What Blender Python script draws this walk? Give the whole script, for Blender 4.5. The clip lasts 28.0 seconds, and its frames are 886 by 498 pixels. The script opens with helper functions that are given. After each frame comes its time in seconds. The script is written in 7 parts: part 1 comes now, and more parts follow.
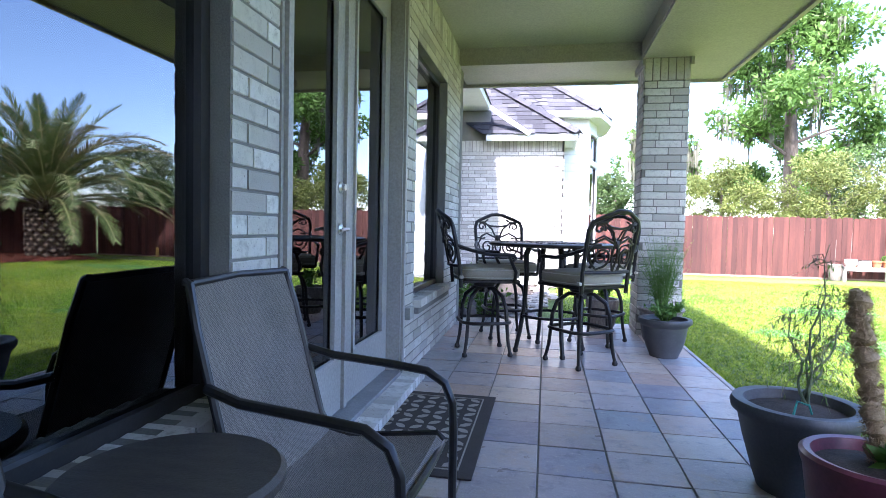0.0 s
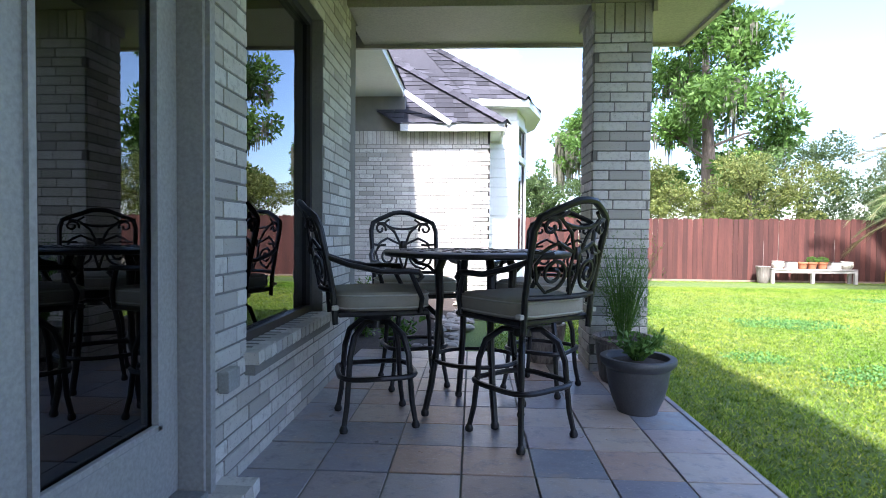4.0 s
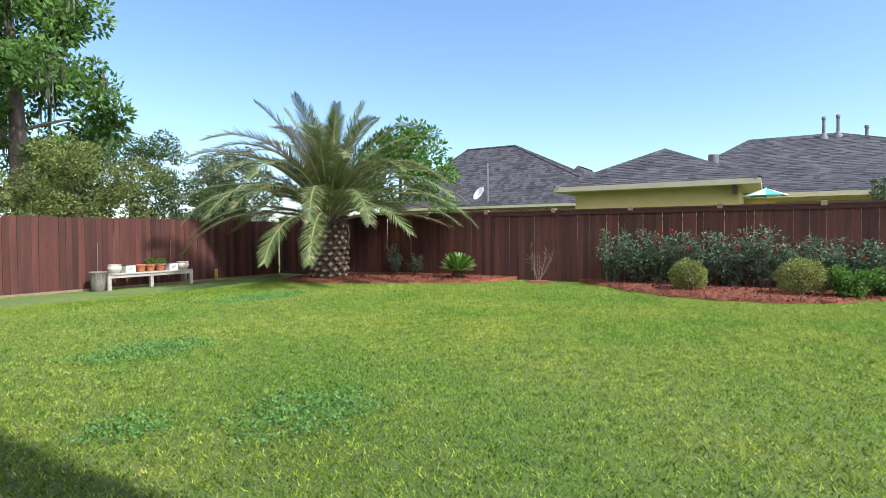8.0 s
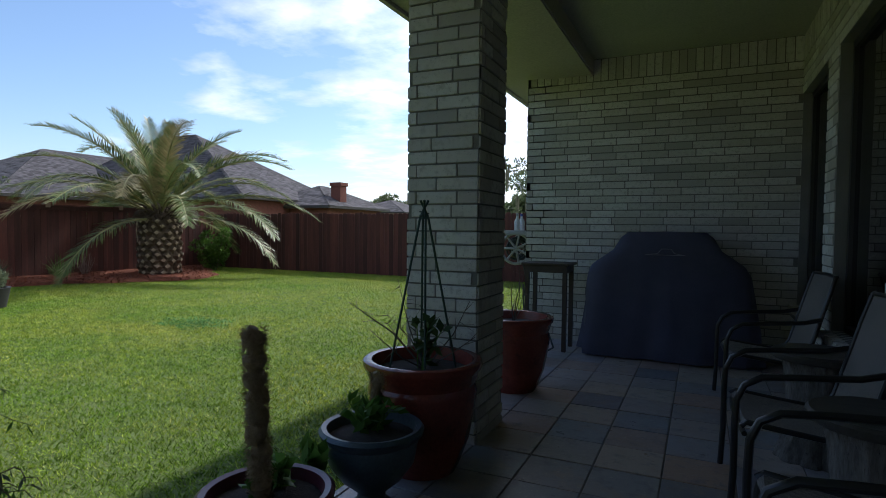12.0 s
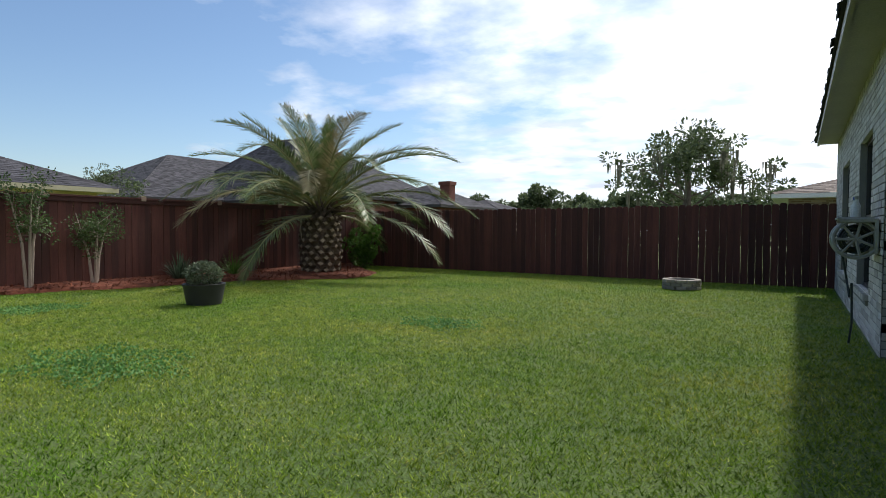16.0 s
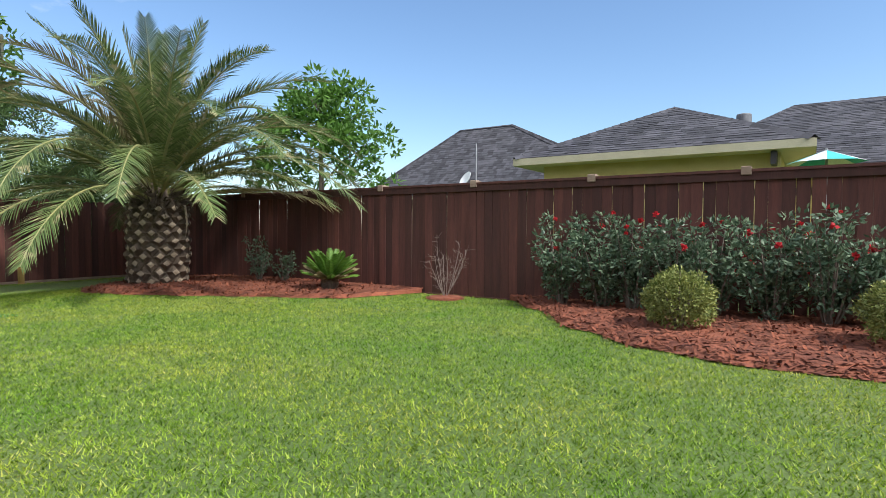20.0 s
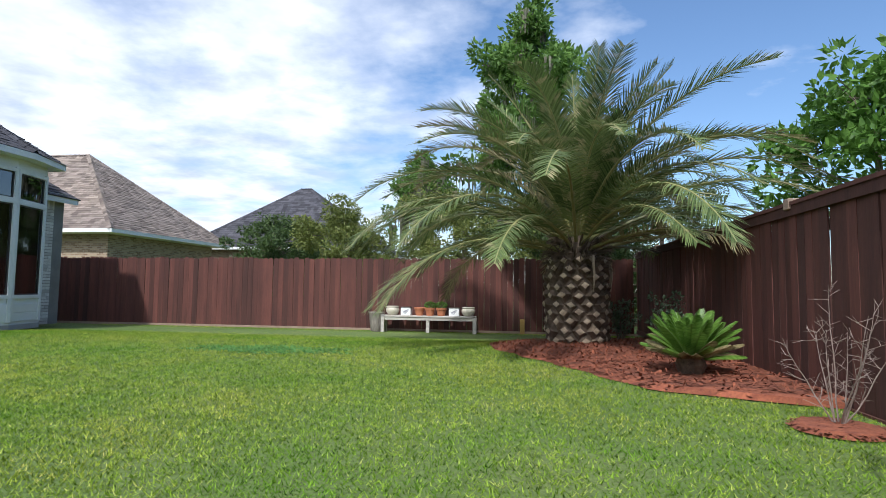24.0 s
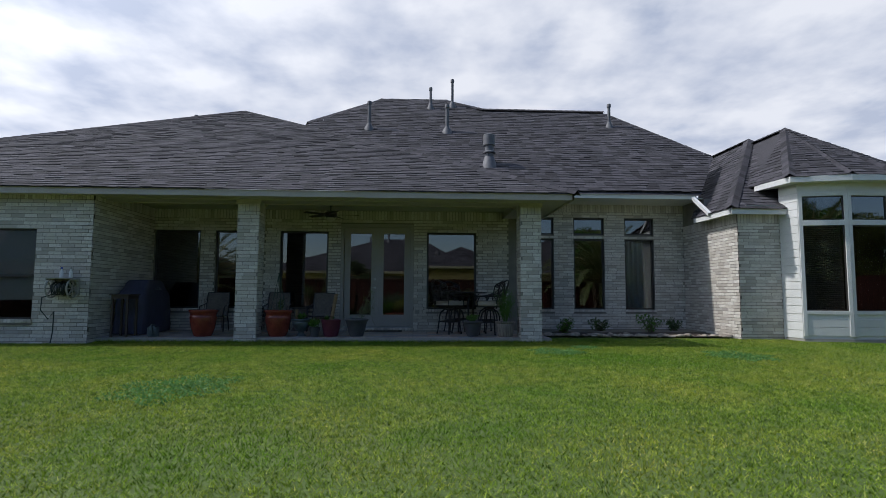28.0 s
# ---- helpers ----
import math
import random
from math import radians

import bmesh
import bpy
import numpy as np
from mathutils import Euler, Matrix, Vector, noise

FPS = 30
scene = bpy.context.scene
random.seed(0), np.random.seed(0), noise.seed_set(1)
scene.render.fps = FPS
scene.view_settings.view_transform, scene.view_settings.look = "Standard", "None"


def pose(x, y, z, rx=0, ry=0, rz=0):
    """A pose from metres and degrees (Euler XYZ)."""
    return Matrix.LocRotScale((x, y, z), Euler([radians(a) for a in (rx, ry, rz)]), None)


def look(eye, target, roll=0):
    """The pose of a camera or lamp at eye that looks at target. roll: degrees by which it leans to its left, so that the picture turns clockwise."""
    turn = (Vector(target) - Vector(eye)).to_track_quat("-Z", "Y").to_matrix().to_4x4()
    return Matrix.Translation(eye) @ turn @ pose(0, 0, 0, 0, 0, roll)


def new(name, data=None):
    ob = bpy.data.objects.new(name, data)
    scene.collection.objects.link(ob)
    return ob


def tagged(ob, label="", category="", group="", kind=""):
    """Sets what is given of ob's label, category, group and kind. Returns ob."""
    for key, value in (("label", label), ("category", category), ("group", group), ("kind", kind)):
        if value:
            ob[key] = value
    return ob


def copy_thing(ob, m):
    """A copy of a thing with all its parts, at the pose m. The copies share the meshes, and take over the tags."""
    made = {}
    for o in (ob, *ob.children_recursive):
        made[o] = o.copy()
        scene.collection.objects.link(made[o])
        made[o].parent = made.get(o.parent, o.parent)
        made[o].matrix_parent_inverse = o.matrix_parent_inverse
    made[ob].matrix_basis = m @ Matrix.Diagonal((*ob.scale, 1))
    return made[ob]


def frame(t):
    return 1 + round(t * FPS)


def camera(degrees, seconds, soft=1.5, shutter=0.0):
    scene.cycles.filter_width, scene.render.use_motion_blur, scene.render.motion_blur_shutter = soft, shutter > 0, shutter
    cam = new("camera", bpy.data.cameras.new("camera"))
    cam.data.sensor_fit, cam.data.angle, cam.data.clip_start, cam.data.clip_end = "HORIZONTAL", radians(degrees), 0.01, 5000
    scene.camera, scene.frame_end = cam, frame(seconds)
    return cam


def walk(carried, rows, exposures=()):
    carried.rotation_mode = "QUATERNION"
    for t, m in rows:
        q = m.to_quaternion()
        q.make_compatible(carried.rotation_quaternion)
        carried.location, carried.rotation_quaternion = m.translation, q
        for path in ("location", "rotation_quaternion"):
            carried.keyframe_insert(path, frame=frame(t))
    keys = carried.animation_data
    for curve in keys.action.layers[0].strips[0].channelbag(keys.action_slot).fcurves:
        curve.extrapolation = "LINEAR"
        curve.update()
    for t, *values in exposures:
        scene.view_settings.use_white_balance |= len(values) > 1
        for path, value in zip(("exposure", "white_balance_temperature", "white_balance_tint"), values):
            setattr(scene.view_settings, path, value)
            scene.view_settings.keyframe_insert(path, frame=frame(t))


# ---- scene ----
cam = camera(77.2, 28.0, soft=0.85)
PATH = [
    (0, (0.983, 0.598, 1.086), (0.620, 2.564, 1.005), 1.2),
    (0.5, (0.976, 0.903, 1.114), (0.671, 2.878, 1.031), 1.3),
    (1, (0.947, 1.154, 1.129), (0.691, 3.136, 1.046), 1.2),
    (1.5, (0.912, 1.321, 1.141), (0.682, 3.306, 1.056), 1.4),
    (2, (0.977, 1.408, 1.153), (0.743, 3.393, 1.069), 1.4),
    (2.5, (1.043, 1.460, 1.147), (0.797, 3.443, 1.064), 1.3),
    (4.5, (1.010, 2.633, 1.039), (1.052, 4.632, 0.992), 0.2),
    (5, (1.053, 2.969, 1.034), (1.330, 4.949, 0.988), -0.0),
    (5.5, (1.141, 3.261, 1.035), (1.764, 5.161, 0.991), -0.2),
    (6, (1.284, 3.577, 1.021), (2.244, 5.331, 0.981), -0.4),
    (6.5, (1.400, 3.758, 1.034), (2.624, 5.339, 0.991), -0.0),
    (7, (1.653, 3.985, 1.055), (3.136, 5.327, 1.010), -0.1),
    (7.5, (1.789, 4.113, 1.064), (3.409, 5.285, 1.016), -0.2),
    (8, (1.774, 4.251, 1.079), (3.500, 5.260, 1.030), -0.3),
    (8.5, (1.760, 4.372, 1.078), (3.551, 5.262, 1.032), -0.4),
    (9, (1.734, 4.402, 1.081), (3.592, 5.141, 1.035), -0.5),
    (9.5, (1.732, 4.412, 1.079), (3.656, 4.957, 1.034), -0.7),
    (10, (1.619, 4.307, 1.052), (3.604, 4.548, 1.008), -1.0),
    (10.5, (1.433, 4.062, 1.236), (3.413, 3.787, 1.170), -1.2),
    (11, (1.079, 4.295, 1.200), (2.888, 3.445, 1.135), -0.6),
    (11.5, (0.945, 4.112, 1.199), (2.368, 2.710, 1.119), 0.8),
    (12, (0.830, 3.969, 1.196), (1.671, 2.156, 1.126), 0.6),
    (12.5, (0.886, 3.997, 1.175), (1.300, 2.041, 1.110), 0.4),
    (14.5, (1.844, 4.023, 1.158), (1.878, 2.024, 1.094), 1.3),
    (15, (2.284, 4.191, 1.125), (2.727, 2.243, 1.050), 0.1),
    (15.5, (2.789, 4.238, 1.054), (3.598, 2.410, 0.984), 0.2),
    (16, (3.285, 4.315, 1.047), (4.361, 2.630, 0.979), 0.3),
    (16.5, (3.749, 4.396, 1.003), (5.016, 2.850, 0.932), 0.2),
    (17, (4.365, 4.252, 0.944), (5.850, 2.913, 0.877), 0.2),
    (17.5, (4.952, 4.338, 0.899), (6.549, 3.137, 0.834), 0.2),
    (18, (5.589, 4.479, 0.938), (7.365, 3.562, 0.863), -0.1),
    (18.5, (6.178, 4.443, 0.921), (8.130, 4.012, 0.847), -0.5),
    (19, (6.784, 4.574, 0.954), (8.778, 4.718, 0.884), -0.3),
    (19.5, (7.302, 4.595, 0.964), (9.187, 5.262, 0.897), 0.2),
    (20, (7.785, 4.529, 0.955), (9.456, 5.625, 0.888), 0.3),
    (20.5, (8.407, 4.584, 0.940), (9.837, 5.981, 0.875), 0.3),
    (21, (8.965, 4.614, 0.900), (10.135, 6.235, 0.840), 0.3),
    (21.5, (9.461, 4.621, 0.870), (10.390, 6.392, 0.813), 0.3),
    (23.5, (12.600, 4.600, 0.845), (12.562, 6.598, 0.922), 0.7),
    (24, (12.880, 4.980, 0.825), (12.578, 6.952, 0.968), 0.7),
    (24.5, (13.300, 4.850, 0.860), (12.622, 6.723, 1.042), 0.6),
    (25, (13.780, 4.980, 0.839), (12.593, 6.579, 1.026), 0.6),
    (25.5, (14.000, 4.830, 0.889), (12.412, 6.034, 1.063), 0.6),
    (26, (13.970, 4.634, 0.893), (12.200, 5.549, 1.067), 0.4),
    (26.5, (14.000, 4.527, 0.904), (12.127, 5.206, 1.076), 0.4),
    (27, (14.120, 4.420, 0.903), (12.171, 4.837, 1.068), 0.5),
    (27.5, (14.120, 4.400, 0.901), (12.140, 4.631, 1.064), 0.3),
    (28, (14.130, 4.420, 0.898), (12.139, 4.517, 1.062), 0.3),
]
EXPOSURES = [(0.0, 2.6, 5650, 24), (1.0, 2.2, 5800, 19), (2.5, 2.05, 5800, 18), (5.0, 1.5, 5850, 20), (6.0, 1.02, 5750, 16), (7.0, 0.8, 5850, 13), (8.0, 0.6, 5960, 11), (10.0, 0.3, 6000, 10), (12.0, 0.1, 6050, 13), (14.5, 0.45, 6400, 10), (16.0, -0.2, 6300, 10), (17.0, -0.63, 6170, 9), (18.0, -0.55, 5800, 8), (19.0, -0.1, 5600, 8), (20.0, 0.35, 6100, 9), (21.0, 0.65, 6150, 10), (23.5, 0.28, 5850, 10), (25.0, -0.2, 5950, 11), (28.0, -0.5, 6020, 12)]
walk(cam, [(t, look(eye, target, roll)) for t, eye, target, roll in PATH], EXPOSURES)

# ---- world, sun ----
SUN_WAY = Vector((-0.09, -0.9, 1.0)).normalized()
world = bpy.data.worlds.new("sky")
scene.world = world
world.use_nodes = True
wn, wl = world.node_tree.nodes, world.node_tree.links
wn.clear()
w_out = wn.new("ShaderNodeOutputWorld")
w_bg = wn.new("ShaderNodeBackground")
w_sky = wn.new("ShaderNodeTexSky")
w_sky.sky_type = "NISHITA"
w_sky.sun_disc = False
w_sky.sun_elevation = math.asin(SUN_WAY.z)
w_sky.sun_rotation = math.atan2(SUN_WAY.x, SUN_WAY.y)
w_sky.air_density, w_sky.dust_density, w_sky.ozone_density = 1.1, 0.5, 3.5
w_geo = wn.new("ShaderNodeTexCoord")
w_sep = wn.new("ShaderNodeSeparateXYZ")
wl.new(w_geo.outputs["Generated"], w_sep.inputs[0])


def wmath(op, a, b=None, clamp=False):
    n = wn.new("ShaderNodeMath")
    n.operation, n.use_clamp = op, clamp
    for k, v in enumerate((a, b)):
        if v is None:
            continue
        if isinstance(v, (int, float)):
            n.inputs[k].default_value = v
        else:
            wl.new(v, n.inputs[k])
    return n.outputs[0]


# cloud sheet: the direction projected on a plane overhead
w_up = wmath("MAXIMUM", wmath("ADD", w_sep.outputs[2], 0.12), 0.06)
w_cx, w_cy = wmath("DIVIDE", w_sep.outputs[0], w_up), wmath("DIVIDE", w_sep.outputs[1], w_up)
w_com = wn.new("ShaderNodeCombineXYZ")
wl.new(w_cx, w_com.inputs[0])
wl.new(w_cy, w_com.inputs[1])
w_no = wn.new("ShaderNodeTexNoise")
w_no.inputs["Scale"].default_value = 1.7
w_no.inputs["Detail"].default_value = 7.0
w_no.inputs["Roughness"].default_value = 0.55
wl.new(w_com.outputs[0], w_no.inputs["Vector"])
# the cloud bank covers the sky on the house side (towards -x and -y) and thins out over the yard
w_side = wmath("ADD", wmath("MULTIPLY", w_sep.outputs[0], -0.75), wmath("MULTIPLY", wmath("MINIMUM", w_sep.outputs[1], 0.0), -0.6))
w_cov = wmath("ADD", wmath("MULTIPLY", w_side, 0.55), wmath("SUBTRACT", w_no.outputs[0], 0.46))
w_fac = wmath("MULTIPLY", w_cov, 3.4, True)
w_mix = wn.new("ShaderNodeMix")
w_mix.data_type = "RGBA"
wl.new(w_fac, w_mix.inputs[0])
wl.new(w_sky.outputs[0], w_mix.inputs[6])
w_no2 = wn.new("ShaderNodeTexNoise")
w_no2.inputs["Scale"].default_value = 3.2
w_no2.inputs["Detail"].default_value = 5.0
wl.new(w_com.outputs[0], w_no2.inputs["Vector"])
w_cr = wn.new("ShaderNodeValToRGB")
w_cr.color_ramp.elements[0].position, w_cr.color_ramp.elements[0].color = 0.34, (4.9, 5.3, 6.2, 1)
w_cr.color_ramp.elements[1].position, w_cr.color_ramp.elements[1].color = 0.62, (8.2, 8.2, 8.3, 1)
wl.new(w_no2.outputs[0], w_cr.inputs[0])
# clouds near the sun are brighter
w_dot = wn.new("ShaderNodeVectorMath")
w_dot.operation = "DOT_PRODUCT"
wl.new(w_geo.outputs["Generated"], w_dot.inputs[0])
w_dot.inputs[1].default_value = SUN_WAY
w_near = wmath("ADD", wmath("MULTIPLY", wmath("POWER", wmath("MAXIMUM", w_dot.outputs["Value"], 0.0), 4.0), 1.4), 0.95)
w_sc = wn.new("ShaderNodeVectorMath")
w_sc.operation = "SCALE"
wl.new(w_cr.outputs[0], w_sc.inputs[0])
wl.new(w_near, w_sc.inputs[3])
wl.new(w_sc.outputs[0], w_mix.inputs[7])
wl.new(w_mix.outputs[2], w_bg.inputs[0])
w_bg.inputs[1].default_value = 0.15
wl.new(w_bg.outputs[0], w_out.inputs[0])

sun = new("sun", bpy.data.lights.new("sun", "SUN"))
sun.data.energy, sun.data.angle, sun.data.color = 4.3, radians(2.0), (1.0, 0.95, 0.86)
sun.matrix_world = look(SUN_WAY * 40, (0, 0, 0))


# ---- materials ----
class Nodes:
    """A short way to write a node tree."""

    def __init__(self, name):
        self.mat = bpy.data.materials.new(name)
        self.mat.use_nodes = True
        self.n, self.l = self.mat.node_tree.nodes, self.mat.node_tree.links
        self.p = self.n["Principled BSDF"]
        self.out = self.n["Material Output"]

    def add(self, kind, **sets):
        node = self.n.new(kind)
        for k, v in sets.items():
            node.inputs[k.replace("_", " ")].default_value = v
        return node

    def to(self, a, b):
        self.l.new(a, b)
        return self

    def coords(self, scale=(1, 1, 1), world_space=False):
        m = self.n.new("ShaderNodeMapping")
        m.inputs["Scale"].default_value = scale
        if world_space:
            self.l.new(self.n.new("ShaderNodeNewGeometry").outputs["Position"], m.inputs["Vector"])
        else:
            self.l.new(self.n.new("ShaderNodeTexCoord").outputs["Object"], m.inputs["Vector"])
        return m.outputs[0]

    def noise(self, vec, scale, detail=4.0, rough=0.6):
        t = self.add("ShaderNodeTexNoise", Scale=scale, Detail=detail, Roughness=rough)
        self.l.new(vec, t.inputs["Vector"])
        return t.outputs[0]

    def ramp(self, fac, *stops):
        r = self.n.new("ShaderNodeValToRGB")
        e = r.color_ramp.elements
        while len(e) < len(stops):
            e.new(0.5)
        for el, (pos, col) in zip(e, stops):
            el.position, el.color = pos, (*col, 1)
        self.l.new(fac, r.inputs[0])
        return r.outputs[0]

    def mix(self, fac, a, b, blend="MIX"):
        m = self.n.new("ShaderNodeMix")
        m.data_type, m.blend_type = "RGBA", blend
        for sock, v in ((m.inputs[0], fac), (m.inputs[6], a), (m.inputs[7], b)):
            if isinstance(v, (int, float)):
                sock.default_value = v
            elif isinstance(v, tuple):
                sock.default_value = (*v, 1)
            else:
                self.l.new(v, sock)
        return m.outputs[2]

    def bump(self, height, strength=0.3, dist=0.01):
        b = self.add("ShaderNodeBump", Strength=strength, Distance=dist)
        self.l.new(height, b.inputs["Height"])
        self.l.new(b.outputs[0], self.p.inputs["Normal"])
        return self

    def island(self):
        return self.n.new("ShaderNodeNewGeometry").outputs["Random Per Island"]

    def obrandom(self):
        return self.n.new("ShaderNodeObjectInfo").outputs["Random"]


def surface(name, c1, c2, rough=0.7, scale=6.0, fine=90.0, bump=0.25, metal=0.0, stretch=(1, 1, 1), vary=0.0, c3=None, spec=0.5, per="island"):
    """Two-scale noise colour, fine grain bump, optional variation from piece to piece."""
    m = Nodes(name)
    v = m.coords(stretch, per == "object")
    big, small = m.noise(v, scale, 5), m.noise(v, fine, 3)
    col = m.ramp(big, (0.3, c1), (0.7, c2))
    if c3:
        col = m.mix(m.ramp(m.noise(v, scale * 3.1, 6, 0.7), (0.55, (0, 0, 0)), (0.72, (1, 1, 1))), col, c3)
    grain = m.ramp(small, (0.25, (0.8, 0.8, 0.8)), (0.75, (1.15, 1.15, 1.15)))
    col = m.mix(1.0, col, grain, "MULTIPLY")
    if vary:
        rnd = m.island() if per == "island" else m.obrandom()
        col = m.mix(1.0, col, m.ramp(rnd, (0.0, (1 - vary,) * 3), (1.0, (1 + vary,) * 3)), "MULTIPLY")
    m.to(col, m.p.inputs["Base Color"])
    m.p.inputs["Roughness"].default_value = rough
    m.p.inputs["Metallic"].default_value = metal
    m.p.inputs["Specular IOR Level"].default_value = spec
    m.bump(small, bump, 0.004)
    return m.mat


def leafy(name, dark, light, tip=None, rough=0.55, scale=2.5, trans=0.35):
    """Leaves: colour by leaf and by clump, with some light passing through."""
    m = Nodes(name)
    v = m.coords()
    a = m.ramp(m.island(), (0.0, dark), (1.0, light))
    b = m.ramp(m.noise(v, scale, 3), (0.3, (0.7, 0.72, 0.7)), (0.7, (1.25, 1.2, 1.1)))
    col = m.mix(1.0, a, b, "MULTIPLY")
    if tip:
        col = m.mix(m.ramp(m.noise(v, scale * 4, 2), (0.56, (0, 0, 0)), (0.66, (1, 1, 1))), col, tip)
    m.to(col, m.p.inputs["Base Color"])
    m.p.inputs["Roughness"].default_value = rough
    m.p.inputs["Specular IOR Level"].default_value = 0.3
    tr = m.add("ShaderNodeBsdfTranslucent")
    mx = m.add("ShaderNodeMixShader", Fac=trans)
    m.to(col, tr.inputs[0]).to(m.p.outputs[0], mx.inputs[1]).to(tr.outputs[0], mx.inputs[2]).to(mx.outputs[0], m.out.inputs[0])
    return m.mat


def brick_paint(name, per):
    m = Nodes(name)
    v = m.coords((1, 1, 1), True)
    rnd = m.island() if per == "island" else m.obrandom()
    col = m.ramp(rnd, (0.0, (0.42, 0.38, 0.33)), (0.25, (0.56, 0.52, 0.455)), (0.6, (0.64, 0.60, 0.535)), (0.9, (0.71, 0.68, 0.62)), (1.0, (0.39, 0.36, 0.325)))
    col = m.mix(m.ramp(m.noise(v, 26, 5, 0.7), (0.5, (0, 0, 0)), (0.68, (0.8, 0.8, 0.8))), col, (0.42, 0.38, 0.33))
    col = m.mix(m.ramp(m.noise(v, 150, 2), (0.66, (0, 0, 0)), (0.72, (1, 1, 1))), col, (0.16, 0.14, 0.12))
    m.to(col, m.p.inputs["Base Color"])
    m.p.inputs["Roughness"].default_value = 0.9
    m.bump(m.noise(v, 120, 4), 0.5, 0.004)
    return m.mat


BRICK_I = brick_paint("brick_joined", "island")
BRICK_O = brick_paint("brick_single", "object")
MORTAR = surface("mortar", (0.19, 0.177, 0.155), (0.26, 0.243, 0.215), 0.95, 3, 160, 0.5)
PAINT = surface("beige_trim_paint", (0.41, 0.37, 0.32), (0.46, 0.42, 0.37), 0.55, 2, 60, 0.08)
WHITE = surface("white_trim_paint", (0.66, 0.66, 0.64), (0.74, 0.74, 0.72), 0.5, 2, 60, 0.08)
CEIL = surface("porch_ceiling_paint", (0.42, 0.41, 0.31), (0.47, 0.46, 0.36), 0.6, 1.5, 70, 0.08)
DOORPAINT = surface("taupe_door_paint", (0.36, 0.335, 0.30), (0.40, 0.375, 0.34), 0.45, 2, 60, 0.06)
BRONZE = surface("bronze_window_frame", (0.03, 0.027, 0.025), (0.045, 0.04, 0.037), 0.4, 4, 90, 0.05)
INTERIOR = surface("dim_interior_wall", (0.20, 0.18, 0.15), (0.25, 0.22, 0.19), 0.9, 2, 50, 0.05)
CURTAIN = surface("pale_curtain", (0.45, 0.44, 0.42), (0.55, 0.54, 0.52), 0.95, 4, 80, 0.1, stretch=(8, 8, 0.5))
CONCRETE = surface("weathered_concrete", (0.30, 0.29, 0.27), (0.40, 0.38, 0.35), 0.95, 3, 120, 0.4)
WOODF = surface("red_brown_fence_stain", (0.055, 0.017, 0.0125), (0.097, 0.031, 0.0215), 0.85, 3.0, 45, 0.35, stretch=(3, 3, 0.25), vary=0.42, per="object", c3=(0.055, 0.019, 0.014))
WOODF_RAW = surface("weathered_rail_wood", (0.20, 0.14, 0.10), (0.30, 0.22, 0.16), 0.9, 4, 60, 0.3, stretch=(2, 0.4, 2))
STEEL = surface("galvanised_steel", (0.35, 0.35, 0.36), (0.45, 0.45, 0.46), 0.45, 6, 90, 0.1, metal=0.7)
MULCHM = surface("red_mulch", (0.13, 0.035, 0.018), (0.24, 0.075, 0.035), 0.95, 14, 70, 0.9, c3=(0.07, 0.02, 0.012), vary=0.35)


def shingle_mat(name, dark, light):
    m = Nodes(name)
    v = m.coords()
    col = m.ramp(m.island(), (0.0, dark), (0.5, tuple((a + b) / 2 for a, b in zip(dark, light))), (1.0, light))
    col = m.mix(1.0, col, m.ramp(m.noise(v, 0.5, 4), (0.3, (0.8, 0.8, 0.82)), (0.7, (1.15, 1.13, 1.1))), "MULTIPLY")
    col = m.mix(1.0, col, m.ramp(m.noise(v, 220, 2), (0.3, (0.6, 0.6, 0.6)), (0.7, (1.4, 1.4, 1.4))), "MULTIPLY")
    m.to(col, m.p.inputs["Base Color"])
    m.p.inputs["Roughness"].default_value = 0.95
    m.bump(m.noise(v, 200, 2), 0.5, 0.004)
    return m.mat


SHINGLE = shingle_mat("charcoal_shingles", (0.022, 0.021, 0.025), (0.075, 0.072, 0.084))
SHINGLE_B = shingle_mat("slate_blue_shingles", (0.026, 0.025, 0.030), (0.076, 0.074, 0.086))
SHINGLE_T = shingle_mat("tan_shingles", (0.11, 0.085, 0.07), (0.27, 0.22, 0.185))


def glass_mat(name, tint, ior):
    m = Nodes(name)
    m.n.remove(m.p)
    tr = m.add("ShaderNodeBsdfTransparent", Color=(*tint, 1))
    gl = m.add("ShaderNodeBsdfGlossy", Color=(0.95, 0.97, 1.0, 1), Roughness=0.008)
    fr = m.add("ShaderNodeFresnel", IOR=ior)
    mx = m.n.new("ShaderNodeMixShader")
    m.to(fr.outputs[0], mx.inputs[0]).to(tr.outputs[0], mx.inputs[1]).to(gl.outputs[0], mx.inputs[2]).to(mx.outputs[0], m.out.inputs[0])
    return m.mat


GLASS = glass_mat("solar_window_glass", (0.30, 0.31, 0.31), 2.2)
CLEAR = glass_mat("clear_window_glass", (0.75, 0.78, 0.78), 1.6)


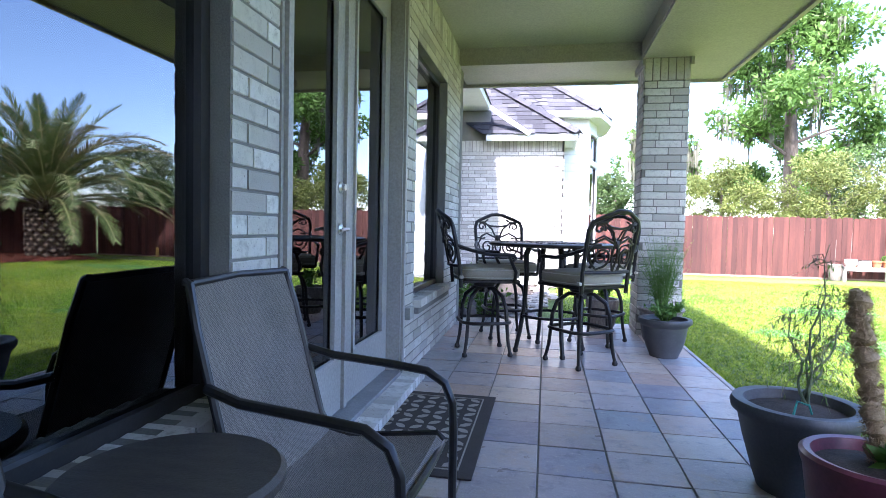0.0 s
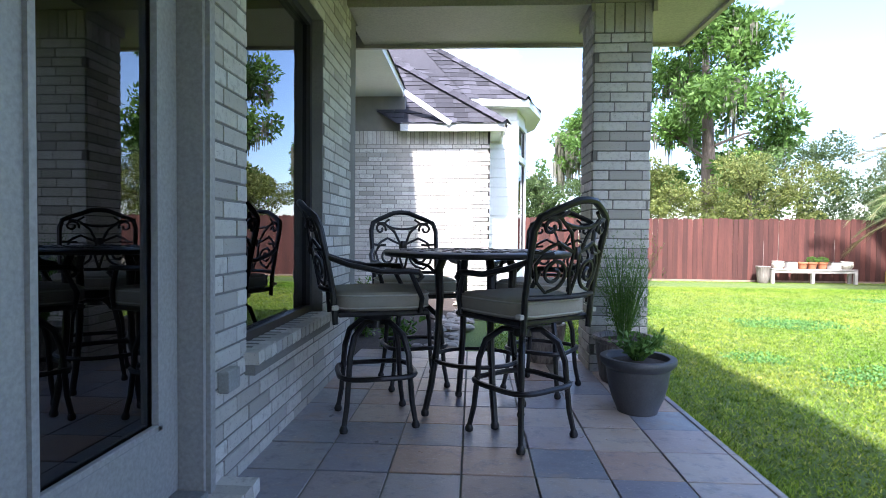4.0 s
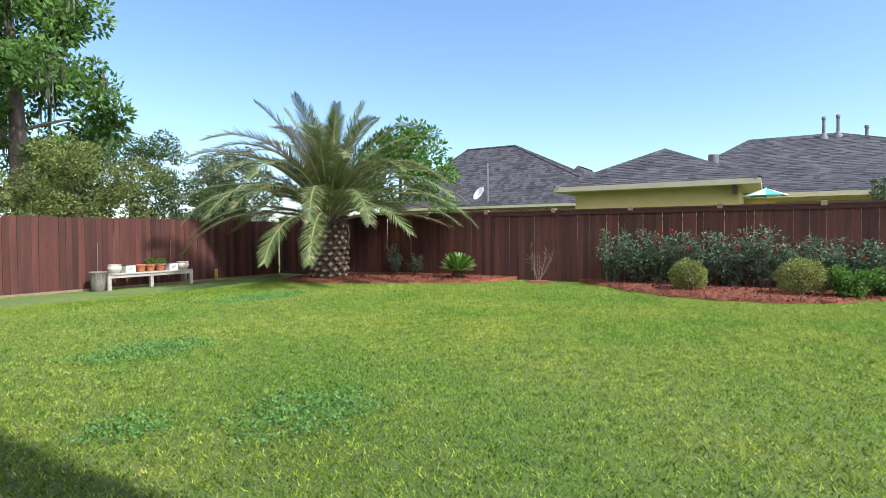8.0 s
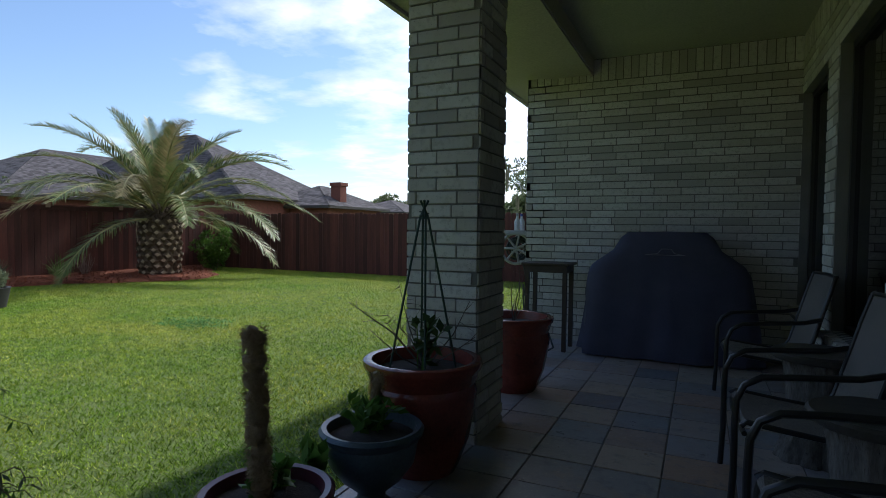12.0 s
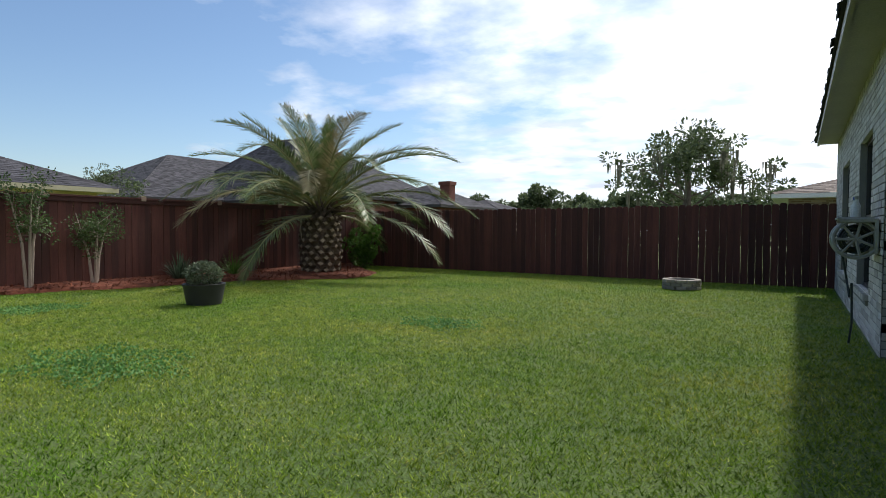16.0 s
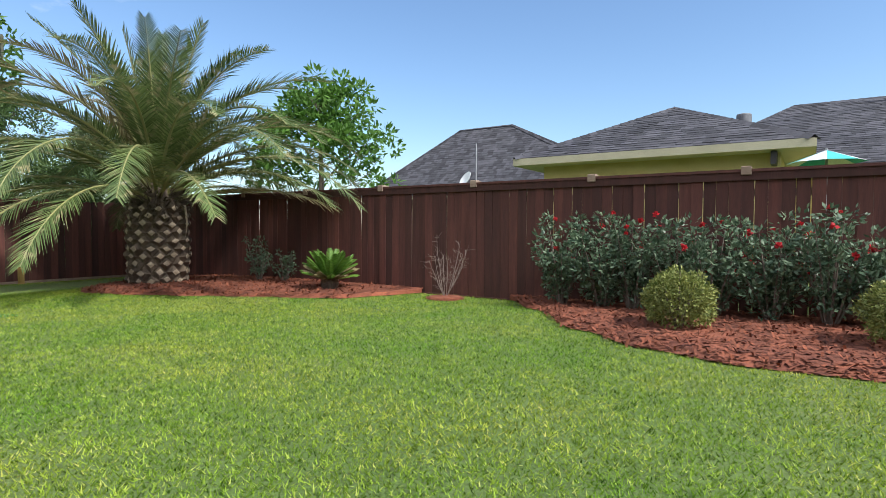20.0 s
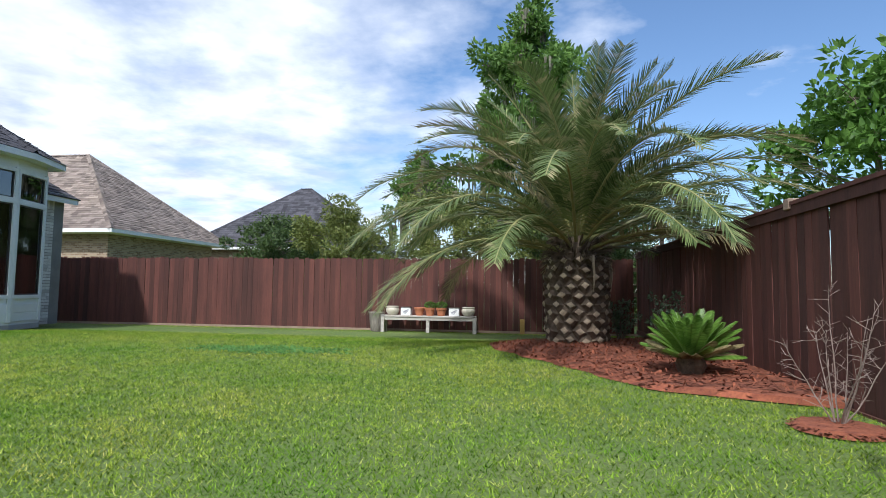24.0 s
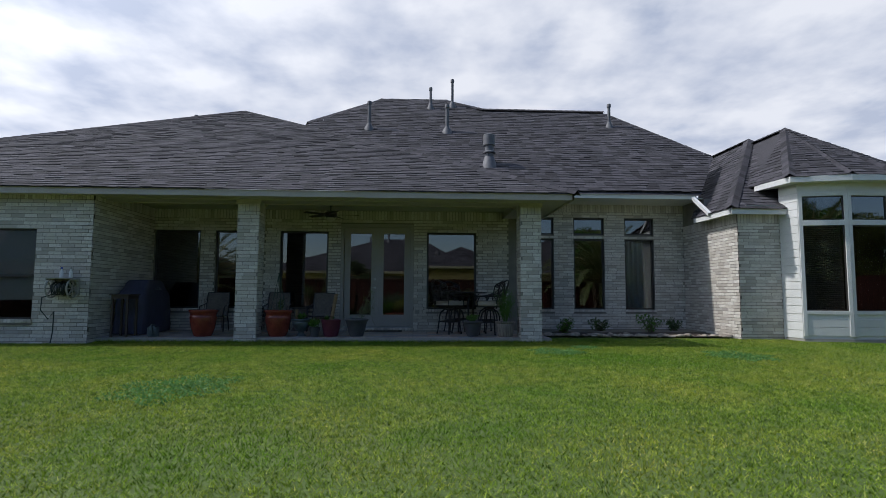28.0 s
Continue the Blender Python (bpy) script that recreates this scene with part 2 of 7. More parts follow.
# ---- mesh helpers ----
class MB:
    """Gathers vertices and faces of one mesh."""

    def __init__(self):
        self.v, self.f = [], []

    def quad(self, a, b, c, d):
        k = len(self.v)
        self.v += [tuple(a), tuple(b), tuple(c), tuple(d)]
        self.f.append((k, k + 1, k + 2, k + 3))
        return self

    def tri(self, a, b, c):
        k = len(self.v)
        self.v += [tuple(a), tuple(b), tuple(c)]
        self.f.append((k, k + 1, k + 2))
        return self

    def box(self, x0, x1, y0, y1, z0, z1, ch=0.0):
        """A box; ch cuts a small chamfer round its upper and lower rims."""
        if x0 > x1:
            x0, x1 = x1, x0
        if y0 > y1:
            y0, y1 = y1, y0
        k = len(self.v)
        if ch <= 0:
            self.v += [(x, y, z) for z in (z0, z1) for x, y in ((x0, y0), (x1, y0), (x1, y1), (x0, y1))]
            rings = 2
        else:
            for z, i in ((z0, ch), (z0 + ch, 0), (z1 - ch, 0), (z1, ch)):
                self.v += [(x0 + i, y0 + i, z), (x1 - i, y0 + i, z), (x1 - i, y1 - i, z), (x0 + i, y1 - i, z)]
            rings = 4
        self.f.append((k + 3, k + 2, k + 1, k))
        for r in range(rings - 1):
            for s in range(4):
                a, b = k + 4 * r + s, k + 4 * r + (s + 1) % 4
                self.f.append((a, b, b + 4, a + 4))
        t = k + 4 * (rings - 1)
        self.f.append((t, t + 1, t + 2, t + 3))
        return self

    def tube(self, path, rad, n=8, cap=True):
        path = [Vector(p) for p in path]
        rads = rad if isinstance(rad, (list, tuple)) else [rad] * len(path)
        k0 = len(self.v)
        side = None
        for i, p in enumerate(path):
            d = (path[min(i + 1, len(path) - 1)] - path[max(i - 1, 0)])
            d = d.normalized() if d.length > 1e-9 else Vector((0, 0, 1))
            if side is None:
                side = d.orthogonal().normalized()
            else:
                side = side - d * side.dot(d)
                side = side.normalized() if side.length > 1e-6 else d.orthogonal().normalized()
            up = d.cross(side)
            for s in range(n):
                a = 2 * math.pi * s / n
                self.v.append(tuple(p + (side * math.cos(a) + up * math.sin(a)) * rads[i]))
        for i in range(len(path) - 1):
            for s in range(n):
                a, b = k0 + i * n + s, k0 + i * n + (s + 1) % n
                self.f.append((a, b, b + n, a + n))
        if cap:
            self.f.append(tuple(reversed(range(k0, k0 + n))))
            self.f.append(tuple(range(k0 + (len(path) - 1) * n, k0 + len(path) * n)))
        return self

    def lathe(self, prof, n=32, at=(0, 0, 0), wave=None):
        """prof: rows of radius, height. wave(angle, height) scales the radius."""
        k0 = len(self.v)
        for r, z in prof:
            for s in range(n):
                a = 2 * math.pi * s / n
                q = r * (wave(a, z) if wave else 1)
                self.v.append((at[0] + q * math.cos(a), at[1] + q * math.sin(a), at[2] + z))
        for i in range(len(prof) - 1):
            for s in range(n):
                a, b = k0 + i * n + s, k0 + i * n + (s + 1) % n
                self.f.append((a, b, b + n, a + n))
        self.f.append(tuple(reversed(range(k0, k0 + n))))
        self.f.append(tuple(range(k0 + (len(prof) - 1) * n, k0 + len(prof) * n)))
        return self

    def move(self, m, start=0):
        self.v[start:] = [tuple(m @ Vector(p)) for p in self.v[start:]]
        return self

    def mesh(self, name, mat, smooth=False):
        me = bpy.data.meshes.new(name)
        me.from_pydata(self.v, [], self.f)
        me.materials.append(mat)
        if smooth:
            me.shade_smooth()
            me.set_sharp_from_angle(angle=radians(40))
        me.update()
        return me


def part(name, mb, material, parent=None, label="", smooth=False, at=None):
    ob = new(name, mb.mesh(name, material, smooth))
    if parent is not None:
        ob.parent = parent
    if at is not None:
        ob.location = at
    if label:
        ob["label"] = label
    return ob


def thing(name, label, category, at=(0, 0, 0), group="", turn=0.0):
    e = new(name)
    e.empty_display_size = 0.2
    e.matrix_world = pose(*at, 0, 0, turn)
    return tagged(e, label, category, group)


def setting(name, mb, mat, label, smooth=False):
    return tagged(part(name, mb, mat, smooth=smooth), label, kind="structure")


LAWN_Z = -0.10


def fall(y):
    """How far the lawn drops below LAWN_Z towards the north fence."""
    u = min(1.0, max(0.0, (y - 13.6) / 4.2))
    return -0.14 * u * u * (3 - 2 * u)


C = 0.0762      # brick course
BL, J = 0.255, 0.010   # brick pitch, joint

brick_meshes = {}


def brick_mesh(w, d, h):
    key = (round(w, 3), round(d, 3), round(h, 3))
    if key not in brick_meshes:
        b = MB().box(-w / 2, w / 2, -d, 0, -h / 2, h / 2, 0.003)
        brick_meshes[key] = b.mesh("brick", BRICK_O)
    return brick_meshes[key]


def brick_wall(owner, origin, along, out, length, z0, z1, holes=(), near=(0, 0), soldier=True, seed=1, end0=True):
    """Bricks laid on a wall face: origin and unit vectors along and out; holes: (a0, a1, z0, z1) along the wall.
    near: the stretch of the wall whose bricks are objects of their own."""
    rnd = random.Random(seed)
    along, out, origin = Vector(along), Vector(out), Vector(origin)
    rest = MB()
    count = 0
    proud = 0.006

    def lay(a0, a1, b0, b1):
        nonlocal count
        if a1 - a0 < 0.03:
            return
        w, h = a1 - a0, b1 - b0
        off = proud + rnd.uniform(-0.002, 0.002)
        mid = origin + along * (a0 + w / 2) + out * off + Vector((0, 0, b0 + h / 2))
        m = Matrix.Identity(4)
        m.col[0][:3], m.col[1][:3], m.col[2][:3], m.col[3][:3] = along, out, (0, 0, 1), mid
        if near[0] <= a0 <= near[1] and count < 290 and h < 0.1:
            count += 1
            ob = new("brick", brick_mesh(w, 0.05, h))
            ob.parent = owner
            ob.matrix_world = m
        else:
            k = len(rest.v)
            rest.box(-w / 2, w / 2, -0.05, 0, -h / 2, h / 2, 0.003).move(m, k)

    def clipped(a0, a1, b0, b1):
        pieces = [(a0, a1)]
        for h0, h1, g0, g1 in holes:
            if b1 <= g0 + 0.02 or b0 >= g1 - 0.02:
                continue
            nxt = []
            for p0, p1 in pieces:
                if p1 <= h0 or p0 >= h1:
                    nxt.append((p0, p1))
                else:
                    if h0 - p0 > 0.03:
                        nxt.append((p0, h0 - J / 2))
                    if p1 - h1 > 0.03:
                        nxt.append((h1 + J / 2, p1))
            pieces = nxt
        for p0, p1 in pieces:
            lay(p0, p1, b0, b1)

    top = z1 - (0.235 if soldier else 0)
    n = max(1, round((top - z0) / C))
    c = (top - z0) / n
    for r in range(n):
        a = -BL * (0.5 if r % 2 else 0.0) - (0.37 if r % 5 == 3 else 0) * BL
        while a < length:
            clipped(max(a, 0) + J / 2, min(a + BL, length) - J / 2, z0 + r * c + J / 2, z0 + (r + 1) * c - J / 2)
            a += BL
    if soldier:
        a = 0.0
        while a < length - 0.02:
            clipped(a + J / 2, min(a + C, length) - J / 2, top + J / 2, z1 - J / 2)
            a += C
    if rest.v:
        ob = part("brickwork", rest, BRICK_I, owner)
        ob["kind"] = "stuff"


def wall_slab(name, axis, at, thick, a0, a1, z0, z1, holes, label):
    """A wall with thickness, its openings cut through. axis x: the face lies at x = at and runs along y."""
    b = MB()
    cuts = sorted({a0, a1, *(h[0] for h in holes), *(h[1] for h in holes)})
    for c0, c1 in zip(cuts, cuts[1:]):
        spans = [(z0, z1)]
        for h0, h1, g0, g1 in holes:
            if h0 <= c0 + 1e-6 and h1 >= c1 - 1e-6:
                spans = [s for p0, p1 in spans for s in ((p0, min(p1, g0)), (max(p0, g1), p1)) if s[1] - s[0] > 1e-4]
        for s0, s1 in spans:
            if axis == "x":
                b.box(at, at - thick, c0, c1, s0, s1)
            else:
                b.box(c0, c1, at, at + thick, s0, s1)
    return setting(name, b, MORTAR, label)


# ---- ground ----
g = MB()
N = 60
for i in range(N):
    for j in range(N):
        def gp(a, b):
            x = 7 + (abs(a - 30) / 30) ** 3.2 * math.copysign(900, a - 30) + (a - 30) * 0.45
            y = 10 + (abs(b - 30) / 30) ** 3.2 * math.copysign(900, b - 30) + (b - 30) * 0.6
            return (x, y, LAWN_Z - 0.012 + fall(y))
        g.quad(gp(i, j), gp(i + 1, j), gp(i + 1, j + 1), gp(i, j + 1))
m = Nodes("lawn_soil_and_thatch")
v = m.coords()
col = m.ramp(m.noise(v, 0.55, 5), (0.3, (0.085, 0.145, 0.022)), (0.5, (0.12, 0.185, 0.035)), (0.7, (0.165, 0.20, 0.055)))
col = m.mix(m.ramp(m.noise(v, 45, 4), (0.4, (0, 0, 0)), (0.7, (1, 1, 1))), col, (0.06, 0.075, 0.02))
m.to(col, m.p.inputs["Base Color"])
m.p.inputs["Roughness"].default_value = 0.95
m.bump(m.noise(v, 60, 4), 0.8, 0.02)
SOIL = m.mat
setting("ground", g, SOIL, "flat lawn ground reaching out to the horizon")

# ---- patio ----
PX, PY0, PY1 = 2.34, -2.42, 7.32
b = MB().box(-0.02, PX, PY0, PY1, -0.16, -0.022)
setting("patio_slab", b, CONCRETE, "concrete slab edge under the slate patio")

m = Nodes("slate_tile")
v = m.coords((1, 1, 1), True)
rnd = m.obrandom()
col = m.ramp(rnd, (0.0, (0.199, 0.205, 0.232)), (0.18, (0.426, 0.363, 0.329)), (0.34, (0.50, 0.40, 0.31)), (0.5, (0.270, 0.285, 0.315)), (0.65, (0.45, 0.30, 0.215)), (0.8, (0.355, 0.343, 0.366)), (0.9, (0.213, 0.191, 0.220)), (1.0, (0.50, 0.43, 0.35)))
col = m.mix(m.ramp(m.noise(v, 4, 6, 0.7), (0.52, (0, 0, 0)), (0.72, (0.7, 0.7, 0.7))), col, (0.47, 0.345, 0.24))
col = m.mix(m.ramp(m.noise(v, 9, 6, 0.75), (0.52, (0, 0, 0)), (0.70, (0.75, 0.75, 0.75))), col, (0.170, 0.165, 0.183))
col = m.mix(m.ramp(m.noise(v, 42, 5, 0.7), (0.58, (0, 0, 0)), (0.7, (0.5, 0.5, 0.5))), col, (0.639, 0.554, 0.464))
m.to(col, m.p.inputs["Base Color"])
m.to(m.ramp(m.noise(v, 8, 4), (0.3, (0.26,) * 3), (0.7, (0.5,) * 3)), m.p.inputs["Roughness"])
m.bump(m.noise(v, 9, 7, 0.7), 0.45, 0.012)
SLATE = m.mat
GROUT = surface("grey_grout", (0.24, 0.225, 0.205), (0.31, 0.295, 0.27), 0.95, 8, 140, 0.4)
patio = setting("patio", MB().box(0.0, PX - 0.02, PY0, PY1 - 0.02, -0.0215, -0.008), GROUT, "multicoloured slate tile patio floor")

# ---- house walls ----
HOLES_P = [(-2.10, -0.97, 0.53, 2.48), (-0.60, 0.60, 0.53, 2.48), (1.00, 2.20, 0.53, 2.48), (2.52, 4.36, 0.06, 2.68), (4.70, 5.96, 0.53, 2.48)]
TOP = 3.02


def shifted(holes, a0):
    return [(h0 - a0, h1 - a0, g0, g1) for h0, h1, g0, g1 in holes]


def house_wall(name, label, axis, at, thick, a0, a1, z0, z1, holes=(), near=(0, 0), flip=False, seed=1, soldier=True):
    """A brick wall: slab with thickness and the bricks on its outer face. axis x: outer face looks to +x; axis y: outer face
    looks to -y, or with flip to +y."""
    if axis == "x":
        w = wall_slab(name, "x", at, thick, a0, a1, z0, z1, holes, label)
        brick_wall(w, (at, a0, 0), (0, 1, 0), (1, 0, 0), a1 - a0, z0, z1, shifted(holes, a0), near, soldier, seed)
    else:
        w = wall_slab(name, "y", at if not flip else at - thick, thick, a0, a1, z0, z1, holes, label)
        brick_wall(w, (a0, at, 0), (1, 0, 0), (0, 1, 0) if flip else (0, -1, 0), a1 - a0, z0, z1, shifted(holes, a0), near, soldier, seed)
    return w


WB = "light grey-beige brick wall with mortar joints"
house_wall("wall_porch", WB + " behind the patio", "x", 0.0, 0.28, -2.42, 6.8, -0.1, TOP, HOLES_P, (6.2, 8.95), seed=2)
house_wall("wall_porch_return", WB + " at the patio's end", "y", 6.8, -0.2, -1.40, 0.0, -0.1, 3.5, (), (0, 0), True, seed=3)
TRI = [(7.45, 8.32, 0.50, 2.50), (7.45, 8.32, 2.62, 3.10), (8.90, 9.78, 0.50, 2.50), (8.90, 9.78, 2.62, 3.10), (10.38, 11.22, 0.50, 2.50), (10.38, 11.22, 2.62, 3.10)]
house_wall("wall_garden", WB + " with three tall windows", "x", -1.40, 0.28, 6.8, 12.1, -0.15, 3.5, TRI, (1.0, 5.0), seed=4)
house_wall("wall_wing_side", WB + " of the bay wing, half sunlit", "y", 12.1, 0.28, -1.40, 1.30, -0.15, 2.88, (), (0.6, 2.7), seed=5)
house_wall("wall_wing_front", WB + " beside the bay", "x", 1.30, 0.28, 12.1, 13.15, -0.15, 2.88, (), (0, 1.1), seed=6)
house_wall("wall_wing_front_far", WB + " past the bay", "x", 1.30, 0.28, 16.25, 17.0, -0.15, 2.88, (), (0, 1.0), seed=7)
house_wall("wall_nook", WB + " closing the patio's end behind the grill", "y", -2.12, 0.28, 0.0, 2.62, -0.1, TOP, (), (0.2, 2.3), True, seed=8)
SW = [(-4.7, -3.22, 0.36, 2.2), (-7.9, -6.4, 0.36, 2.2)]
house_wall("wall_south_front", WB + " of the bedroom wing", "x", 2.62, 0.28, -9.6, -2.12, -0.15, TOP, SW, (4.6, 7.4), seed=9)
b = MB()
for x0, x1, y0, y1, h in ((-14, 2.62, -9.88, -9.6, 3.0), (-14.3, -14, -9.88, 17.2, 3.0), (-14, 1.3, 17.0, 17.28, 2.9)):
    b.box(x0, x1, y0, y1, -0.15, h)
b.box(-1.4, -0.2, 12.1, 12.38, 2.88, 3.49)
setting("wall_rear", b, MORTAR, "outer walls that close the house")
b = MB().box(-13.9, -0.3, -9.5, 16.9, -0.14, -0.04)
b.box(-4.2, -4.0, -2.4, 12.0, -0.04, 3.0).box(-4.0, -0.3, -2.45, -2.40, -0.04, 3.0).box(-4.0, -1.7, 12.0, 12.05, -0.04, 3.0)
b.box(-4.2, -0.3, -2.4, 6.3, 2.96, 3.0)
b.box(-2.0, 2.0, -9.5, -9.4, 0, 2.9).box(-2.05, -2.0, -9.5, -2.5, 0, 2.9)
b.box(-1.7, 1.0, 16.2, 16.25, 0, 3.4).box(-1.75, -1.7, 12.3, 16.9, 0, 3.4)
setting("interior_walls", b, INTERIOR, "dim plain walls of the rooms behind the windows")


def column(y0, seed):
    x0, x1, y1 = 1.94, 2.38, y0 + 0.44
    owner = setting("column_%d" % seed, MB().box(x0 + 0.004, x1 - 0.004, y0 + 0.004, y1 - 0.004, -0.16, 2.86), MORTAR, "square grey-beige brick column holding the porch roof")
    for org, al, ou, near in (((x1, y0, 0), (0, 1, 0), (1, 0, 0), (0, 1)), ((x0, y0, 0), (1, 0, 0), (0, -1, 0), (0, 1)), ((x0, y1, 0), (1, 0, 0), (0, 1, 0), (0, 1)), ((x0, y0, 0), (0, 1, 0), (-1, 0, 0), (9, 9))):
        brick_wall(owner, org, al, ou, 0.44, -0.1, 2.86, (), near, True, seed)
    return owner


column(6.66, 1)
column(0.68, 2)

# ---- windows and doors ----


def window_unit(name, label, x, y0, y1, z0, z1, rail=None, depth=0.10, curtain=False, glass=None, arch=0.0):
    """A bronze-framed window in a wall that looks to +x."""
    w = tagged(new(name), label, kind="structure")
    f = 0.045
    xg = x - depth
    fr = MB().box(xg - 0.03, xg + 0.03, y0, y0 + f, z0, z1).box(xg - 0.03, xg + 0.03, y1 - f, y1, z0, z1)
    fr.box(xg - 0.03, xg + 0.03, y0 + f, y1 - f, z0, z0 + f).box(xg - 0.03, xg + 0.03, y0 + f, y1 - f, z1 - f, z1)
    part("window_frame", fr, BRONZE, w)
    zs = [z0 + f, z1 - f]
    if rail:
        part("meeting_rail", MB().box(xg - 0.025, xg + 0.025, y0 + f, y1 - f, rail - 0.025, rail + 0.025), BRONZE, w)
        zs = [z0 + f, rail - 0.025, rail + 0.025, z1 - f]
    for a, c in zip(zs[::2], zs[1::2]):
        p = part("pane", MB().box(xg - 0.004, xg + 0.004, y0 + f, y1 - f, a, c), glass or GLASS, w)
        p.visible_shadow = False
    if curtain:
        cv = MB()
        k = 24
        for i in range(k):
            ya, yb = y0 + (y1 - y0) * i / k, y0 + (y1 - y0) * (i + 1) / k
            xa, xb = xg - 0.12 + 0.025 * math.sin(i * 1.7), xg - 0.12 + 0.025 * math.sin((i + 1) * 1.7)
            cv.quad((xa, ya, z0), (xb, yb, z0), (xb, yb, z1), (xa, ya, z1))
        part("curtain", cv, CURTAIN, w, "sheer pale curtain", True)
    return w


def rowlock(owner_label, x, y0, y1, z, name="window_sill", out=0.07):
    """A sill of bricks on edge, sloping outwards."""
    s = setting(name, MB().box(x - 0.1, x + out - 0.02, y0 - 0.02, y1 + 0.02, z - 0.11, z - 0.02), MORTAR, owner_label)
    n = round((y1 - y0 + 0.06) / C)
    w = (y1 - y0 + 0.06) / n
    for i in range(n):
        a = y0 - 0.03 + i * w
        me = brick_mesh(w - 0.009, 0.19, 0.06)
        ob = new("brick", me)
        ob.parent = s
        ob.matrix_world = pose(x + out, a + w / 2, z - 0.03, 0, 7, -90)
    return s


for i, (y0, y1, z0, z1) in enumerate(HOLES_P):
    if i == 3:
        continue
    window_unit("window_%d" % (i + 1), "dark-tinted window in a bronze frame reflecting the yard", 0.0, y0, y1, z0, z1)
    rowlock("sloping brick sill below a porch window", 0.0, y0, y1, z0, "sill_%d" % (i + 1))
for i, (y0, y1, z0, z1) in enumerate(TRI):
    window_unit("window_%d" % (i + 6), "tall dark bronze-framed window" if z1 < 2.6 else "small transom window over a tall one", -1.40, y0, y1, z0, z1, None, 0.10, z1 < 2.6 and i == 4, CLEAR if z1 < 2.6 and i == 4 else None)
    if z1 < 2.6:
        rowlock("brick sill below a tall window", -1.40, y0, y1, z0, "sill_%d" % (i + 6), 0.05)
for i, (y0, y1, z0, z1) in enumerate(SW):
    window_unit("window_%d" % (i + 12), "double-hung bedroom window with a closed shade", 2.62, y0, y1, z0, z1, 1.24, 0.10, False, CLEAR)
    part("shade", MB().box(2.478, 2.486, y0 + 0.05, y1 - 0.05, 0.75, z1 - 0.03), CURTAIN, bpy.data.objects["window_%d" % (i + 12)], "pale closed roller shade")
    rowlock("brick sill below a bedroom window", 2.62, y0, y1, z0, "sill_%d" % (i + 12), 0.05)

# French door
d = tagged(new("door_1"), "closed taupe French door pair with full glass lights", kind="structure")
fx = -0.06
fr = MB()
for y0, y1 in ((2.52, 2.60), (4.28, 4.36)):
    fr.box(fx - 0.12, 0.012, y0, y1, 0.06, 2.68, 0.004)
    k = 0.03
    fr.box(fx - 0.02, 0.03, y0 + 0.02, y1 - 0.02, 0.06, 2.66, 0.004)
fr.box(fx - 0.12, 0.012, 2.60, 4.28, 2.60, 2.68, 0.004)
part("door_frame", fr, DOORPAINT, d)
part("threshold", MB().box(fx - 0.12, 0.03, 2.60, 4.28, 0.06, 0.085, 0.004), STEEL, d, "metal threshold")
NICKEL = surface("brushed_nickel", (0.5, 0.49, 0.46), (0.58, 0.57, 0.54), 0.3, 8, 120, 0.05, metal=1.0)
for s, (y0, y1) in enumerate(((2.605, 3.435), (3.445, 4.275))):
    leaf = MB()
    xa, xb = fx - 0.07, fx - 0.025
    st = 0.125
    leaf.box(xa, xb, y0, y0 + st, 0.09, 2.60).box(xa, xb, y1 - st, y1, 0.09, 2.60)
    leaf.box(xa, xb, y0 + st, y1 - st, 0.09, 0.36).box(xa, xb, y0 + st, y1 - st, 2.46, 2.60)
    lf = part("door_leaf", leaf, DOORPAINT, d)
    lip = MB()
    g0, g1, h0, h1 = y0 + st, y1 - st, 0.36, 2.46
    for q in ((g0, g0 + 0.025, h0, h1), (g1 - 0.025, g1, h0, h1), (g0, g1, h0, h0 + 0.025), (g0, g1, h1 - 0.025, h1)):
        lip.box(xb - 0.01, xb + 0.014, *q, 0.004)
    part("glazing_bead", lip, DOORPAINT, lf)
    gp_ = part("pane", MB().box(xb - 0.025, xb - 0.018, g0, g1, h0, h1), GLASS, lf)
    gp_.visible_shadow = False
    if s == 0:
        for zc, r in ((1.06, 0.032), (1.28, 0.032)):
            h = MB().lathe([(0.0, 0.0), (r, 0.0), (r, 0.006), (r * 0.7, 0.014), (0.0, 0.016)], 20)
            h.move(pose(xb, y1 - 0.06, zc, 0, 90, 0))
            part("rosette", h, NICKEL, lf, "nickel lock rosette", True)
        part("door_handle", MB().tube([(xb + 0.01, y1 - 0.06, 1.06), (xb + 0.05, y1 - 0.06, 1.06), (xb + 0.055, y1 - 0.09, 1.062), (xb + 0.05, y1 - 0.175, 1.055)], [0.01, 0.01, 0.009, 0.007], 8), NICKEL, lf, "nickel lever handle", True)
        part("deadbolt", MB().tube([(xb + 0.012, y1 - 0.06, 1.28), (xb + 0.03, y1 - 0.06, 1.28)], 0.018, 14), NICKEL, lf, "nickel deadbolt", True)
    else:
        part("astragal", MB().box(xb - 0.005, xb + 0.02, y0 - 0.03, y0 + 0.012, 0.09, 2.60, 0.004), DOORPAINT, lf)
rowlock("brick step in front of the French door", 0.0, 2.45, 4.43, 0.062, "door_step", 0.16)

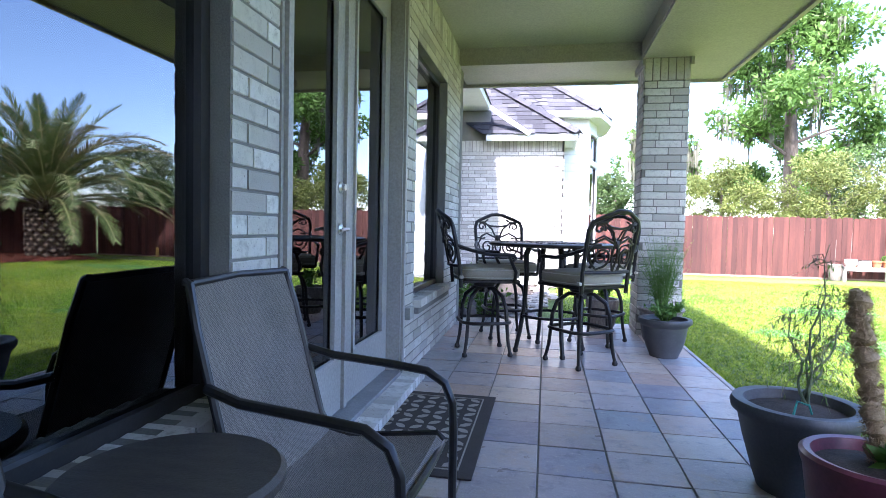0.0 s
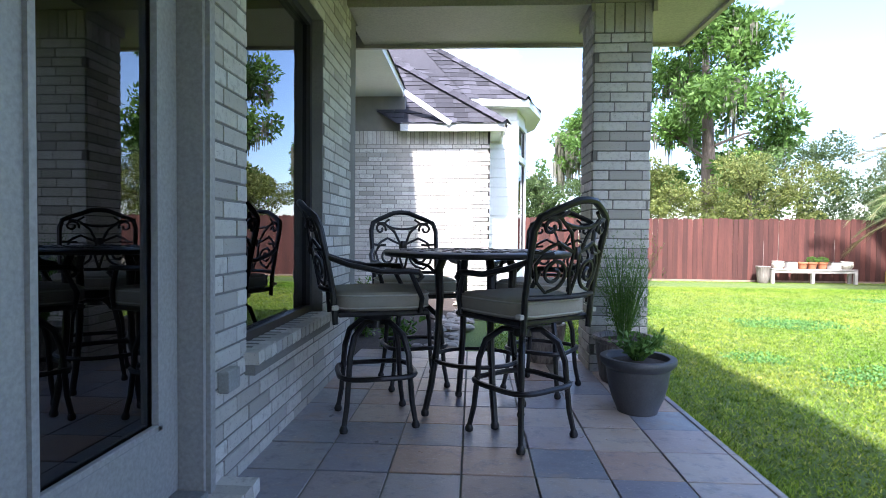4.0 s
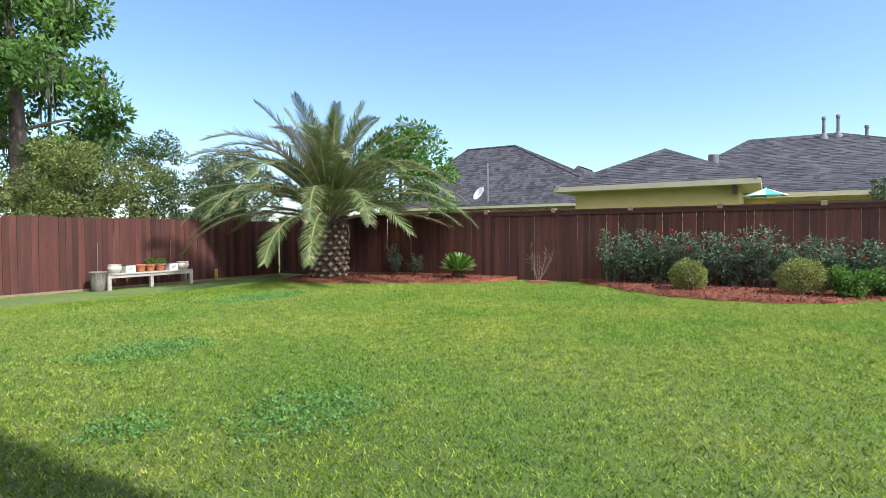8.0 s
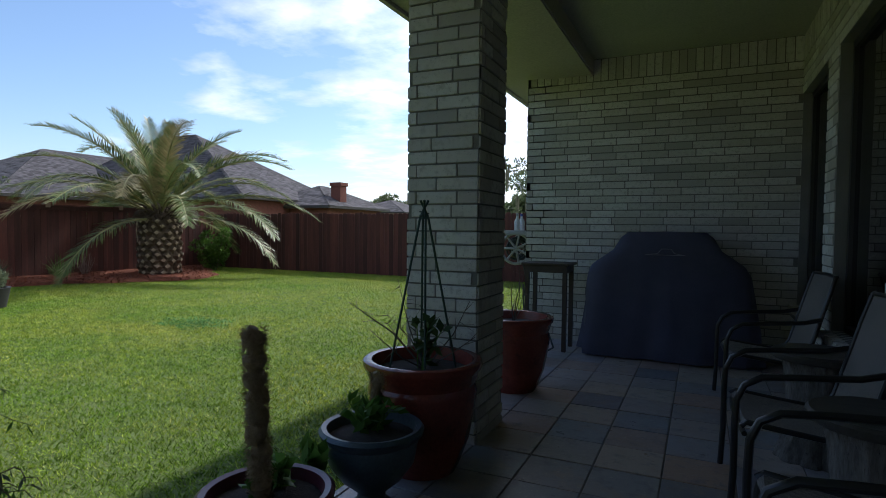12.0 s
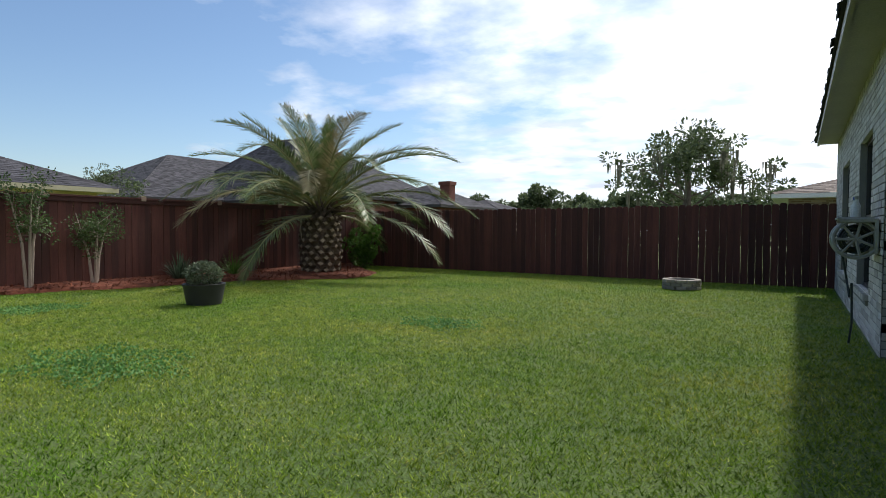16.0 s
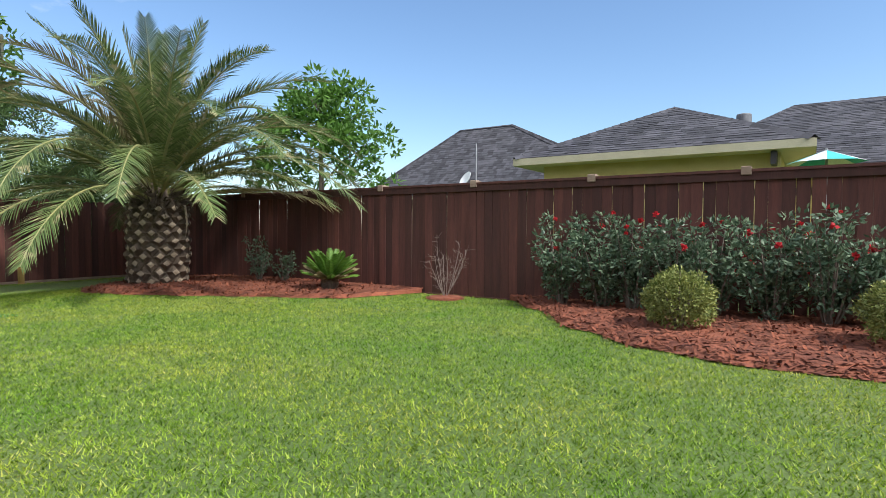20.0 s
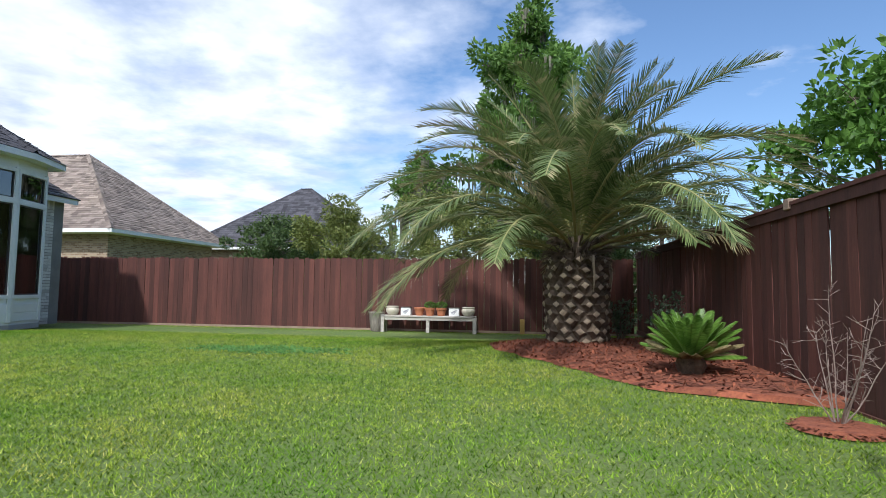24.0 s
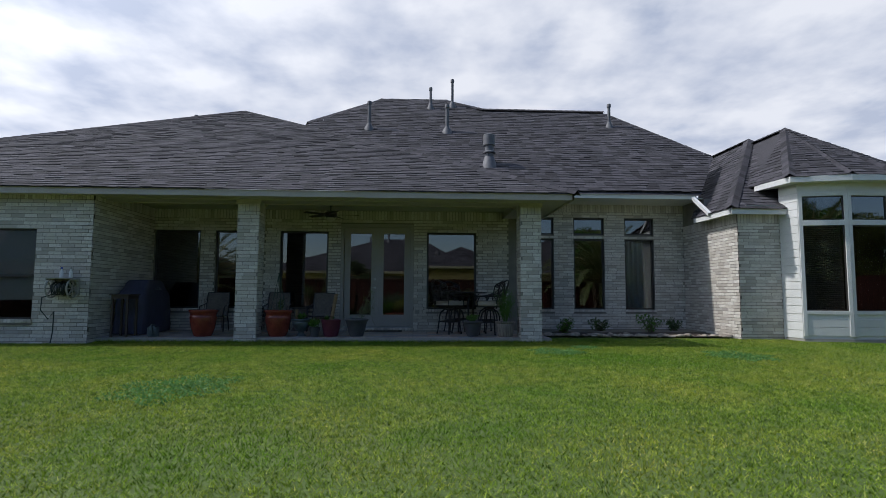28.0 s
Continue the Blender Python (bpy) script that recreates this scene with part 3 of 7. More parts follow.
# ---- porch roof: ceiling, beam, soffit, fascia ----
b = MB().box(0.0, 1.90, -2.42, 7.10, TOP, TOP + 0.03)
setting("ceiling", b, CEIL, "smooth painted porch ceiling")
b = MB().box(1.90, 2.42, -2.42, 7.12, 2.86, 3.05).box(0.0, 1.90, 6.64, 7.12, 2.86, 3.05)
setting("porch_beam", b, PAINT, "boxed beige beam over the columns")
b = MB().box(1.91, 1.935, -2.40, 6.62, 2.84, 2.86).box(0.02, 1.9, 6.62, 6.64, 2.83, 2.87)
for x, w in ((1.94 - 0.03, 0.03), (2.38, 0.03)):
    for y in (0.68, 6.66):
        b.box(x, x + w, y - 0.03, y + 0.47, 2.78, 2.86)
setting("beam_trim", b, PAINT, "narrow trim boards under the beam and round the column heads")
b = MB().box(2.42, 2.94, -9.8, 7.62, 2.875, 2.90).box(-0.05, 2.42, 7.12, 7.62, 2.875, 2.90)
setting("soffit", b, PAINT, "beige porch soffit")
b = MB().box(2.94, 2.98, -9.8, 7.66, 2.845, 2.975).box(-0.6, 2.98, 7.62, 7.66, 2.845, 2.975)
setting("fascia", b, PAINT, "beige fascia board along the porch eave")
b = MB().box(-0.24, -0.20, 6.3, 11.9, 3.47, 3.60).box(-1.4, -0.24, 6.3, 12.1, 3.49, 3.52)
b.box(1.51, 1.55, 11.82, 13.4, 2.83, 2.97).box(1.51, 1.55, 16.2, 17.45, 2.83, 2.97).box(-0.25, 1.51, 11.82, 11.86, 2.83, 2.97)
b.box(-0.25, 1.51, 11.86, 12.1, 2.87, 2.90).box(1.3, 1.51, 12.1, 13.2, 2.87, 2.90).box(1.3, 1.51, 16.2, 17.45, 2.87, 2.90)
setting("fascia_garden", b, WHITE, "white fascia boards along the garden eaves")
k = MB().tube([(-0.23, 11.80, 3.52), (0.62, 11.80, 2.95)], 0.06, 4)
setting("rake_board", k, WHITE, "white rake board where two roofs meet")


def shingles(owner, planes, mat, seed=1, tab=0.32, row=0.158):
    """Shingle tabs laid in courses on each roof plane, with the deck below."""
    rnd = random.Random(seed)
    tabs, deck = MB(), MB()
    for pts in planes:
        pts = [Vector(p) for p in pts]
        n = Vector((0, 0, 0))
        for p, q in zip(pts, pts[1:] + pts[:1]):
            n += p.cross(q)
        n.normalize()
        if n.z < 0:
            n = -n
            pts = pts[::-1]
        k = len(deck.v)
        deck.v += [tuple(p - n * 0.01) for p in pts]
        deck.f.append(tuple(range(k, k + len(pts))))
        up = (Vector((0, 0, 1)) - n * n.z).normalized()
        h = up.cross(n)
        o = pts[0]
        flat = [((p - o).dot(h), (p - o).dot(up)) for p in pts]
        s0, s1 = min(p[0] for p in flat), max(p[0] for p in flat)
        t0, t1 = min(p[1] for p in flat), max(p[1] for p in flat)
        t = t0
        def span(v):
            """The stretch of the plane that the level v cuts."""
            v = min(max(v, t0 + 1e-4), t1 - 1e-4)
            cuts = [p[0] + (q[0] - p[0]) * (v - p[1]) / (q[1] - p[1]) for p, q in zip(flat, flat[1:] + flat[:1]) if (p[1] - v) * (q[1] - v) < 0]
            return (min(cuts), max(cuts)) if cuts else (0.0, 0.0)

        while t < t1:
            tt = min(t + row * 1.15, t1)
            (lo, hi), (lo_t, hi_t) = span(t), span(tt)
            s = s0 - rnd.uniform(0, tab)
            while s < s1:
                w = tab * rnd.uniform(0.55, 1.25)
                sa, sb = min(max(s, lo), hi), min(max(s + w - 0.008, lo), hi)
                ta, tc = min(max(s, lo_t), hi_t), min(max(s + w - 0.008, lo_t), hi_t)
                if sb - sa + tc - ta > 0.02:
                    lift = rnd.uniform(0.008, 0.022)
                    dip = rnd.uniform(-0.022, 0.022)
                    a, bb = o + h * sa + up * (t + dip), o + h * sb + up * (t + dip)
                    c, e = o + h * tc + up * tt, o + h * ta + up * tt
                    kk = len(tabs.v)
                    tabs.v += [tuple(a + n * lift), tuple(bb + n * lift), tuple(c + n * 0.004), tuple(e + n * 0.004), tuple(a), tuple(bb)]
                    tabs.f += [(kk, kk + 1, kk + 2, kk + 3), (kk + 4, kk + 5, kk + 1, kk)]
                s += w
            t += row
    part("deck", deck, mat, owner)
    ob = part("shingles", tabs, mat, owner)
    ob["kind"] = "stuff"


def ridge_caps(owner, lines, mat):
    b = MB()
    for p, q in lines:
        p, q = Vector(p), Vector(q)
        n = max(2, int((q - p).length / 0.22))
        side = (q - p).cross(Vector((0, 0, 1))).normalized() * 0.14
        for i in range(n):
            a, c = p.lerp(q, i / n), p.lerp(q, (i + 1.15) / n)
            up = Vector((0, 0, 0.035))
            b.quad(a + side - up * 1.6, a + up, c + up * 0.6, c + side - up * 2)
            b.quad(a + up, a - side - up * 1.6, c - side - up * 2, c + up * 0.6)
    ob = part("ridge_cap", b, mat, owner)
    ob["kind"] = "stuff"


b = MB().box(-14.3, -1.4, -9.8, 17.2, 3.5, 3.55).box(-14.3, 2.5, -9.8, -2.4, 3.03, 3.06).box(-1.4, 1.5, 12.2, 17.2, 3.0, 3.05).box(-1.4, 1.9, -2.4, 6.6, 3.06, 3.1)
setting("attic_deck", b, CONCRETE, "boards closing the rooms below the roof")

roof = tagged(new("roof"), "dark charcoal asphalt-shingle hip roof", kind="structure")
P1 = (-6.7, -2.1, 7.77)
A_PL = [[(3.02, -10.2, 2.98), (3.02, 7.72, 2.98), P1], [(3.02, 7.72, 2.98), (-12, 7.72, 2.98), (-12, -2.1, 7.77), P1], [(3.02, -10.2, 2.98), P1, (-12, -2.1, 7.77), (-12, -10.2, 2.98)]]
M_PL = [[(-0.16, -2.9, 3.58), (-0.16, 12.0, 3.58), (-2.2, 13.5, 5.13), (-5.4, 11.2, 7.56), (-5.4, 6.8, 7.56), (-6.4, 5.5, 8.22), (-6.4, 3.1, 8.22)]]
W_PL = [[(-0.3, 11.80, 2.96), (1.58, 11.80, 2.96), (-2.2, 14.65, 5.68), (-4.4, 14.65, 5.68)], [(1.58, 11.80, 2.96), (1.58, 17.48, 2.96), (-2.2, 14.65, 5.68)], [(1.58, 17.48, 2.96), (-6, 17.48, 2.96), (-6, 14.65, 5.68), (-2.2, 14.65, 5.68)]]
BAYP = [(1.30, 13.15), (1.85, 13.22), (2.10, 14.20), (2.10, 15.20), (1.85, 16.18), (1.30, 16.25)]
EV = [(0.9, 12.80), (2.05, 12.92), (2.42, 14.10), (2.42, 15.30), (2.05, 16.48), (0.9, 16.60)]
BA = (-0.5, 14.65, 5.55)
B_PL = [[(*p, 3.62), (*q, 3.62), BA] for p, q in zip(EV, EV[1:])] + [[(0.9, 12.80, 3.62), BA, (-2.6, 14.65, 5.55), (-2.0, 12.80, 3.9)]]
for i, pl in enumerate((A_PL, M_PL, W_PL, B_PL)):
    sec = new("roof_section")
    sec.parent = roof
    shingles(sec, pl, SHINGLE, i + 3)
ridge_caps(roof, [((3.02, 7.72, 3.01), P1), ((3.02, -10.2, 3.01), P1), ((-6.4, 3.1, 8.24), (-6.4, 5.5, 8.24)), ((-6.4, 5.5, 8.24), (-5.4, 6.8, 7.6)), ((-5.4, 6.8, 7.6), (-5.4, 11.2, 7.6)), ((1.58, 11.8, 3.0), (-2.2, 14.65, 5.72)), ((-2.2, 14.65, 5.72), (-6, 14.65, 5.72)), (BA, (-2.6, 14.65, 5.58)), ((2.05, 12.92, 3.66), BA), ((2.42, 14.10, 3.66), BA), ((2.42, 15.3, 3.66), BA), ((-6.4, 3.1, 8.24), (-4.6, 0.7, 6.75))], SHINGLE)


VENTM = surface("dull_grey_vent_metal", (0.10, 0.10, 0.11), (0.17, 0.17, 0.18), 0.6, 6, 90, 0.1)


def vent_pipe(x, y, z, h, r=0.045, big=False):
    t = thing("roof_vent", "grey metal vent pipe rising from the shingles", "vent", (x, y, z), "roof vents")
    part("flashing", MB().lathe([(r * 1.9, -0.12), (r * 1.6, 0.0), (r * 1.1, 0.25), (r * 1.05, 0.26)] if big else [(r * 3.2, -0.12), (r * 2.8, 0.0), (r * 1.25, 0.16), (r * 1.2, 0.17)], 14), VENTM, t, smooth=True)
    part("pipe", MB().tube([(0, 0, 0.0), (0, 0, h)], r, 14), VENTM, t, smooth=True)
    w, d = (1.32, 0.26) if big else (1.35, 0.05)
    part("cap", MB().lathe([(r * 1.05, h - d - 0.01), (r * w, h - d), (r * w, h + 0.04), (r * w * 0.9, h + 0.06), (r * 0.4, h + 0.07)], 16), VENTM, t, smooth=True)
    if big:
        part("collar", MB().lathe([(r * 1.0, h * 0.42), (r * 1.4, h * 0.43), (r * 1.4, h * 0.46), (r * 1.0, h * 0.50)], 16), VENTM, t, smooth=True)


for x, y, h, r in ((-1.5, 6.5, 0.85, 0.13), (-4.2, 11.0, 0.75, 0.05), (-3.75, 2.85, 0.85, 0.055), (-3.6, 5.4, 0.85, 0.06), (-5.5, 4.9, 0.7, 0.045), (-5.7, 5.7, 0.95, 0.05)):
    zA = 2.98 + 0.493 * (3.02 - x) if y < 7.72 - (3.02 - x) else 0
    zM = 3.58 + 0.76 * (-0.16 - x)
    vent_pipe(x, y, max(zA, zM), h, r, r > 0.08)
vent_pipe(-5.2, -5.2, 6.1, 0.34, 0.12, True)
vent_pipe(-6.0, -3.6, 6.95, 0.35, 0.05)

# ---- bay ----
bay = tagged(new("bay_window"), "white-sided bow window with three tall lights and transoms", kind="structure")
core = MB()
pts = BAYP
k = len(core.v)
BLINDS = surface("dark_blinds", (0.10, 0.085, 0.075), (0.14, 0.12, 0.10), 0.7, 6, 60, 0.05)
for i, (p, q) in enumerate(zip(pts, pts[1:])):
    p, q = Vector((*p, 0)), Vector((*q, 0))
    L = (q - p).length
    al = (q - p).normalized()
    out = Vector((al.y, -al.x, 0))

    def panel(mb, a0, a1, z0, z1, o0, o1):
        kk = len(mb.v)
        nf = len(mb.f)
        mb.box(a0, a1, o0, o1, z0, z1, 0.003)
        mb.f[nf:] = [tuple(reversed(f_)) for f_ in mb.f[nf:]]
        mm = Matrix.Identity(4)
        mm.col[0][:3], mm.col[1][:3], mm.col[2][:3], mm.col[3][:3] = al, out, (0, 0, 1), p
        mb.move(mm, kk)
        return mb
    win = i in (1, 2, 3)
    if not win:
        part("wall_panel", panel(MB(), 0, L, -0.15, 3.5, -0.1, 0.0), WHITE, bay)
        z = -0.05
        while z < 3.4:
            me = panel(MB(), 0, L, z, min(z + 0.175, 3.45), 0.0, 0.016)
            part("siding_board", me, WHITE, bay)
            z += 0.185
    else:
        part("wall_panel", panel(MB(), 0, L, -0.15, 0.50, -0.1, 0.0), WHITE, bay)
        part("wall_panel", panel(MB(), 0, L, 3.24, 3.56, -0.1, 0.0), WHITE, bay)
        for z in (0.02, 0.21):
            part("siding_board", panel(MB(), 0.03, L - 0.03, z, z + 0.18, 0.0, 0.016), WHITE, bay)
        fr = MB()
        for a0, a1, z0, z1 in ((0, 0.075, 0.0, 3.3), (L - 0.075, L, 0.0, 3.3), (0.075, L - 0.075, 0.50, 0.58), (0.075, L - 0.075, 2.52, 2.64), (0.075, L - 0.075, 3.20, 3.28)):
            panel(fr, a0, a1, z0, z1, -0.06, 0.035)
        part("window_frame", fr, WHITE, bay)
        dk = MB()
        for z0, z1 in ((0.58, 2.52), (2.64, 3.20)):
            for a0, a1, b0, b1 in ((0.075, 0.10, z0, z1), (L - 0.10, L - 0.075, z0, z1), (0.10, L - 0.10, z0, z0 + 0.025), (0.10, L - 0.10, z1 - 0.025, z1)):
                panel(dk, a0, a1, b0, b1, -0.04, 0.0)
        part("sash", dk, BRONZE, bay)
        for z0, z1 in ((0.60, 2.50), (2.66, 3.18)):
            pn = part("pane", panel(MB(), 0.10, L - 0.10, z0, z1, -0.024, -0.018), CLEAR if z1 < 2.6 else GLASS, bay)
            pn.visible_shadow = False
        bl = MB()
        z = 0.62
        while z < 2.49:
            panel(bl, 0.11, L - 0.11, z, z + 0.037, -0.094, -0.088)
            z += 0.045
        ob = part("blind", bl, BLINDS, bay, "lowered dark slatted blind")
        ob["kind"] = "stuff"
        part("transom_shade", panel(MB(), 0.11, L - 0.11, 2.66, 3.18, -0.14, -0.13), CURTAIN, bay, "pale shade behind the transom")
sk = MB()
for (p, q), (r, s) in zip(zip(BAYP, BAYP[1:]), zip(EV, EV[1:])):
    sk.quad((*p, 3.5), (*q, 3.5), (*s, 3.5), (*r, 3.5))
    sk.quad((*r, 3.49), (*s, 3.49), (*s, 3.62), (*r, 3.62))
part("eave_band", sk, WHITE, bay)
b = MB()
for p, q in zip(BAYP, BAYP[1:]):
    b.quad((p[0] + 0.02, p[1], -0.16), (q[0] + 0.02, q[1], -0.16), (q[0] + 0.02, q[1], -0.05), (p[0] + 0.02, p[1], -0.05))
part("footing", b, CONCRETE, bay)

# ---- fences ----


def picket_mesh(w, h, dog):
    b = MB()
    t = 0.016
    c = 0.03 if dog else 0.0
    prof = [(-w / 2, 0), (w / 2, 0), (w / 2, h - c), (w / 2 - c, h), (-w / 2 + c, h), (-w / 2, h - c)] if dog else [(-w / 2, 0), (w / 2, 0), (w / 2, h), (-w / 2, h)]
    n = len(prof)
    b.v += [(x, 0, z) for x, z in prof] + [(x, t, z) for x, z in prof]
    b.f += [tuple(range(n)), tuple(range(2 * n - 1, n - 1, -1))] + [((i + 1) % n, i, i + n, (i + 1) % n + n) for i in range(n)]
    return b.mesh("picket", WOODF)


PICK = [picket_mesh(0.139, 1.80, True), picket_mesh(0.137, 1.79, True), picket_mesh(0.140, 1.815, True)]


def fence(name, label, start, end, capped, seed, low=0.0):
    rnd = random.Random(seed)
    start, end = Vector(start), Vector(end)
    L = (end - start).length
    al = (end - start).normalized()
    yaw = math.degrees(math.atan2(al.y, al.x))
    f = tagged(new(name), label, "fence", kind="structure")
    base = LAWN_Z + 0.03 - low
    n = int(L / 0.1425)
    for i in range(n):
        p = start + al * (0.07 + i * 0.1425)
        ob = new("picket", PICK[rnd.randrange(3)])
        ob.parent = f
        ob.matrix_world = pose(p.x, p.y, base + rnd.uniform(-0.012, 0.012), rnd.uniform(-0.3, 0.3), rnd.uniform(-0.25, 0.25), yaw) @ Matrix.Translation((0, rnd.uniform(-0.004, 0.004), 0))
    nrm = Vector((-al.y, al.x, 0))
    for z in (0.25, 0.95, 1.55):
        a, c = start + nrm * 0.05, end + nrm * 0.05
        k = MB().box(0, L, -0.02, 0.02, -0.045, 0.045)
        k.move(pose(a.x, a.y, base + z, 0, 0, yaw))
        part("rail", k, WOODF_RAW, f)
    if capped:
        k = MB().box(0, L, -0.045, 0.075, 0, 0.035)
        k.move(pose(start.x, start.y, base + 1.80, 0, 0, yaw))
        part("cap_rail", k, WOODF, f)
        k = MB().box(0, L, -0.03, -0.004, -0.10, 0)
        k.move(pose(start.x, start.y, base + 1.80, 0, 0, yaw))
        part("trim_board", k, WOODF, f)
    k = MB().box(0, L, -0.024, -0.004, 0, 0.10)
    k.move(pose(start.x, start.y, LAWN_Z - 0.04 - low, 0, 0, yaw))
    part("kickboard", k, WOODF_RAW if not capped else WOODF, f)
    s = 0.4 if not capped else 0.29
    while s < L:
        p = start + al * s + nrm * 0.10
        k = MB().box(-0.045, 0.045, -0.045, 0.045, -0.1, 1.86 if capped else 1.75)
        k.move(pose(p.x, p.y, base, 0, 0, yaw))
        part("post", k, WOODF_RAW, f)
        if capped:
            p = start + al * s
            k = MB().box(-0.055, 0.055, -0.055, 0.06, -0.06, 0.05, 0.008)
            k.move(pose(p.x, p.y, base + 1.82, 0, 0, yaw))
            part("post_cap", k, WOODF_RAW, f, "bare wooden post cap")
        s += 1.9 if capped else 2.4
    return f


FX, FN, FS = 15.45, 18.75, -9.5
fence("fence_back", "tall dark red-brown board fence with a cap rail", (FX, FN, 0), (FX, -7.1, 0), True, 1, 0.05)
fence("fence_back_end", "dark red-brown board fence without a cap at the corner", (FX, -7.1, 0), (FX, FS, 0), False, 4, 0.07)
fence("fence_north", "red-brown board fence in full sun", (-5.0, FN, 0), (FX, FN, 0), False, 2, 0.15)
fence("fence_south", "dark red-brown board fence in shade, light between boards", (FX, FS, 0), (2.2, FS, 0), False, 3, 0.09)
# slate tiles
rt = random.Random(5)
TP_ = 0.325
tile_kinds = [MB().box(-0.1585, 0.1585, -0.1585, 0.1585, -0.008, 0.0, 0.0025).mesh("slate_tile", SLATE) for _ in range(2)]
half_tile = MB().box(-0.0155, 0.0155, -0.1585, 0.1585, -0.008, 0.0, 0.0025).mesh("slate_tile", SLATE)
for i in range(8):
    for j in range(31):
        x, y = (0.1625 + i * TP_, PY0 + 0.12 + j * TP_)
        if y > PY1 - 0.1:
            continue
        ob = new("slate_tile", tile_kinds[rt.randrange(2)] if i < 7 else half_tile)
        ob.parent = patio
        ob.matrix_world = pose(x if i < 7 else 2.2955, y, rt.uniform(-0.002, 0.002), rt.uniform(-0.25, 0.25), rt.uniform(-0.25, 0.25), 180 * rt.randrange(2))

# ---- plants: shared makers ----
# straw third colour: brown leaflet tips, and sunlit sheen painted into the green
FROND = leafy("palm_frond_green", (0.055, 0.09, 0.026), (0.18, 0.235, 0.085), (0.32, 0.28, 0.145), 0.42, 1.0, 0.22)
FROND_Y = leafy("palm_frond_dry", (0.15, 0.13, 0.06), (0.31, 0.26, 0.14), None, 0.6, 2.0, 0.22)
STALK = surface("palm_stalk", (0.20, 0.20, 0.07), (0.30, 0.28, 0.11), 0.5, 6, 60, 0.2)
BARKP = surface("palm_boot_bark", (0.05, 0.034, 0.024), (0.15, 0.11, 0.075), 0.95, 9, 60, 0.8, vary=0.3, c3=(0.03, 0.022, 0.016))
BOOT = surface("palm_cut_boot", (0.24, 0.185, 0.125), (0.40, 0.33, 0.24), 0.9, 12, 70, 0.6, vary=0.3)
BARK = surface("grey_brown_bark", (0.09, 0.07, 0.055), (0.17, 0.135, 0.11), 0.95, 7, 50, 0.8, stretch=(3, 3, 0.6))
BARK_L = surface("pale_smooth_bark", (0.28, 0.22, 0.17), (0.40, 0.33, 0.27), 0.8, 7, 50, 0.3, stretch=(2, 2, 0.5))
TWIG = surface("dry_grey_twig", (0.17, 0.125, 0.105), (0.26, 0.20, 0.17), 0.9, 8, 60, 0.3)
LEAF_OAK = leafy("bright_tree_leaf", (0.06, 0.13, 0.025), (0.16, 0.28, 0.065), None, 0.55, 0.6, 0.4)
LEAF_DARK = leafy("dark_tree_leaf", (0.04, 0.075, 0.025), (0.11, 0.165, 0.055), None, 0.55, 0.7, 0.35)
# greyer green for the trees outside: distance haze is put into the leaf colour
LEAF_FAR = leafy("haze_tinted_tree_leaf", (0.07, 0.10, 0.05), (0.15, 0.19, 0.09), None, 0.6, 0.5, 0.3)
LEAF_YEL = leafy("olive_shrub_leaf", (0.10, 0.135, 0.03), (0.24, 0.27, 0.08), None, 0.55, 0.8, 0.35)
LEAF_ROSE = leafy("rose_leaf", (0.04, 0.08, 0.046), (0.17, 0.235, 0.15), None, 0.45, 2.5, 0.25)
LEAF_VAR = leafy("variegated_leaf", (0.11, 0.15, 0.035), (0.34, 0.36, 0.12), None, 0.5, 5, 0.3)
LEAF_BRI = leafy("bright_green_leaf", (0.06, 0.14, 0.02), (0.14, 0.27, 0.05), None, 0.5, 4, 0.4)
LEAF_HERB = leafy("fresh_herb_leaf", (0.09, 0.19, 0.04), (0.20, 0.36, 0.09), None, 0.5, 4, 0.35)
LEAF_GREY = leafy("grey_green_leaf", (0.09, 0.12, 0.075), (0.20, 0.24, 0.15), None, 0.6, 4, 0.3)
MOSS = leafy("spanish_moss", (0.12, 0.12, 0.09), (0.24, 0.24, 0.19), None, 0.9, 3, 0.3)
PETAL = leafy("red_rose_petal", (0.35, 0.012, 0.02), (0.55, 0.03, 0.04), None, 0.5, 5, 0.3)


def leaf_quad(mb, p, d, w, l, rnd):
    """One leaf: a pointed diamond bent along its middle."""
    side = d.cross(Vector((rnd.uniform(-1, 1), rnd.uniform(-1, 1), rnd.uniform(0.2, 1))))
    if side.length < 1e-4:
        side = d.orthogonal()
    side = side.normalized() * w / 2
    k = len(mb.v)
    mid = p + d * l * 0.45
    mb.v += [tuple(p), tuple(mid + side), tuple(p + d * l), tuple(mid - side)]
    mb.f.append((k, k + 1, k + 2, k + 3))


def rand_dir(rnd, up=0.0):
    while True:
        v_ = Vector((rnd.uniform(-1, 1), rnd.uniform(-1, 1), rnd.uniform(-1, 1)))
        if 0.05 < v_.length < 1:
            v_.normalize()
            v_.z += up
            return v_.normalized()


def clump(mb, c, r, n, size, rnd, up=0.1, flat=1.0):
    """Leaves scattered through a loose ball, denser towards its skin."""
    for _ in range(n):
        d_ = rand_dir(rnd)
        q = c + Vector((d_.x, d_.y, d_.z * flat)) * r * rnd.uniform(0.35, 1.0) ** 0.6
        leaf_quad(mb, q, (d_ + rand_dir(rnd, up) * 0.8).normalized(), size * rnd.uniform(0.35, 0.6), size * rnd.uniform(0.7, 1.3), rnd)


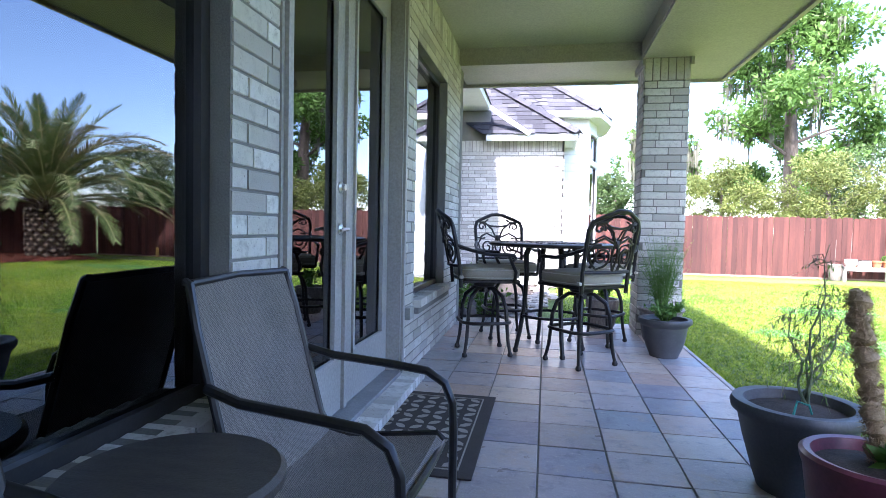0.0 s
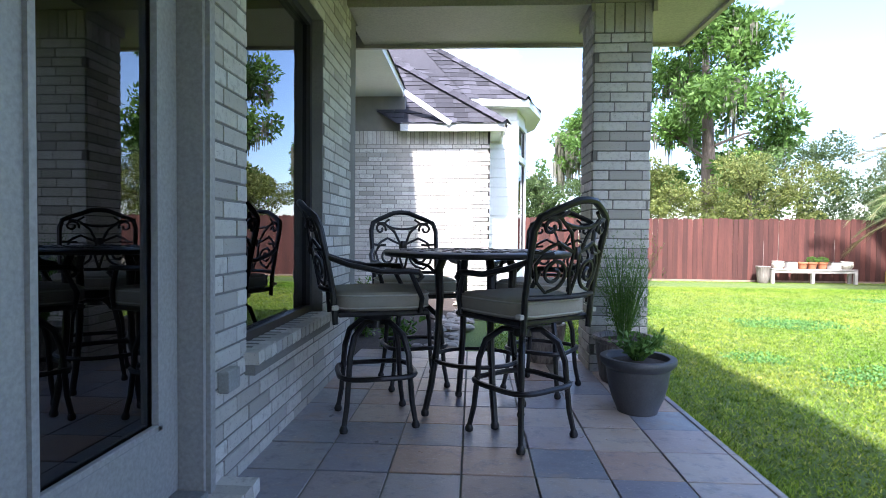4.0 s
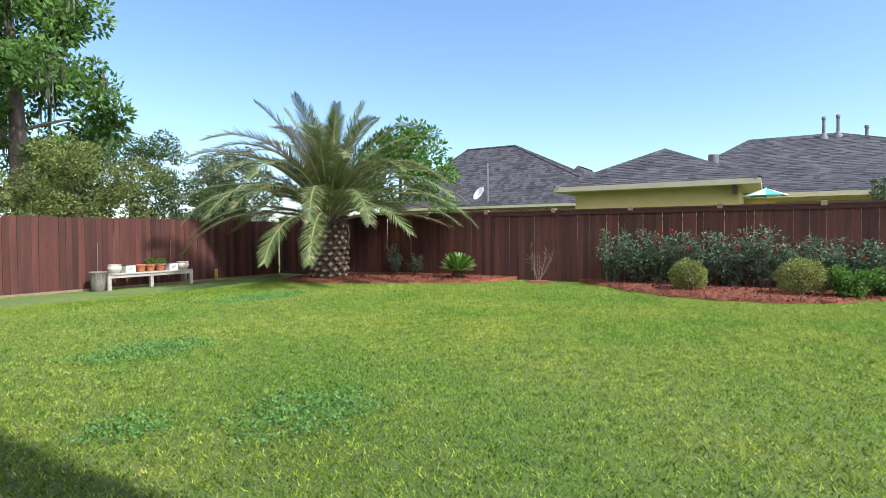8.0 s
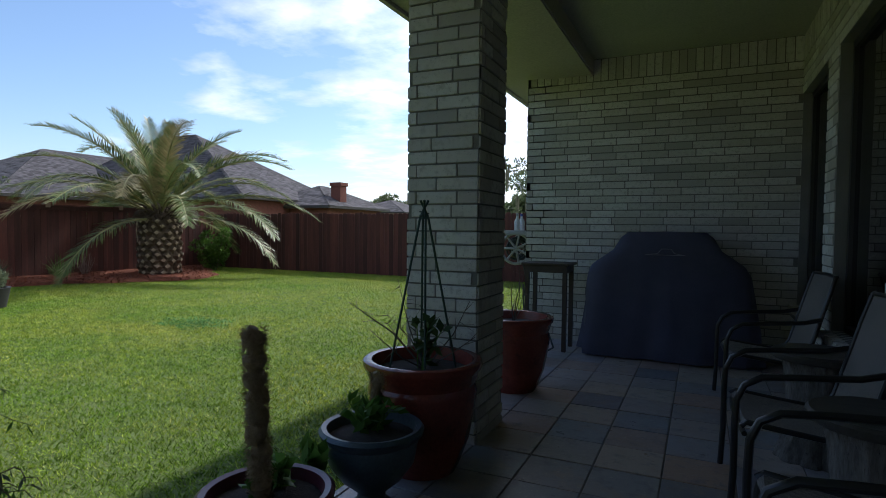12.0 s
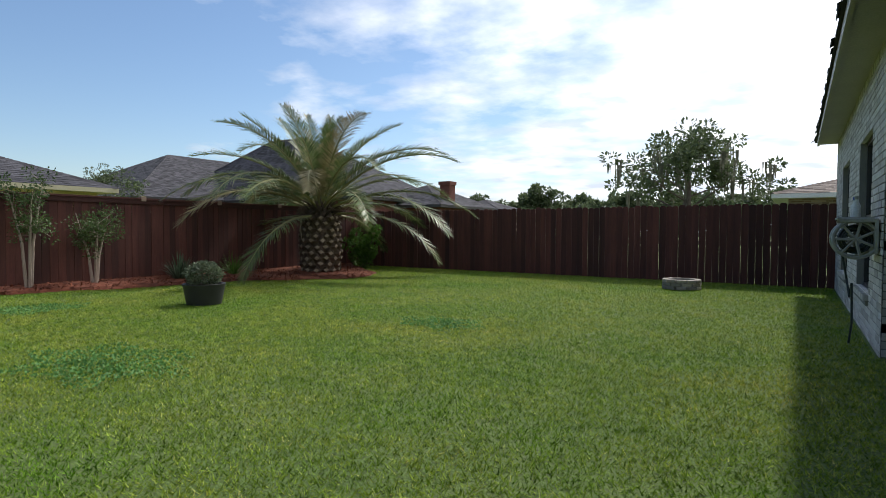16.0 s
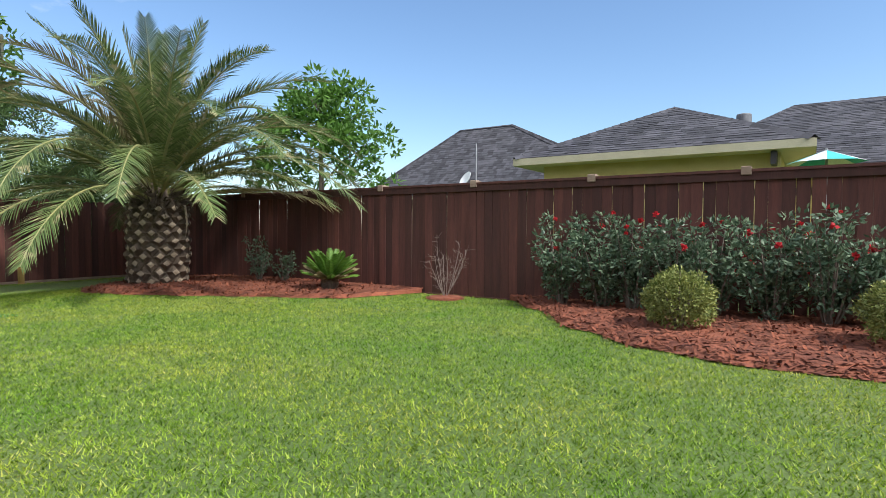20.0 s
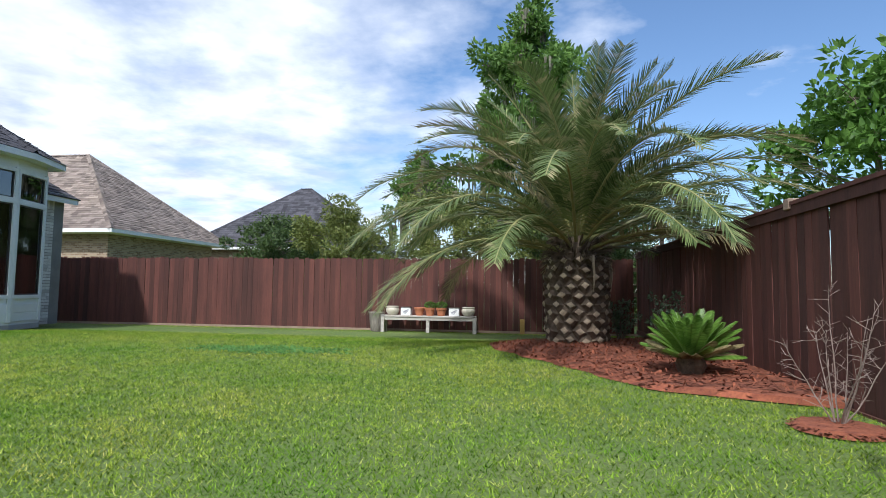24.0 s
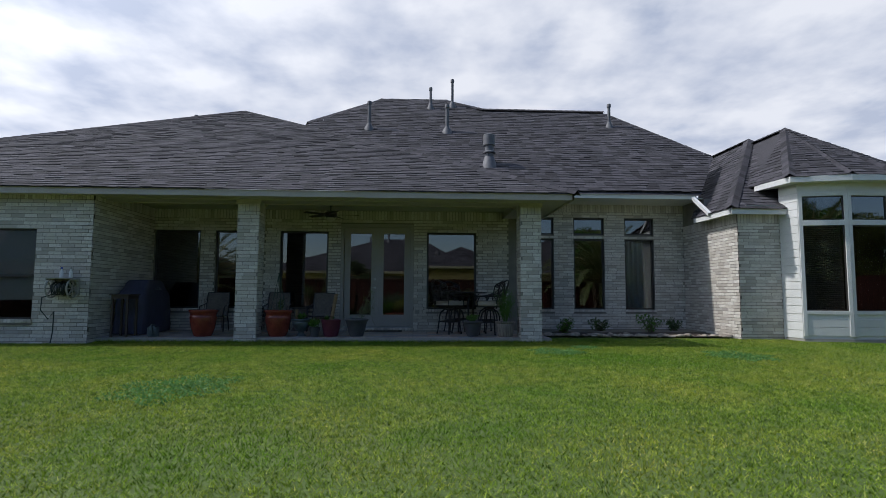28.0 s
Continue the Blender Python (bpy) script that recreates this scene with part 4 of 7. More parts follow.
def palm(at, label, seed, h=1.4, r=0.5, reach=4.3, tiers=(), turn=0):
    """tiers: rows of count, first elevation, its spread, share of the reach, droop, its spread, share of drying fronds."""
    rnd = random.Random(seed)
    t = thing("palm_tree", label, "palm tree", at, "date palms", turn)
    prof = [(r * 0.90, 0.0), (r * 0.97, 0.15), (r * 1.0, h * 0.45), (r * 0.97, h * 0.75), (r * 0.86, h), (r * 0.62, h + 0.22), (r * 0.25, h + 0.5)]
    part("trunk", MB().lathe(prof, 30, wave=lambda a, z: 1 + 0.03 * math.sin(a * 9 + z * 11)), BARKP, t, "swollen trunk of old frond bases", True)
    # cut frond bases in spiral rows, each a scale with a pale upper lip
    rows_, per = 10, 13
    for q in range(rows_):
        zc = 0.06 + (h - 0.08) * q / (rows_ - 1)
        for s in range(per):
            a = 2 * math.pi * (s + 0.5 * (q % 2)) / per + rnd.uniform(-0.06, 0.06)
            rr = r * (0.93 + 0.08 * math.sin(math.pi * min(1, zc / h + 0.05)))
            w, hh, d_ = 0.128 * rnd.uniform(0.85, 1.08) * r / 0.5, 0.138 * rnd.uniform(0.85, 1.1), rnd.uniform(0.05, 0.11)
            bm_ = MB()
            bm_.v += [(-w, 0.01, 0), (0, 0, -hh), (w, 0.01, 0), (0, 0.01, hh), (-w * 0.62, -d_, hh * 0.12), (0, -d_ * 0.85, -hh * 0.30), (w * 0.62, -d_, hh * 0.12), (0, -d_ * 0.95, hh * 0.52)]
            bm_.f += [(0, 1, 5, 4), (1, 2, 6, 5), (2, 3, 7, 6), (3, 0, 4, 7)]
            mm = pose(rr * math.sin(a), -rr * math.cos(a), zc + rnd.uniform(-0.02, 0.02), rnd.uniform(-6, 6), rnd.uniform(-10, 10), math.degrees(a))
            ob = part("frond_boot", bm_.move(mm), BARKP, t)
            lip = MB()
            lip.v += [(-w * 0.62, -d_ - 0.002, hh * 0.12), (0, -d_ * 0.85 - 0.002, -hh * 0.30), (w * 0.62, -d_ - 0.002, hh * 0.12), (0, -d_ * 0.95 - 0.002, hh * 0.52), (0, -d_ * 0.9 - 0.012, hh * 0.08)]
            lip.f += [(0, 1, 4), (1, 2, 4), (2, 3, 4), (3, 0, 4)]
            part("cut_face", lip.move(mm), BOOT, ob)
    az0 = 0.0
    for count, e_mid, e_var, share, dr_mid, dr_var, dryness in tiers:
        az0 += 0.7
        for i in range(count):
            az = az0 + 2 * math.pi * i / count + rnd.uniform(-0.16, 0.16)
            e0 = radians(e_mid + rnd.uniform(-e_var, e_var))
            L = reach * share * rnd.uniform(0.9, 1.08)
            droop = radians(dr_mid + rnd.uniform(-dr_var, dr_var))
            dry = rnd.random() < dryness
            up = math.sin(e0)
            steps = 18
            path, p_ = [], Vector((r * 0.42 * (1 - up * 0.8) * math.cos(az), r * 0.42 * (1 - up * 0.8) * math.sin(az), h + 0.05 + 0.38 * up))
            sway = rnd.uniform(-0.22, 0.22)
            for s in range(steps + 1):
                u = s / steps
                e = e0 - droop * u ** 1.45
                path.append(p_.copy())
                aa = az + sway * u * u
                p_ = p_ + Vector((math.cos(aa) * math.cos(e), math.sin(aa) * math.cos(e), math.sin(e))) * (L / steps)
            fr = MB()
            m_leaf = int(L * 27)
            stalk = MB().tube(path, [0.034 * (1 - 0.9 * s / steps) ** 1.2 + 0.004 for s in range(steps + 1)], 5, False)
            for s in range(m_leaf):
                u = 0.13 + 0.87 * s / m_leaf
                q = u * steps
                i0 = min(int(q), steps - 1)
                c_ = path[i0].lerp(path[i0 + 1], q - i0)
                d_ = (path[i0 + 1] - path[i0]).normalized()
                sd = d_.cross(Vector((0, 0, 1)))
                sd = sd.normalized() if sd.length > 0.05 else Vector((-math.sin(az), math.cos(az), 0))
                upv = sd.cross(d_)
                ll = 0.56 * min(1.0, u * 3.2, (1.04 - u) * 3.4) ** 0.55 * rnd.uniform(0.86, 1.08) * (L / 4.2) ** 0.4
                for sg in (-1, 1):
                    fold = rnd.uniform(0.15, 0.5) if e0 > 0.7 else rnd.uniform(-0.1, 0.35)
                    v_ = (d_ * (0.62 + 0.75 * u) + sd * sg * 0.85 + upv * fold).normalized()
                    sag = ll * ll * rnd.uniform(0.12, 0.5)
                    mid = c_ + v_ * ll * 0.55 - Vector((0, 0, sag * 0.25))
                    tip = c_ + v_ * ll - Vector((0, 0, sag))
                    w_ = d_ * 0.013
                    k = len(fr.v)
                    fr.v += [tuple(c_ - w_), tuple(c_ + w_), tuple(mid + w_ * 1.1), tuple(mid - w_ * 1.1), tuple(tip)]
                    fr.f += [(k, k + 1, k + 2, k + 3), (k + 3, k + 2, k + 4)]
            fo = part("frond", fr, FROND_Y if dry else FROND, t, "drying straw-coloured frond" if dry else "")
            part("stalk", stalk, STALK, fo, "pale yellow-green stalk")
    fib = MB()
    for _ in range(240):
        a, zz = rnd.uniform(0, 6.28), h + rnd.uniform(-0.1, 0.35)
        c_ = Vector((r * 0.72 * math.cos(a), r * 0.72 * math.sin(a), zz))
        dd = Vector((math.cos(a), math.sin(a), rnd.uniform(-0.5, 1.0))).normalized()
        fib.tube([c_, c_ + dd * 0.18, c_ + dd * 0.32 - Vector((0, 0, rnd.uniform(0.0, 0.14)))], [0.022, 0.012, 0.003], 3, False)
    part("fibre_collar", fib, BARKP, t, "shaggy fibre and broken stalks under the crown")
    # a few dead leaf bases that hang down the trunk
    for _ in range(3):
        a = rnd.uniform(0, 6.28)
        c_ = Vector((r * 0.9 * math.cos(a), r * 0.9 * math.sin(a), h))
        o_ = Vector((math.cos(a), math.sin(a), 0))
        part("dead_stalk", MB().tube([c_, c_ + o_ * 0.13 + Vector((0, 0, 0.05)), c_ + o_ * 0.17 + Vector((0, 0, -0.25)), c_ + o_ * 0.14 + Vector((0, 0, -0.55))], [0.03, 0.028, 0.018, 0.006], 5), BOOT, t, "pale hanging dead stalk")
    return t


def broad_tree(at, label, seed, h, spread, leaf, trunk=0.3, n_cl=90, per=70, lsize=0.22, moss=0, base=0.35, bark=None, round_=False, name="tree"):
    """Tapered trunk with forking limbs; leaf clumps at limb ends leave gaps between them."""
    rnd = random.Random(seed)
    t = thing(name, label, "tree", at)
    wood, lv, ms = MB(), MB(), MB()
    lean = Vector((rnd.uniform(-0.06, 0.06), rnd.uniform(-0.06, 0.06), 1))
    top = lean * (h * 0.8)
    path = [lean * (h * 0.8 * u) + Vector((rnd.uniform(-0.1, 0.1), rnd.uniform(-0.1, 0.1), 0)) * (u * trunk * 4) for u in (0, 0.15, 0.35, 0.55, 0.75, 1.0)]
    wood.tube(path, [trunk * 1.25, trunk, trunk * 0.8, trunk * 0.6, trunk * 0.4, trunk * 0.12], 9)
    ends = []
    for i in range(16):
        u = base + (0.95 - base) * i / 15
        q = u * 5
        a = path[min(int(q), 4)].lerp(path[min(int(q) + 1, 5)], q - int(q))
        az = i * 2.4 + rnd.uniform(-0.4, 0.4)
        ln = spread * (1.15 - 0.75 * abs(u - 0.55)) * rnd.uniform(0.65, 1.05) * (0.55 if u > 0.85 else 1)
        up = rnd.uniform(0.1, 0.6)
        d_ = Vector((math.cos(az), math.sin(az), up)).normalized()
        b1 = a + d_ * ln * 0.5 + Vector((0, 0, rnd.uniform(-0.05, 0.1) * ln))
        b2 = a + d_ * ln
        wood.tube([a, b1, b2], [trunk * 0.32 * (1.1 - u), trunk * 0.2 * (1.1 - u), 0.012], 6)
        for _ in range(4):
            c_ = a.lerp(b2, rnd.uniform(0.45, 1.0)) + rand_dir(rnd) * ln * 0.25
            wood.tube([a.lerp(b2, rnd.uniform(0.35, 0.7)), c_], [trunk * 0.07, 0.008], 4, False)
            ends.append(c_)
        ends.append(b2)
    ends.append(path[-1])
    per_end = max(1, n_cl // len(ends))
    for e_ in ends:
        for _ in range(per_end + (1 if rnd.random() < 0.4 else 0)):
            c_ = e_ + rand_dir(rnd) * spread * 0.16
            clump(lv, c_, spread * rnd.uniform(0.10, 0.19), int(per * rnd.uniform(0.6, 1.2)), lsize, rnd, 0.15, 0.75)
        if moss and rnd.random() < moss:
            for _ in range(5):
                c_ = e_ + rand_dir(rnd) * spread * 0.12
                ln = rnd.uniform(0.5, 1.5)
                for _ in range(4):
                    o_ = Vector((rnd.uniform(-0.12, 0.12), rnd.uniform(-0.12, 0.12), 0))
                    ms.quad(c_ + o_ - Vector((0.05, 0, 0)), c_ + o_ + Vector((0.05, 0.03, 0)), c_ + o_ + Vector((0.012, 0, -ln)), c_ + o_ + Vector((-0.012, 0, -ln)))
    part("trunk", wood, bark or BARK, t, smooth=True)
    part("crown", lv, leaf, t)
    if ms.v:
        part("moss", ms, MOSS, t, "hanging grey Spanish moss")
    return t


def shrub(name, at, label, seed, w, h, leaf, lsize, n, category="shrub", group="", stems=7, bark=None, tight=False, flowers=0):
    rnd = random.Random(seed)
    t = thing(name, label, category, at, group)
    st, lv = MB(), MB()
    tops = []
    for i in range(stems):
        a = i * 2.4 + rnd.uniform(-0.3, 0.3)
        rr = w * 0.5 * math.sqrt(rnd.uniform(0.05, 0.75))
        e_ = Vector((rr * math.cos(a), rr * math.sin(a), h * rnd.uniform(0.45, 1.0)))
        st.tube([Vector((rr * 0.15 * math.cos(a), rr * 0.15 * math.sin(a), 0)), e_ * 0.55, e_], [0.014, 0.01, 0.004], 5)
        tops.append(e_)
    if tight:
        for _ in range(n):
            d_ = rand_dir(rnd)
            if d_.z < -0.75:
                continue
            rr = rnd.uniform(0.80, 1.0) * (1 + 0.07 * math.sin(d_.x * 9 + seed) + 0.07 * math.sin(d_.y * 8 + d_.z * 7)) if rnd.random() < 0.8 else rnd.uniform(0.5, 0.9)
            p_ = Vector((d_.x * w / 2, d_.y * w / 2, d_.z * h / 2)) * rr + Vector((0, 0, h / 2))
            leaf_quad(lv, p_, (d_ + rand_dir(rnd) * 0.9).normalized(), lsize * 0.5, lsize * rnd.uniform(0.7, 1.2), rnd)
    else:
        k = max(1, n // (stems * 4))
        for e_ in tops:
            for u in (0.35, 0.62, 0.85, 1.02):
                c_ = e_ * u + rand_dir(rnd) * w * 0.08
                c_.z = max(c_.z, h * 0.12)
                clump(lv, c_, w * rnd.uniform(0.07, 0.135), k, lsize, rnd, 0.25)
    part("stem", st, bark or BARK, t)
    part("foliage", lv, leaf, t)
    for i in range(flowers):
        e_ = tops[i % len(tops)] + rand_dir(rnd, 0.3) * w * 0.14
        fl = MB()
        for s in range(9):
            leaf_quad(fl, e_, rand_dir(rnd, 0.5), 0.045, 0.05, rnd)
        part("flower", fl, PETAL, t, "red rose bloom")
    return t


# ---- lawn grass ----
m = Nodes("grass_blades")
v = m.coords()
patchy = m.noise(v, 0.45, 5, 0.6)
col = m.ramp(m.island(), (0.0, (0.070, 0.13, 0.012)), (0.45, (0.205, 0.31, 0.026)), (0.85, (0.32, 0.43, 0.062)), (1.0, (0.46, 0.47, 0.14)))
col = m.mix(1.0, col, m.ramp(patchy, (0.32, (0.62, 0.85, 0.55)), (0.5, (1.0, 1.0, 1.0)), (0.68, (1.30, 1.10, 1.15))), "MULTIPLY")
col = m.mix(1.0, col, m.ramp(m.noise(v, 13, 4, 0.7), (0.36, (0.45, 0.52, 0.42)), (0.5, (1.0, 1.0, 1.0)), (0.64, (1.4, 1.3, 1.32))), "MULTIPLY")
col = m.mix(1.0, col, m.ramp(m.noise(v, 1.7, 4, 0.6), (0.36, (0.84, 0.92, 0.8)), (0.64, (1.14, 1.06, 1.1))), "MULTIPLY")
m.to(col, m.p.inputs["Base Color"])
m.p.inputs["Roughness"].default_value = 0.65
m.p.inputs["Specular IOR Level"].default_value = 0.12
tr = m.add("ShaderNodeBsdfTranslucent")
mx = m.add("ShaderNodeMixShader", Fac=0.35)
m.to(col, tr.inputs[0]).to(m.p.outputs[0], mx.inputs[1]).to(tr.outputs[0], mx.inputs[2]).to(mx.outputs[0], m.out.inputs[0])
GRASS = m.mat


def bed_edge(y, pts):
    """x at which a mulch bed begins, at y (smooth between pairs of y, x); None outside."""
    for (y0, x0), (y1, x1) in zip(pts, pts[1:]):
        if y0 <= y <= y1:
            u = (y - y0) / (y1 - y0)
            u = u * u * (3 - 2 * u)
            return x0 + (x1 - x0) * u
    return None


BEDS = {"palm_bed": [(9.95, 15.4), (10.2, 14.75), (10.55, 14.0), (11.4, 13.6), (12.2, 13.2), (13.0, 12.75), (13.8, 12.35), (14.6, 12.25), (15.5, 12.6), (16.4, 13.4), (17.4, 15.4)],
        "rose_bed": [(1.6, 15.4), (1.95, 14.8), (2.6, 13.9), (3.3, 13.1), (4.0, 12.75), (4.9, 12.7), (5.75, 12.95), (6.5, 13.5), (7.6, 14.7), (8.3, 15.4)],
        "south_palm_bed": [(-9.2, 15.4), (-8.0, 13.9), (-7.0, 12.6), (-6.2, 12.2), (-5.5, 12.15), (-4.6, 12.8), (-3.5, 13.7), (-2.2, 13.95), (-1.2, 14.1), (-0.5, 14.55), (0.3, 14.6), (0.7, 15.4)]}


def in_bed(x, y):
    for pts in BEDS.values():
        e = bed_edge(y, pts)
        if e is not None and x > e:
            return True
    return False


def blades(name, count, x0, x1, y0, y1, seed, h0, h1, w, label, fade=0.0):
    rs = np.random.RandomState(seed)
    x, y = rs.uniform(x0, x1, count), rs.uniform(y0, y1, count)
    keep = np.ones(count, bool)
    keep &= ~((x < PX + 0.015) & (y < PY1 + 0.01) & (y > PY0 - 0.4))
    keep &= ~((x < 2.66) & (y <= -2.1))
    keep &= ~((x < 1.15) & (y > 6.4) & (y < 12.1))
    keep &= ~((x < 1.35) & (y >= 12.05))
    keep &= ~((x < 2.16) & (y >= 13.1) & (y < 16.3))
    if fade:
        edge = np.minimum(x1 - x, np.minimum(y - y0, y1 - y)) / fade
        keep &= rs.uniform(0, 1, count) < np.clip(edge, 0, 1)
    for i in np.nonzero(keep & (x > 11))[0]:
        if in_bed(x[i], y[i]):
            keep[i] = False
    x, y = x[keep], y[keep]
    n = len(x)
    a, lean, h = rs.uniform(0, 2 * np.pi, n), rs.uniform(0.5, 1.0, n), rs.uniform(h0, h1, n)
    ww = w * rs.uniform(0.7, 1.3, n)
    b_ = rs.uniform(0, 2 * np.pi, n)
    uu = np.clip((y - 13.6) / 4.2, 0, 1)
    z = LAWN_Z - 0.012 - 0.14 * uu * uu * (3 - 2 * uu)
    co = np.zeros((n, 3, 3))
    co[:, 0] = np.stack([x - np.cos(a) * ww, y - np.sin(a) * ww, z], 1)
    co[:, 1] = np.stack([x + np.cos(a) * ww, y + np.sin(a) * ww, z], 1)
    co[:, 2] = np.stack([x + np.cos(b_) * h * lean, y + np.sin(b_) * h * lean, z + h * np.sqrt(1 - 0.86 * lean ** 2)], 1)
    me = bpy.data.meshes.new(name)
    me.vertices.add(3 * n)
    me.vertices.foreach_set("co", co.ravel())
    me.loops.add(3 * n)
    me.loops.foreach_set("vertex_index", np.arange(3 * n, dtype=np.int32))
    me.polygons.add(n)
    me.polygons.foreach_set("loop_start", np.arange(0, 3 * n, 3, dtype=np.int32))
    me.update(calc_edges=True)
    me.materials.append(GRASS)
    return tagged(new(name, me), label, "grass", kind="stuff")


blades("lawn_grass", 900000, 1.2, 15.45, -9.6, 18.75, 3, 0.018, 0.042, 0.0044, "mown green lawn with paler and darker patches")
blades("lawn_grass", 520000, 1.9, 13.5, -4.0, 12.0, 4, 0.015, 0.034, 0.0034, "mown green lawn beside the patio", 4.0)
blades("lawn_edge_grass", 9000, PX, PX + 0.10, -2.2, PY1, 5, 0.05, 0.11, 0.005, "longer grass along the patio edge")

LEAF_SAGO = leafy("sago_leaf", (0.07, 0.15, 0.02), (0.15, 0.27, 0.05), None, 0.4, 4, 0.3)
CLOVER = leafy("clover_leaf", (0.08, 0.20, 0.05), (0.16, 0.34, 0.10), None, 0.55, 3, 0.3)
for i, (x, y, rx, ry) in enumerate(((5.15, 9.75, 0.8, 0.5), (4.45, 6.87, 0.6, 0.5), (3.7, 7.6, 0.3, 0.3), (9.2, 12.6, 1.3, 0.5), (8.15, 1.95, 0.9, 0.6), (6.9, -1.3, 0.6, 0.4), (12.2, 0.9, 0.5, 0.7))):
    rnd = random.Random(600 + i)
    cl = MB()
    for _ in range(int(3400 * rx * ry)):
        a, q = rnd.uniform(0, 6.28), rnd.random() ** 0.6
        q *= 0.75 + 0.35 * math.sin(a * 3 + i) ** 2
        leaf_quad(cl, Vector((x + rx * q * math.cos(a), y + ry * q * math.sin(a), LAWN_Z + rnd.uniform(0.018, 0.036))), rand_dir(rnd, 0.25), 0.020, 0.026, rnd)
    tagged(new("clover_patch", cl.mesh("clover_patch", CLOVER)), "darker patch of clover in the lawn", "clover", kind="stuff")

# mulch beds
for bname, pts in BEDS.items():
    bed, chips = MB(), MB()
    rnd = random.Random(len(bname))
    ys = np.linspace(pts[0][0], pts[-1][0], 60)
    for ya, yb in zip(ys, ys[1:]):
        xa, xb = bed_edge(ya, pts), bed_edge(yb, pts)
        for u0, u1 in ((0.0, 0.12), (0.12, 0.5), (0.5, 1.0)):
            def bp(y_, x_, u):
                return (x_ + (FX - x_) * u, y_, LAWN_Z + fall(y_) + (0.0 if u == 0 else 0.05 + 0.03 * u))
            bed.quad(bp(ya, xa, u0), bp(ya, xa, u1), bp(yb, xb, u1), bp(yb, xb, u0))
        for _ in range(int(60 * (FX - xa) * (yb - ya) * 7)):
            y_, u = rnd.uniform(ya, yb), rnd.random() ** 1.2
            x_ = xa + (FX - xa) * u
            c_ = Vector((x_, y_, LAWN_Z + fall(y_) + min(0.055, 0.42 * u + 0.01) + 0.03 * u + rnd.uniform(0, 0.012)))
            d_ = rand_dir(rnd)
            d_.z *= 0.3
            s_ = d_.cross(Vector((0, 0, 1))).normalized() * rnd.uniform(0.006, 0.014)
            l_ = d_.normalized() * rnd.uniform(0.02, 0.05)
            chips.quad(c_ - l_ - s_, c_ + l_ - s_, c_ + l_ + s_, c_ - l_ + s_)
    o = setting(bname, bed, MULCHM, "raised planting bed of red shredded mulch")
    cobj = part("mulch_chips", chips, MULCHM, o)
    cobj["kind"] = "stuff"

# ---- yard plants ----
palm((13.73, 15.0, LAWN_Z + 0.03), "stout date palm with a pineapple-shaped trunk in red mulch", 11, 1.42, 0.49, 4.3, ((4, 84, 4, 0.70, 14, 8, 0.0), (9, 75, 5, 0.78, 34, 14, 0.0), (13, 63, 6, 0.92, 84, 14, 0.2), (16, 49, 6, 1.0, 94, 12, 0.3), (17, 33, 6, 1.02, 84, 12, 0.25), (12, 16, 6, 0.92, 66, 12, 0.15)), 40)
palm((13.75, -6.15, LAWN_Z + 0.05), "backlit date palm with drooping fronds in red mulch", 23, 1.40, 0.46, 4.0, ((2, 82, 3, 0.58, 24, 6, 0.0), (7, 68, 7, 0.70, 40, 14, 0.0), (7, 52, 8, 0.90, 74, 14, 0.2), (11, 36, 6, 0.98, 80, 12, 0.2), (10, 20, 6, 1.0, 70, 12, 0.2), (4, 2, 5, 0.8, 66, 10, 0.1)), 130)


def sago(at, seed):
    rnd = random.Random(seed)
    t = thing("sago_palm", "small sago palm with yellow outer fronds", "plant", at)
    part("caudex", MB().lathe([(0.13, 0), (0.16, 0.1), (0.12, 0.2), (0.05, 0.26)], 12), BARKP, t)
    for i in range(64):
        old = i >= 40
        az, el = i * 2.4 + rnd.uniform(-0.15, 0.15), radians(rnd.uniform(10, 38) if old else 84 - 46 * (i / 40))
        L = (0.47 if old else 0.52) * rnd.uniform(0.88, 1.08)
        f_ = MB()
        p_ = Vector((0.06 * math.cos(az), 0.06 * math.sin(az), 0.16))
        pp = []
        for s in range(9):
            e = el - (0.25 if old else 0.45) * (s / 8) ** 2
            pp.append(p_.copy())
            p_ = p_ + Vector((math.cos(az) * math.cos(e), math.sin(az) * math.cos(e), math.sin(e))) * (L / 8)
        f_.tube(pp, [0.008] * 8 + [0.003], 3, False)
        for s in range(46):
            q = 0.8 + 7.2 * s / 46
            i0 = min(int(q), 7)
            c_ = pp[i0].lerp(pp[i0 + 1], q - i0)
            d_ = (pp[i0 + 1] - pp[i0]).normalized()
            sd = Vector((-math.sin(az), math.cos(az), 0))
            ll = 0.10 * min(1, (1.03 - s / 46) * 3) ** 0.5
            for sg in (-1, 1):
                tip = c_ + (d_ * 0.7 + sd * sg * 0.7 + sd.cross(d_) * 0.35).normalized() * ll
                f_.quad(c_ - d_ * 0.007, c_ + d_ * 0.007, tip + d_ * 0.002, tip - d_ * 0.002)
        part("frond", f_, FROND_Y if old and i % 3 else LEAF_SAGO, t, "yellowed outer frond" if old and i % 3 else "")


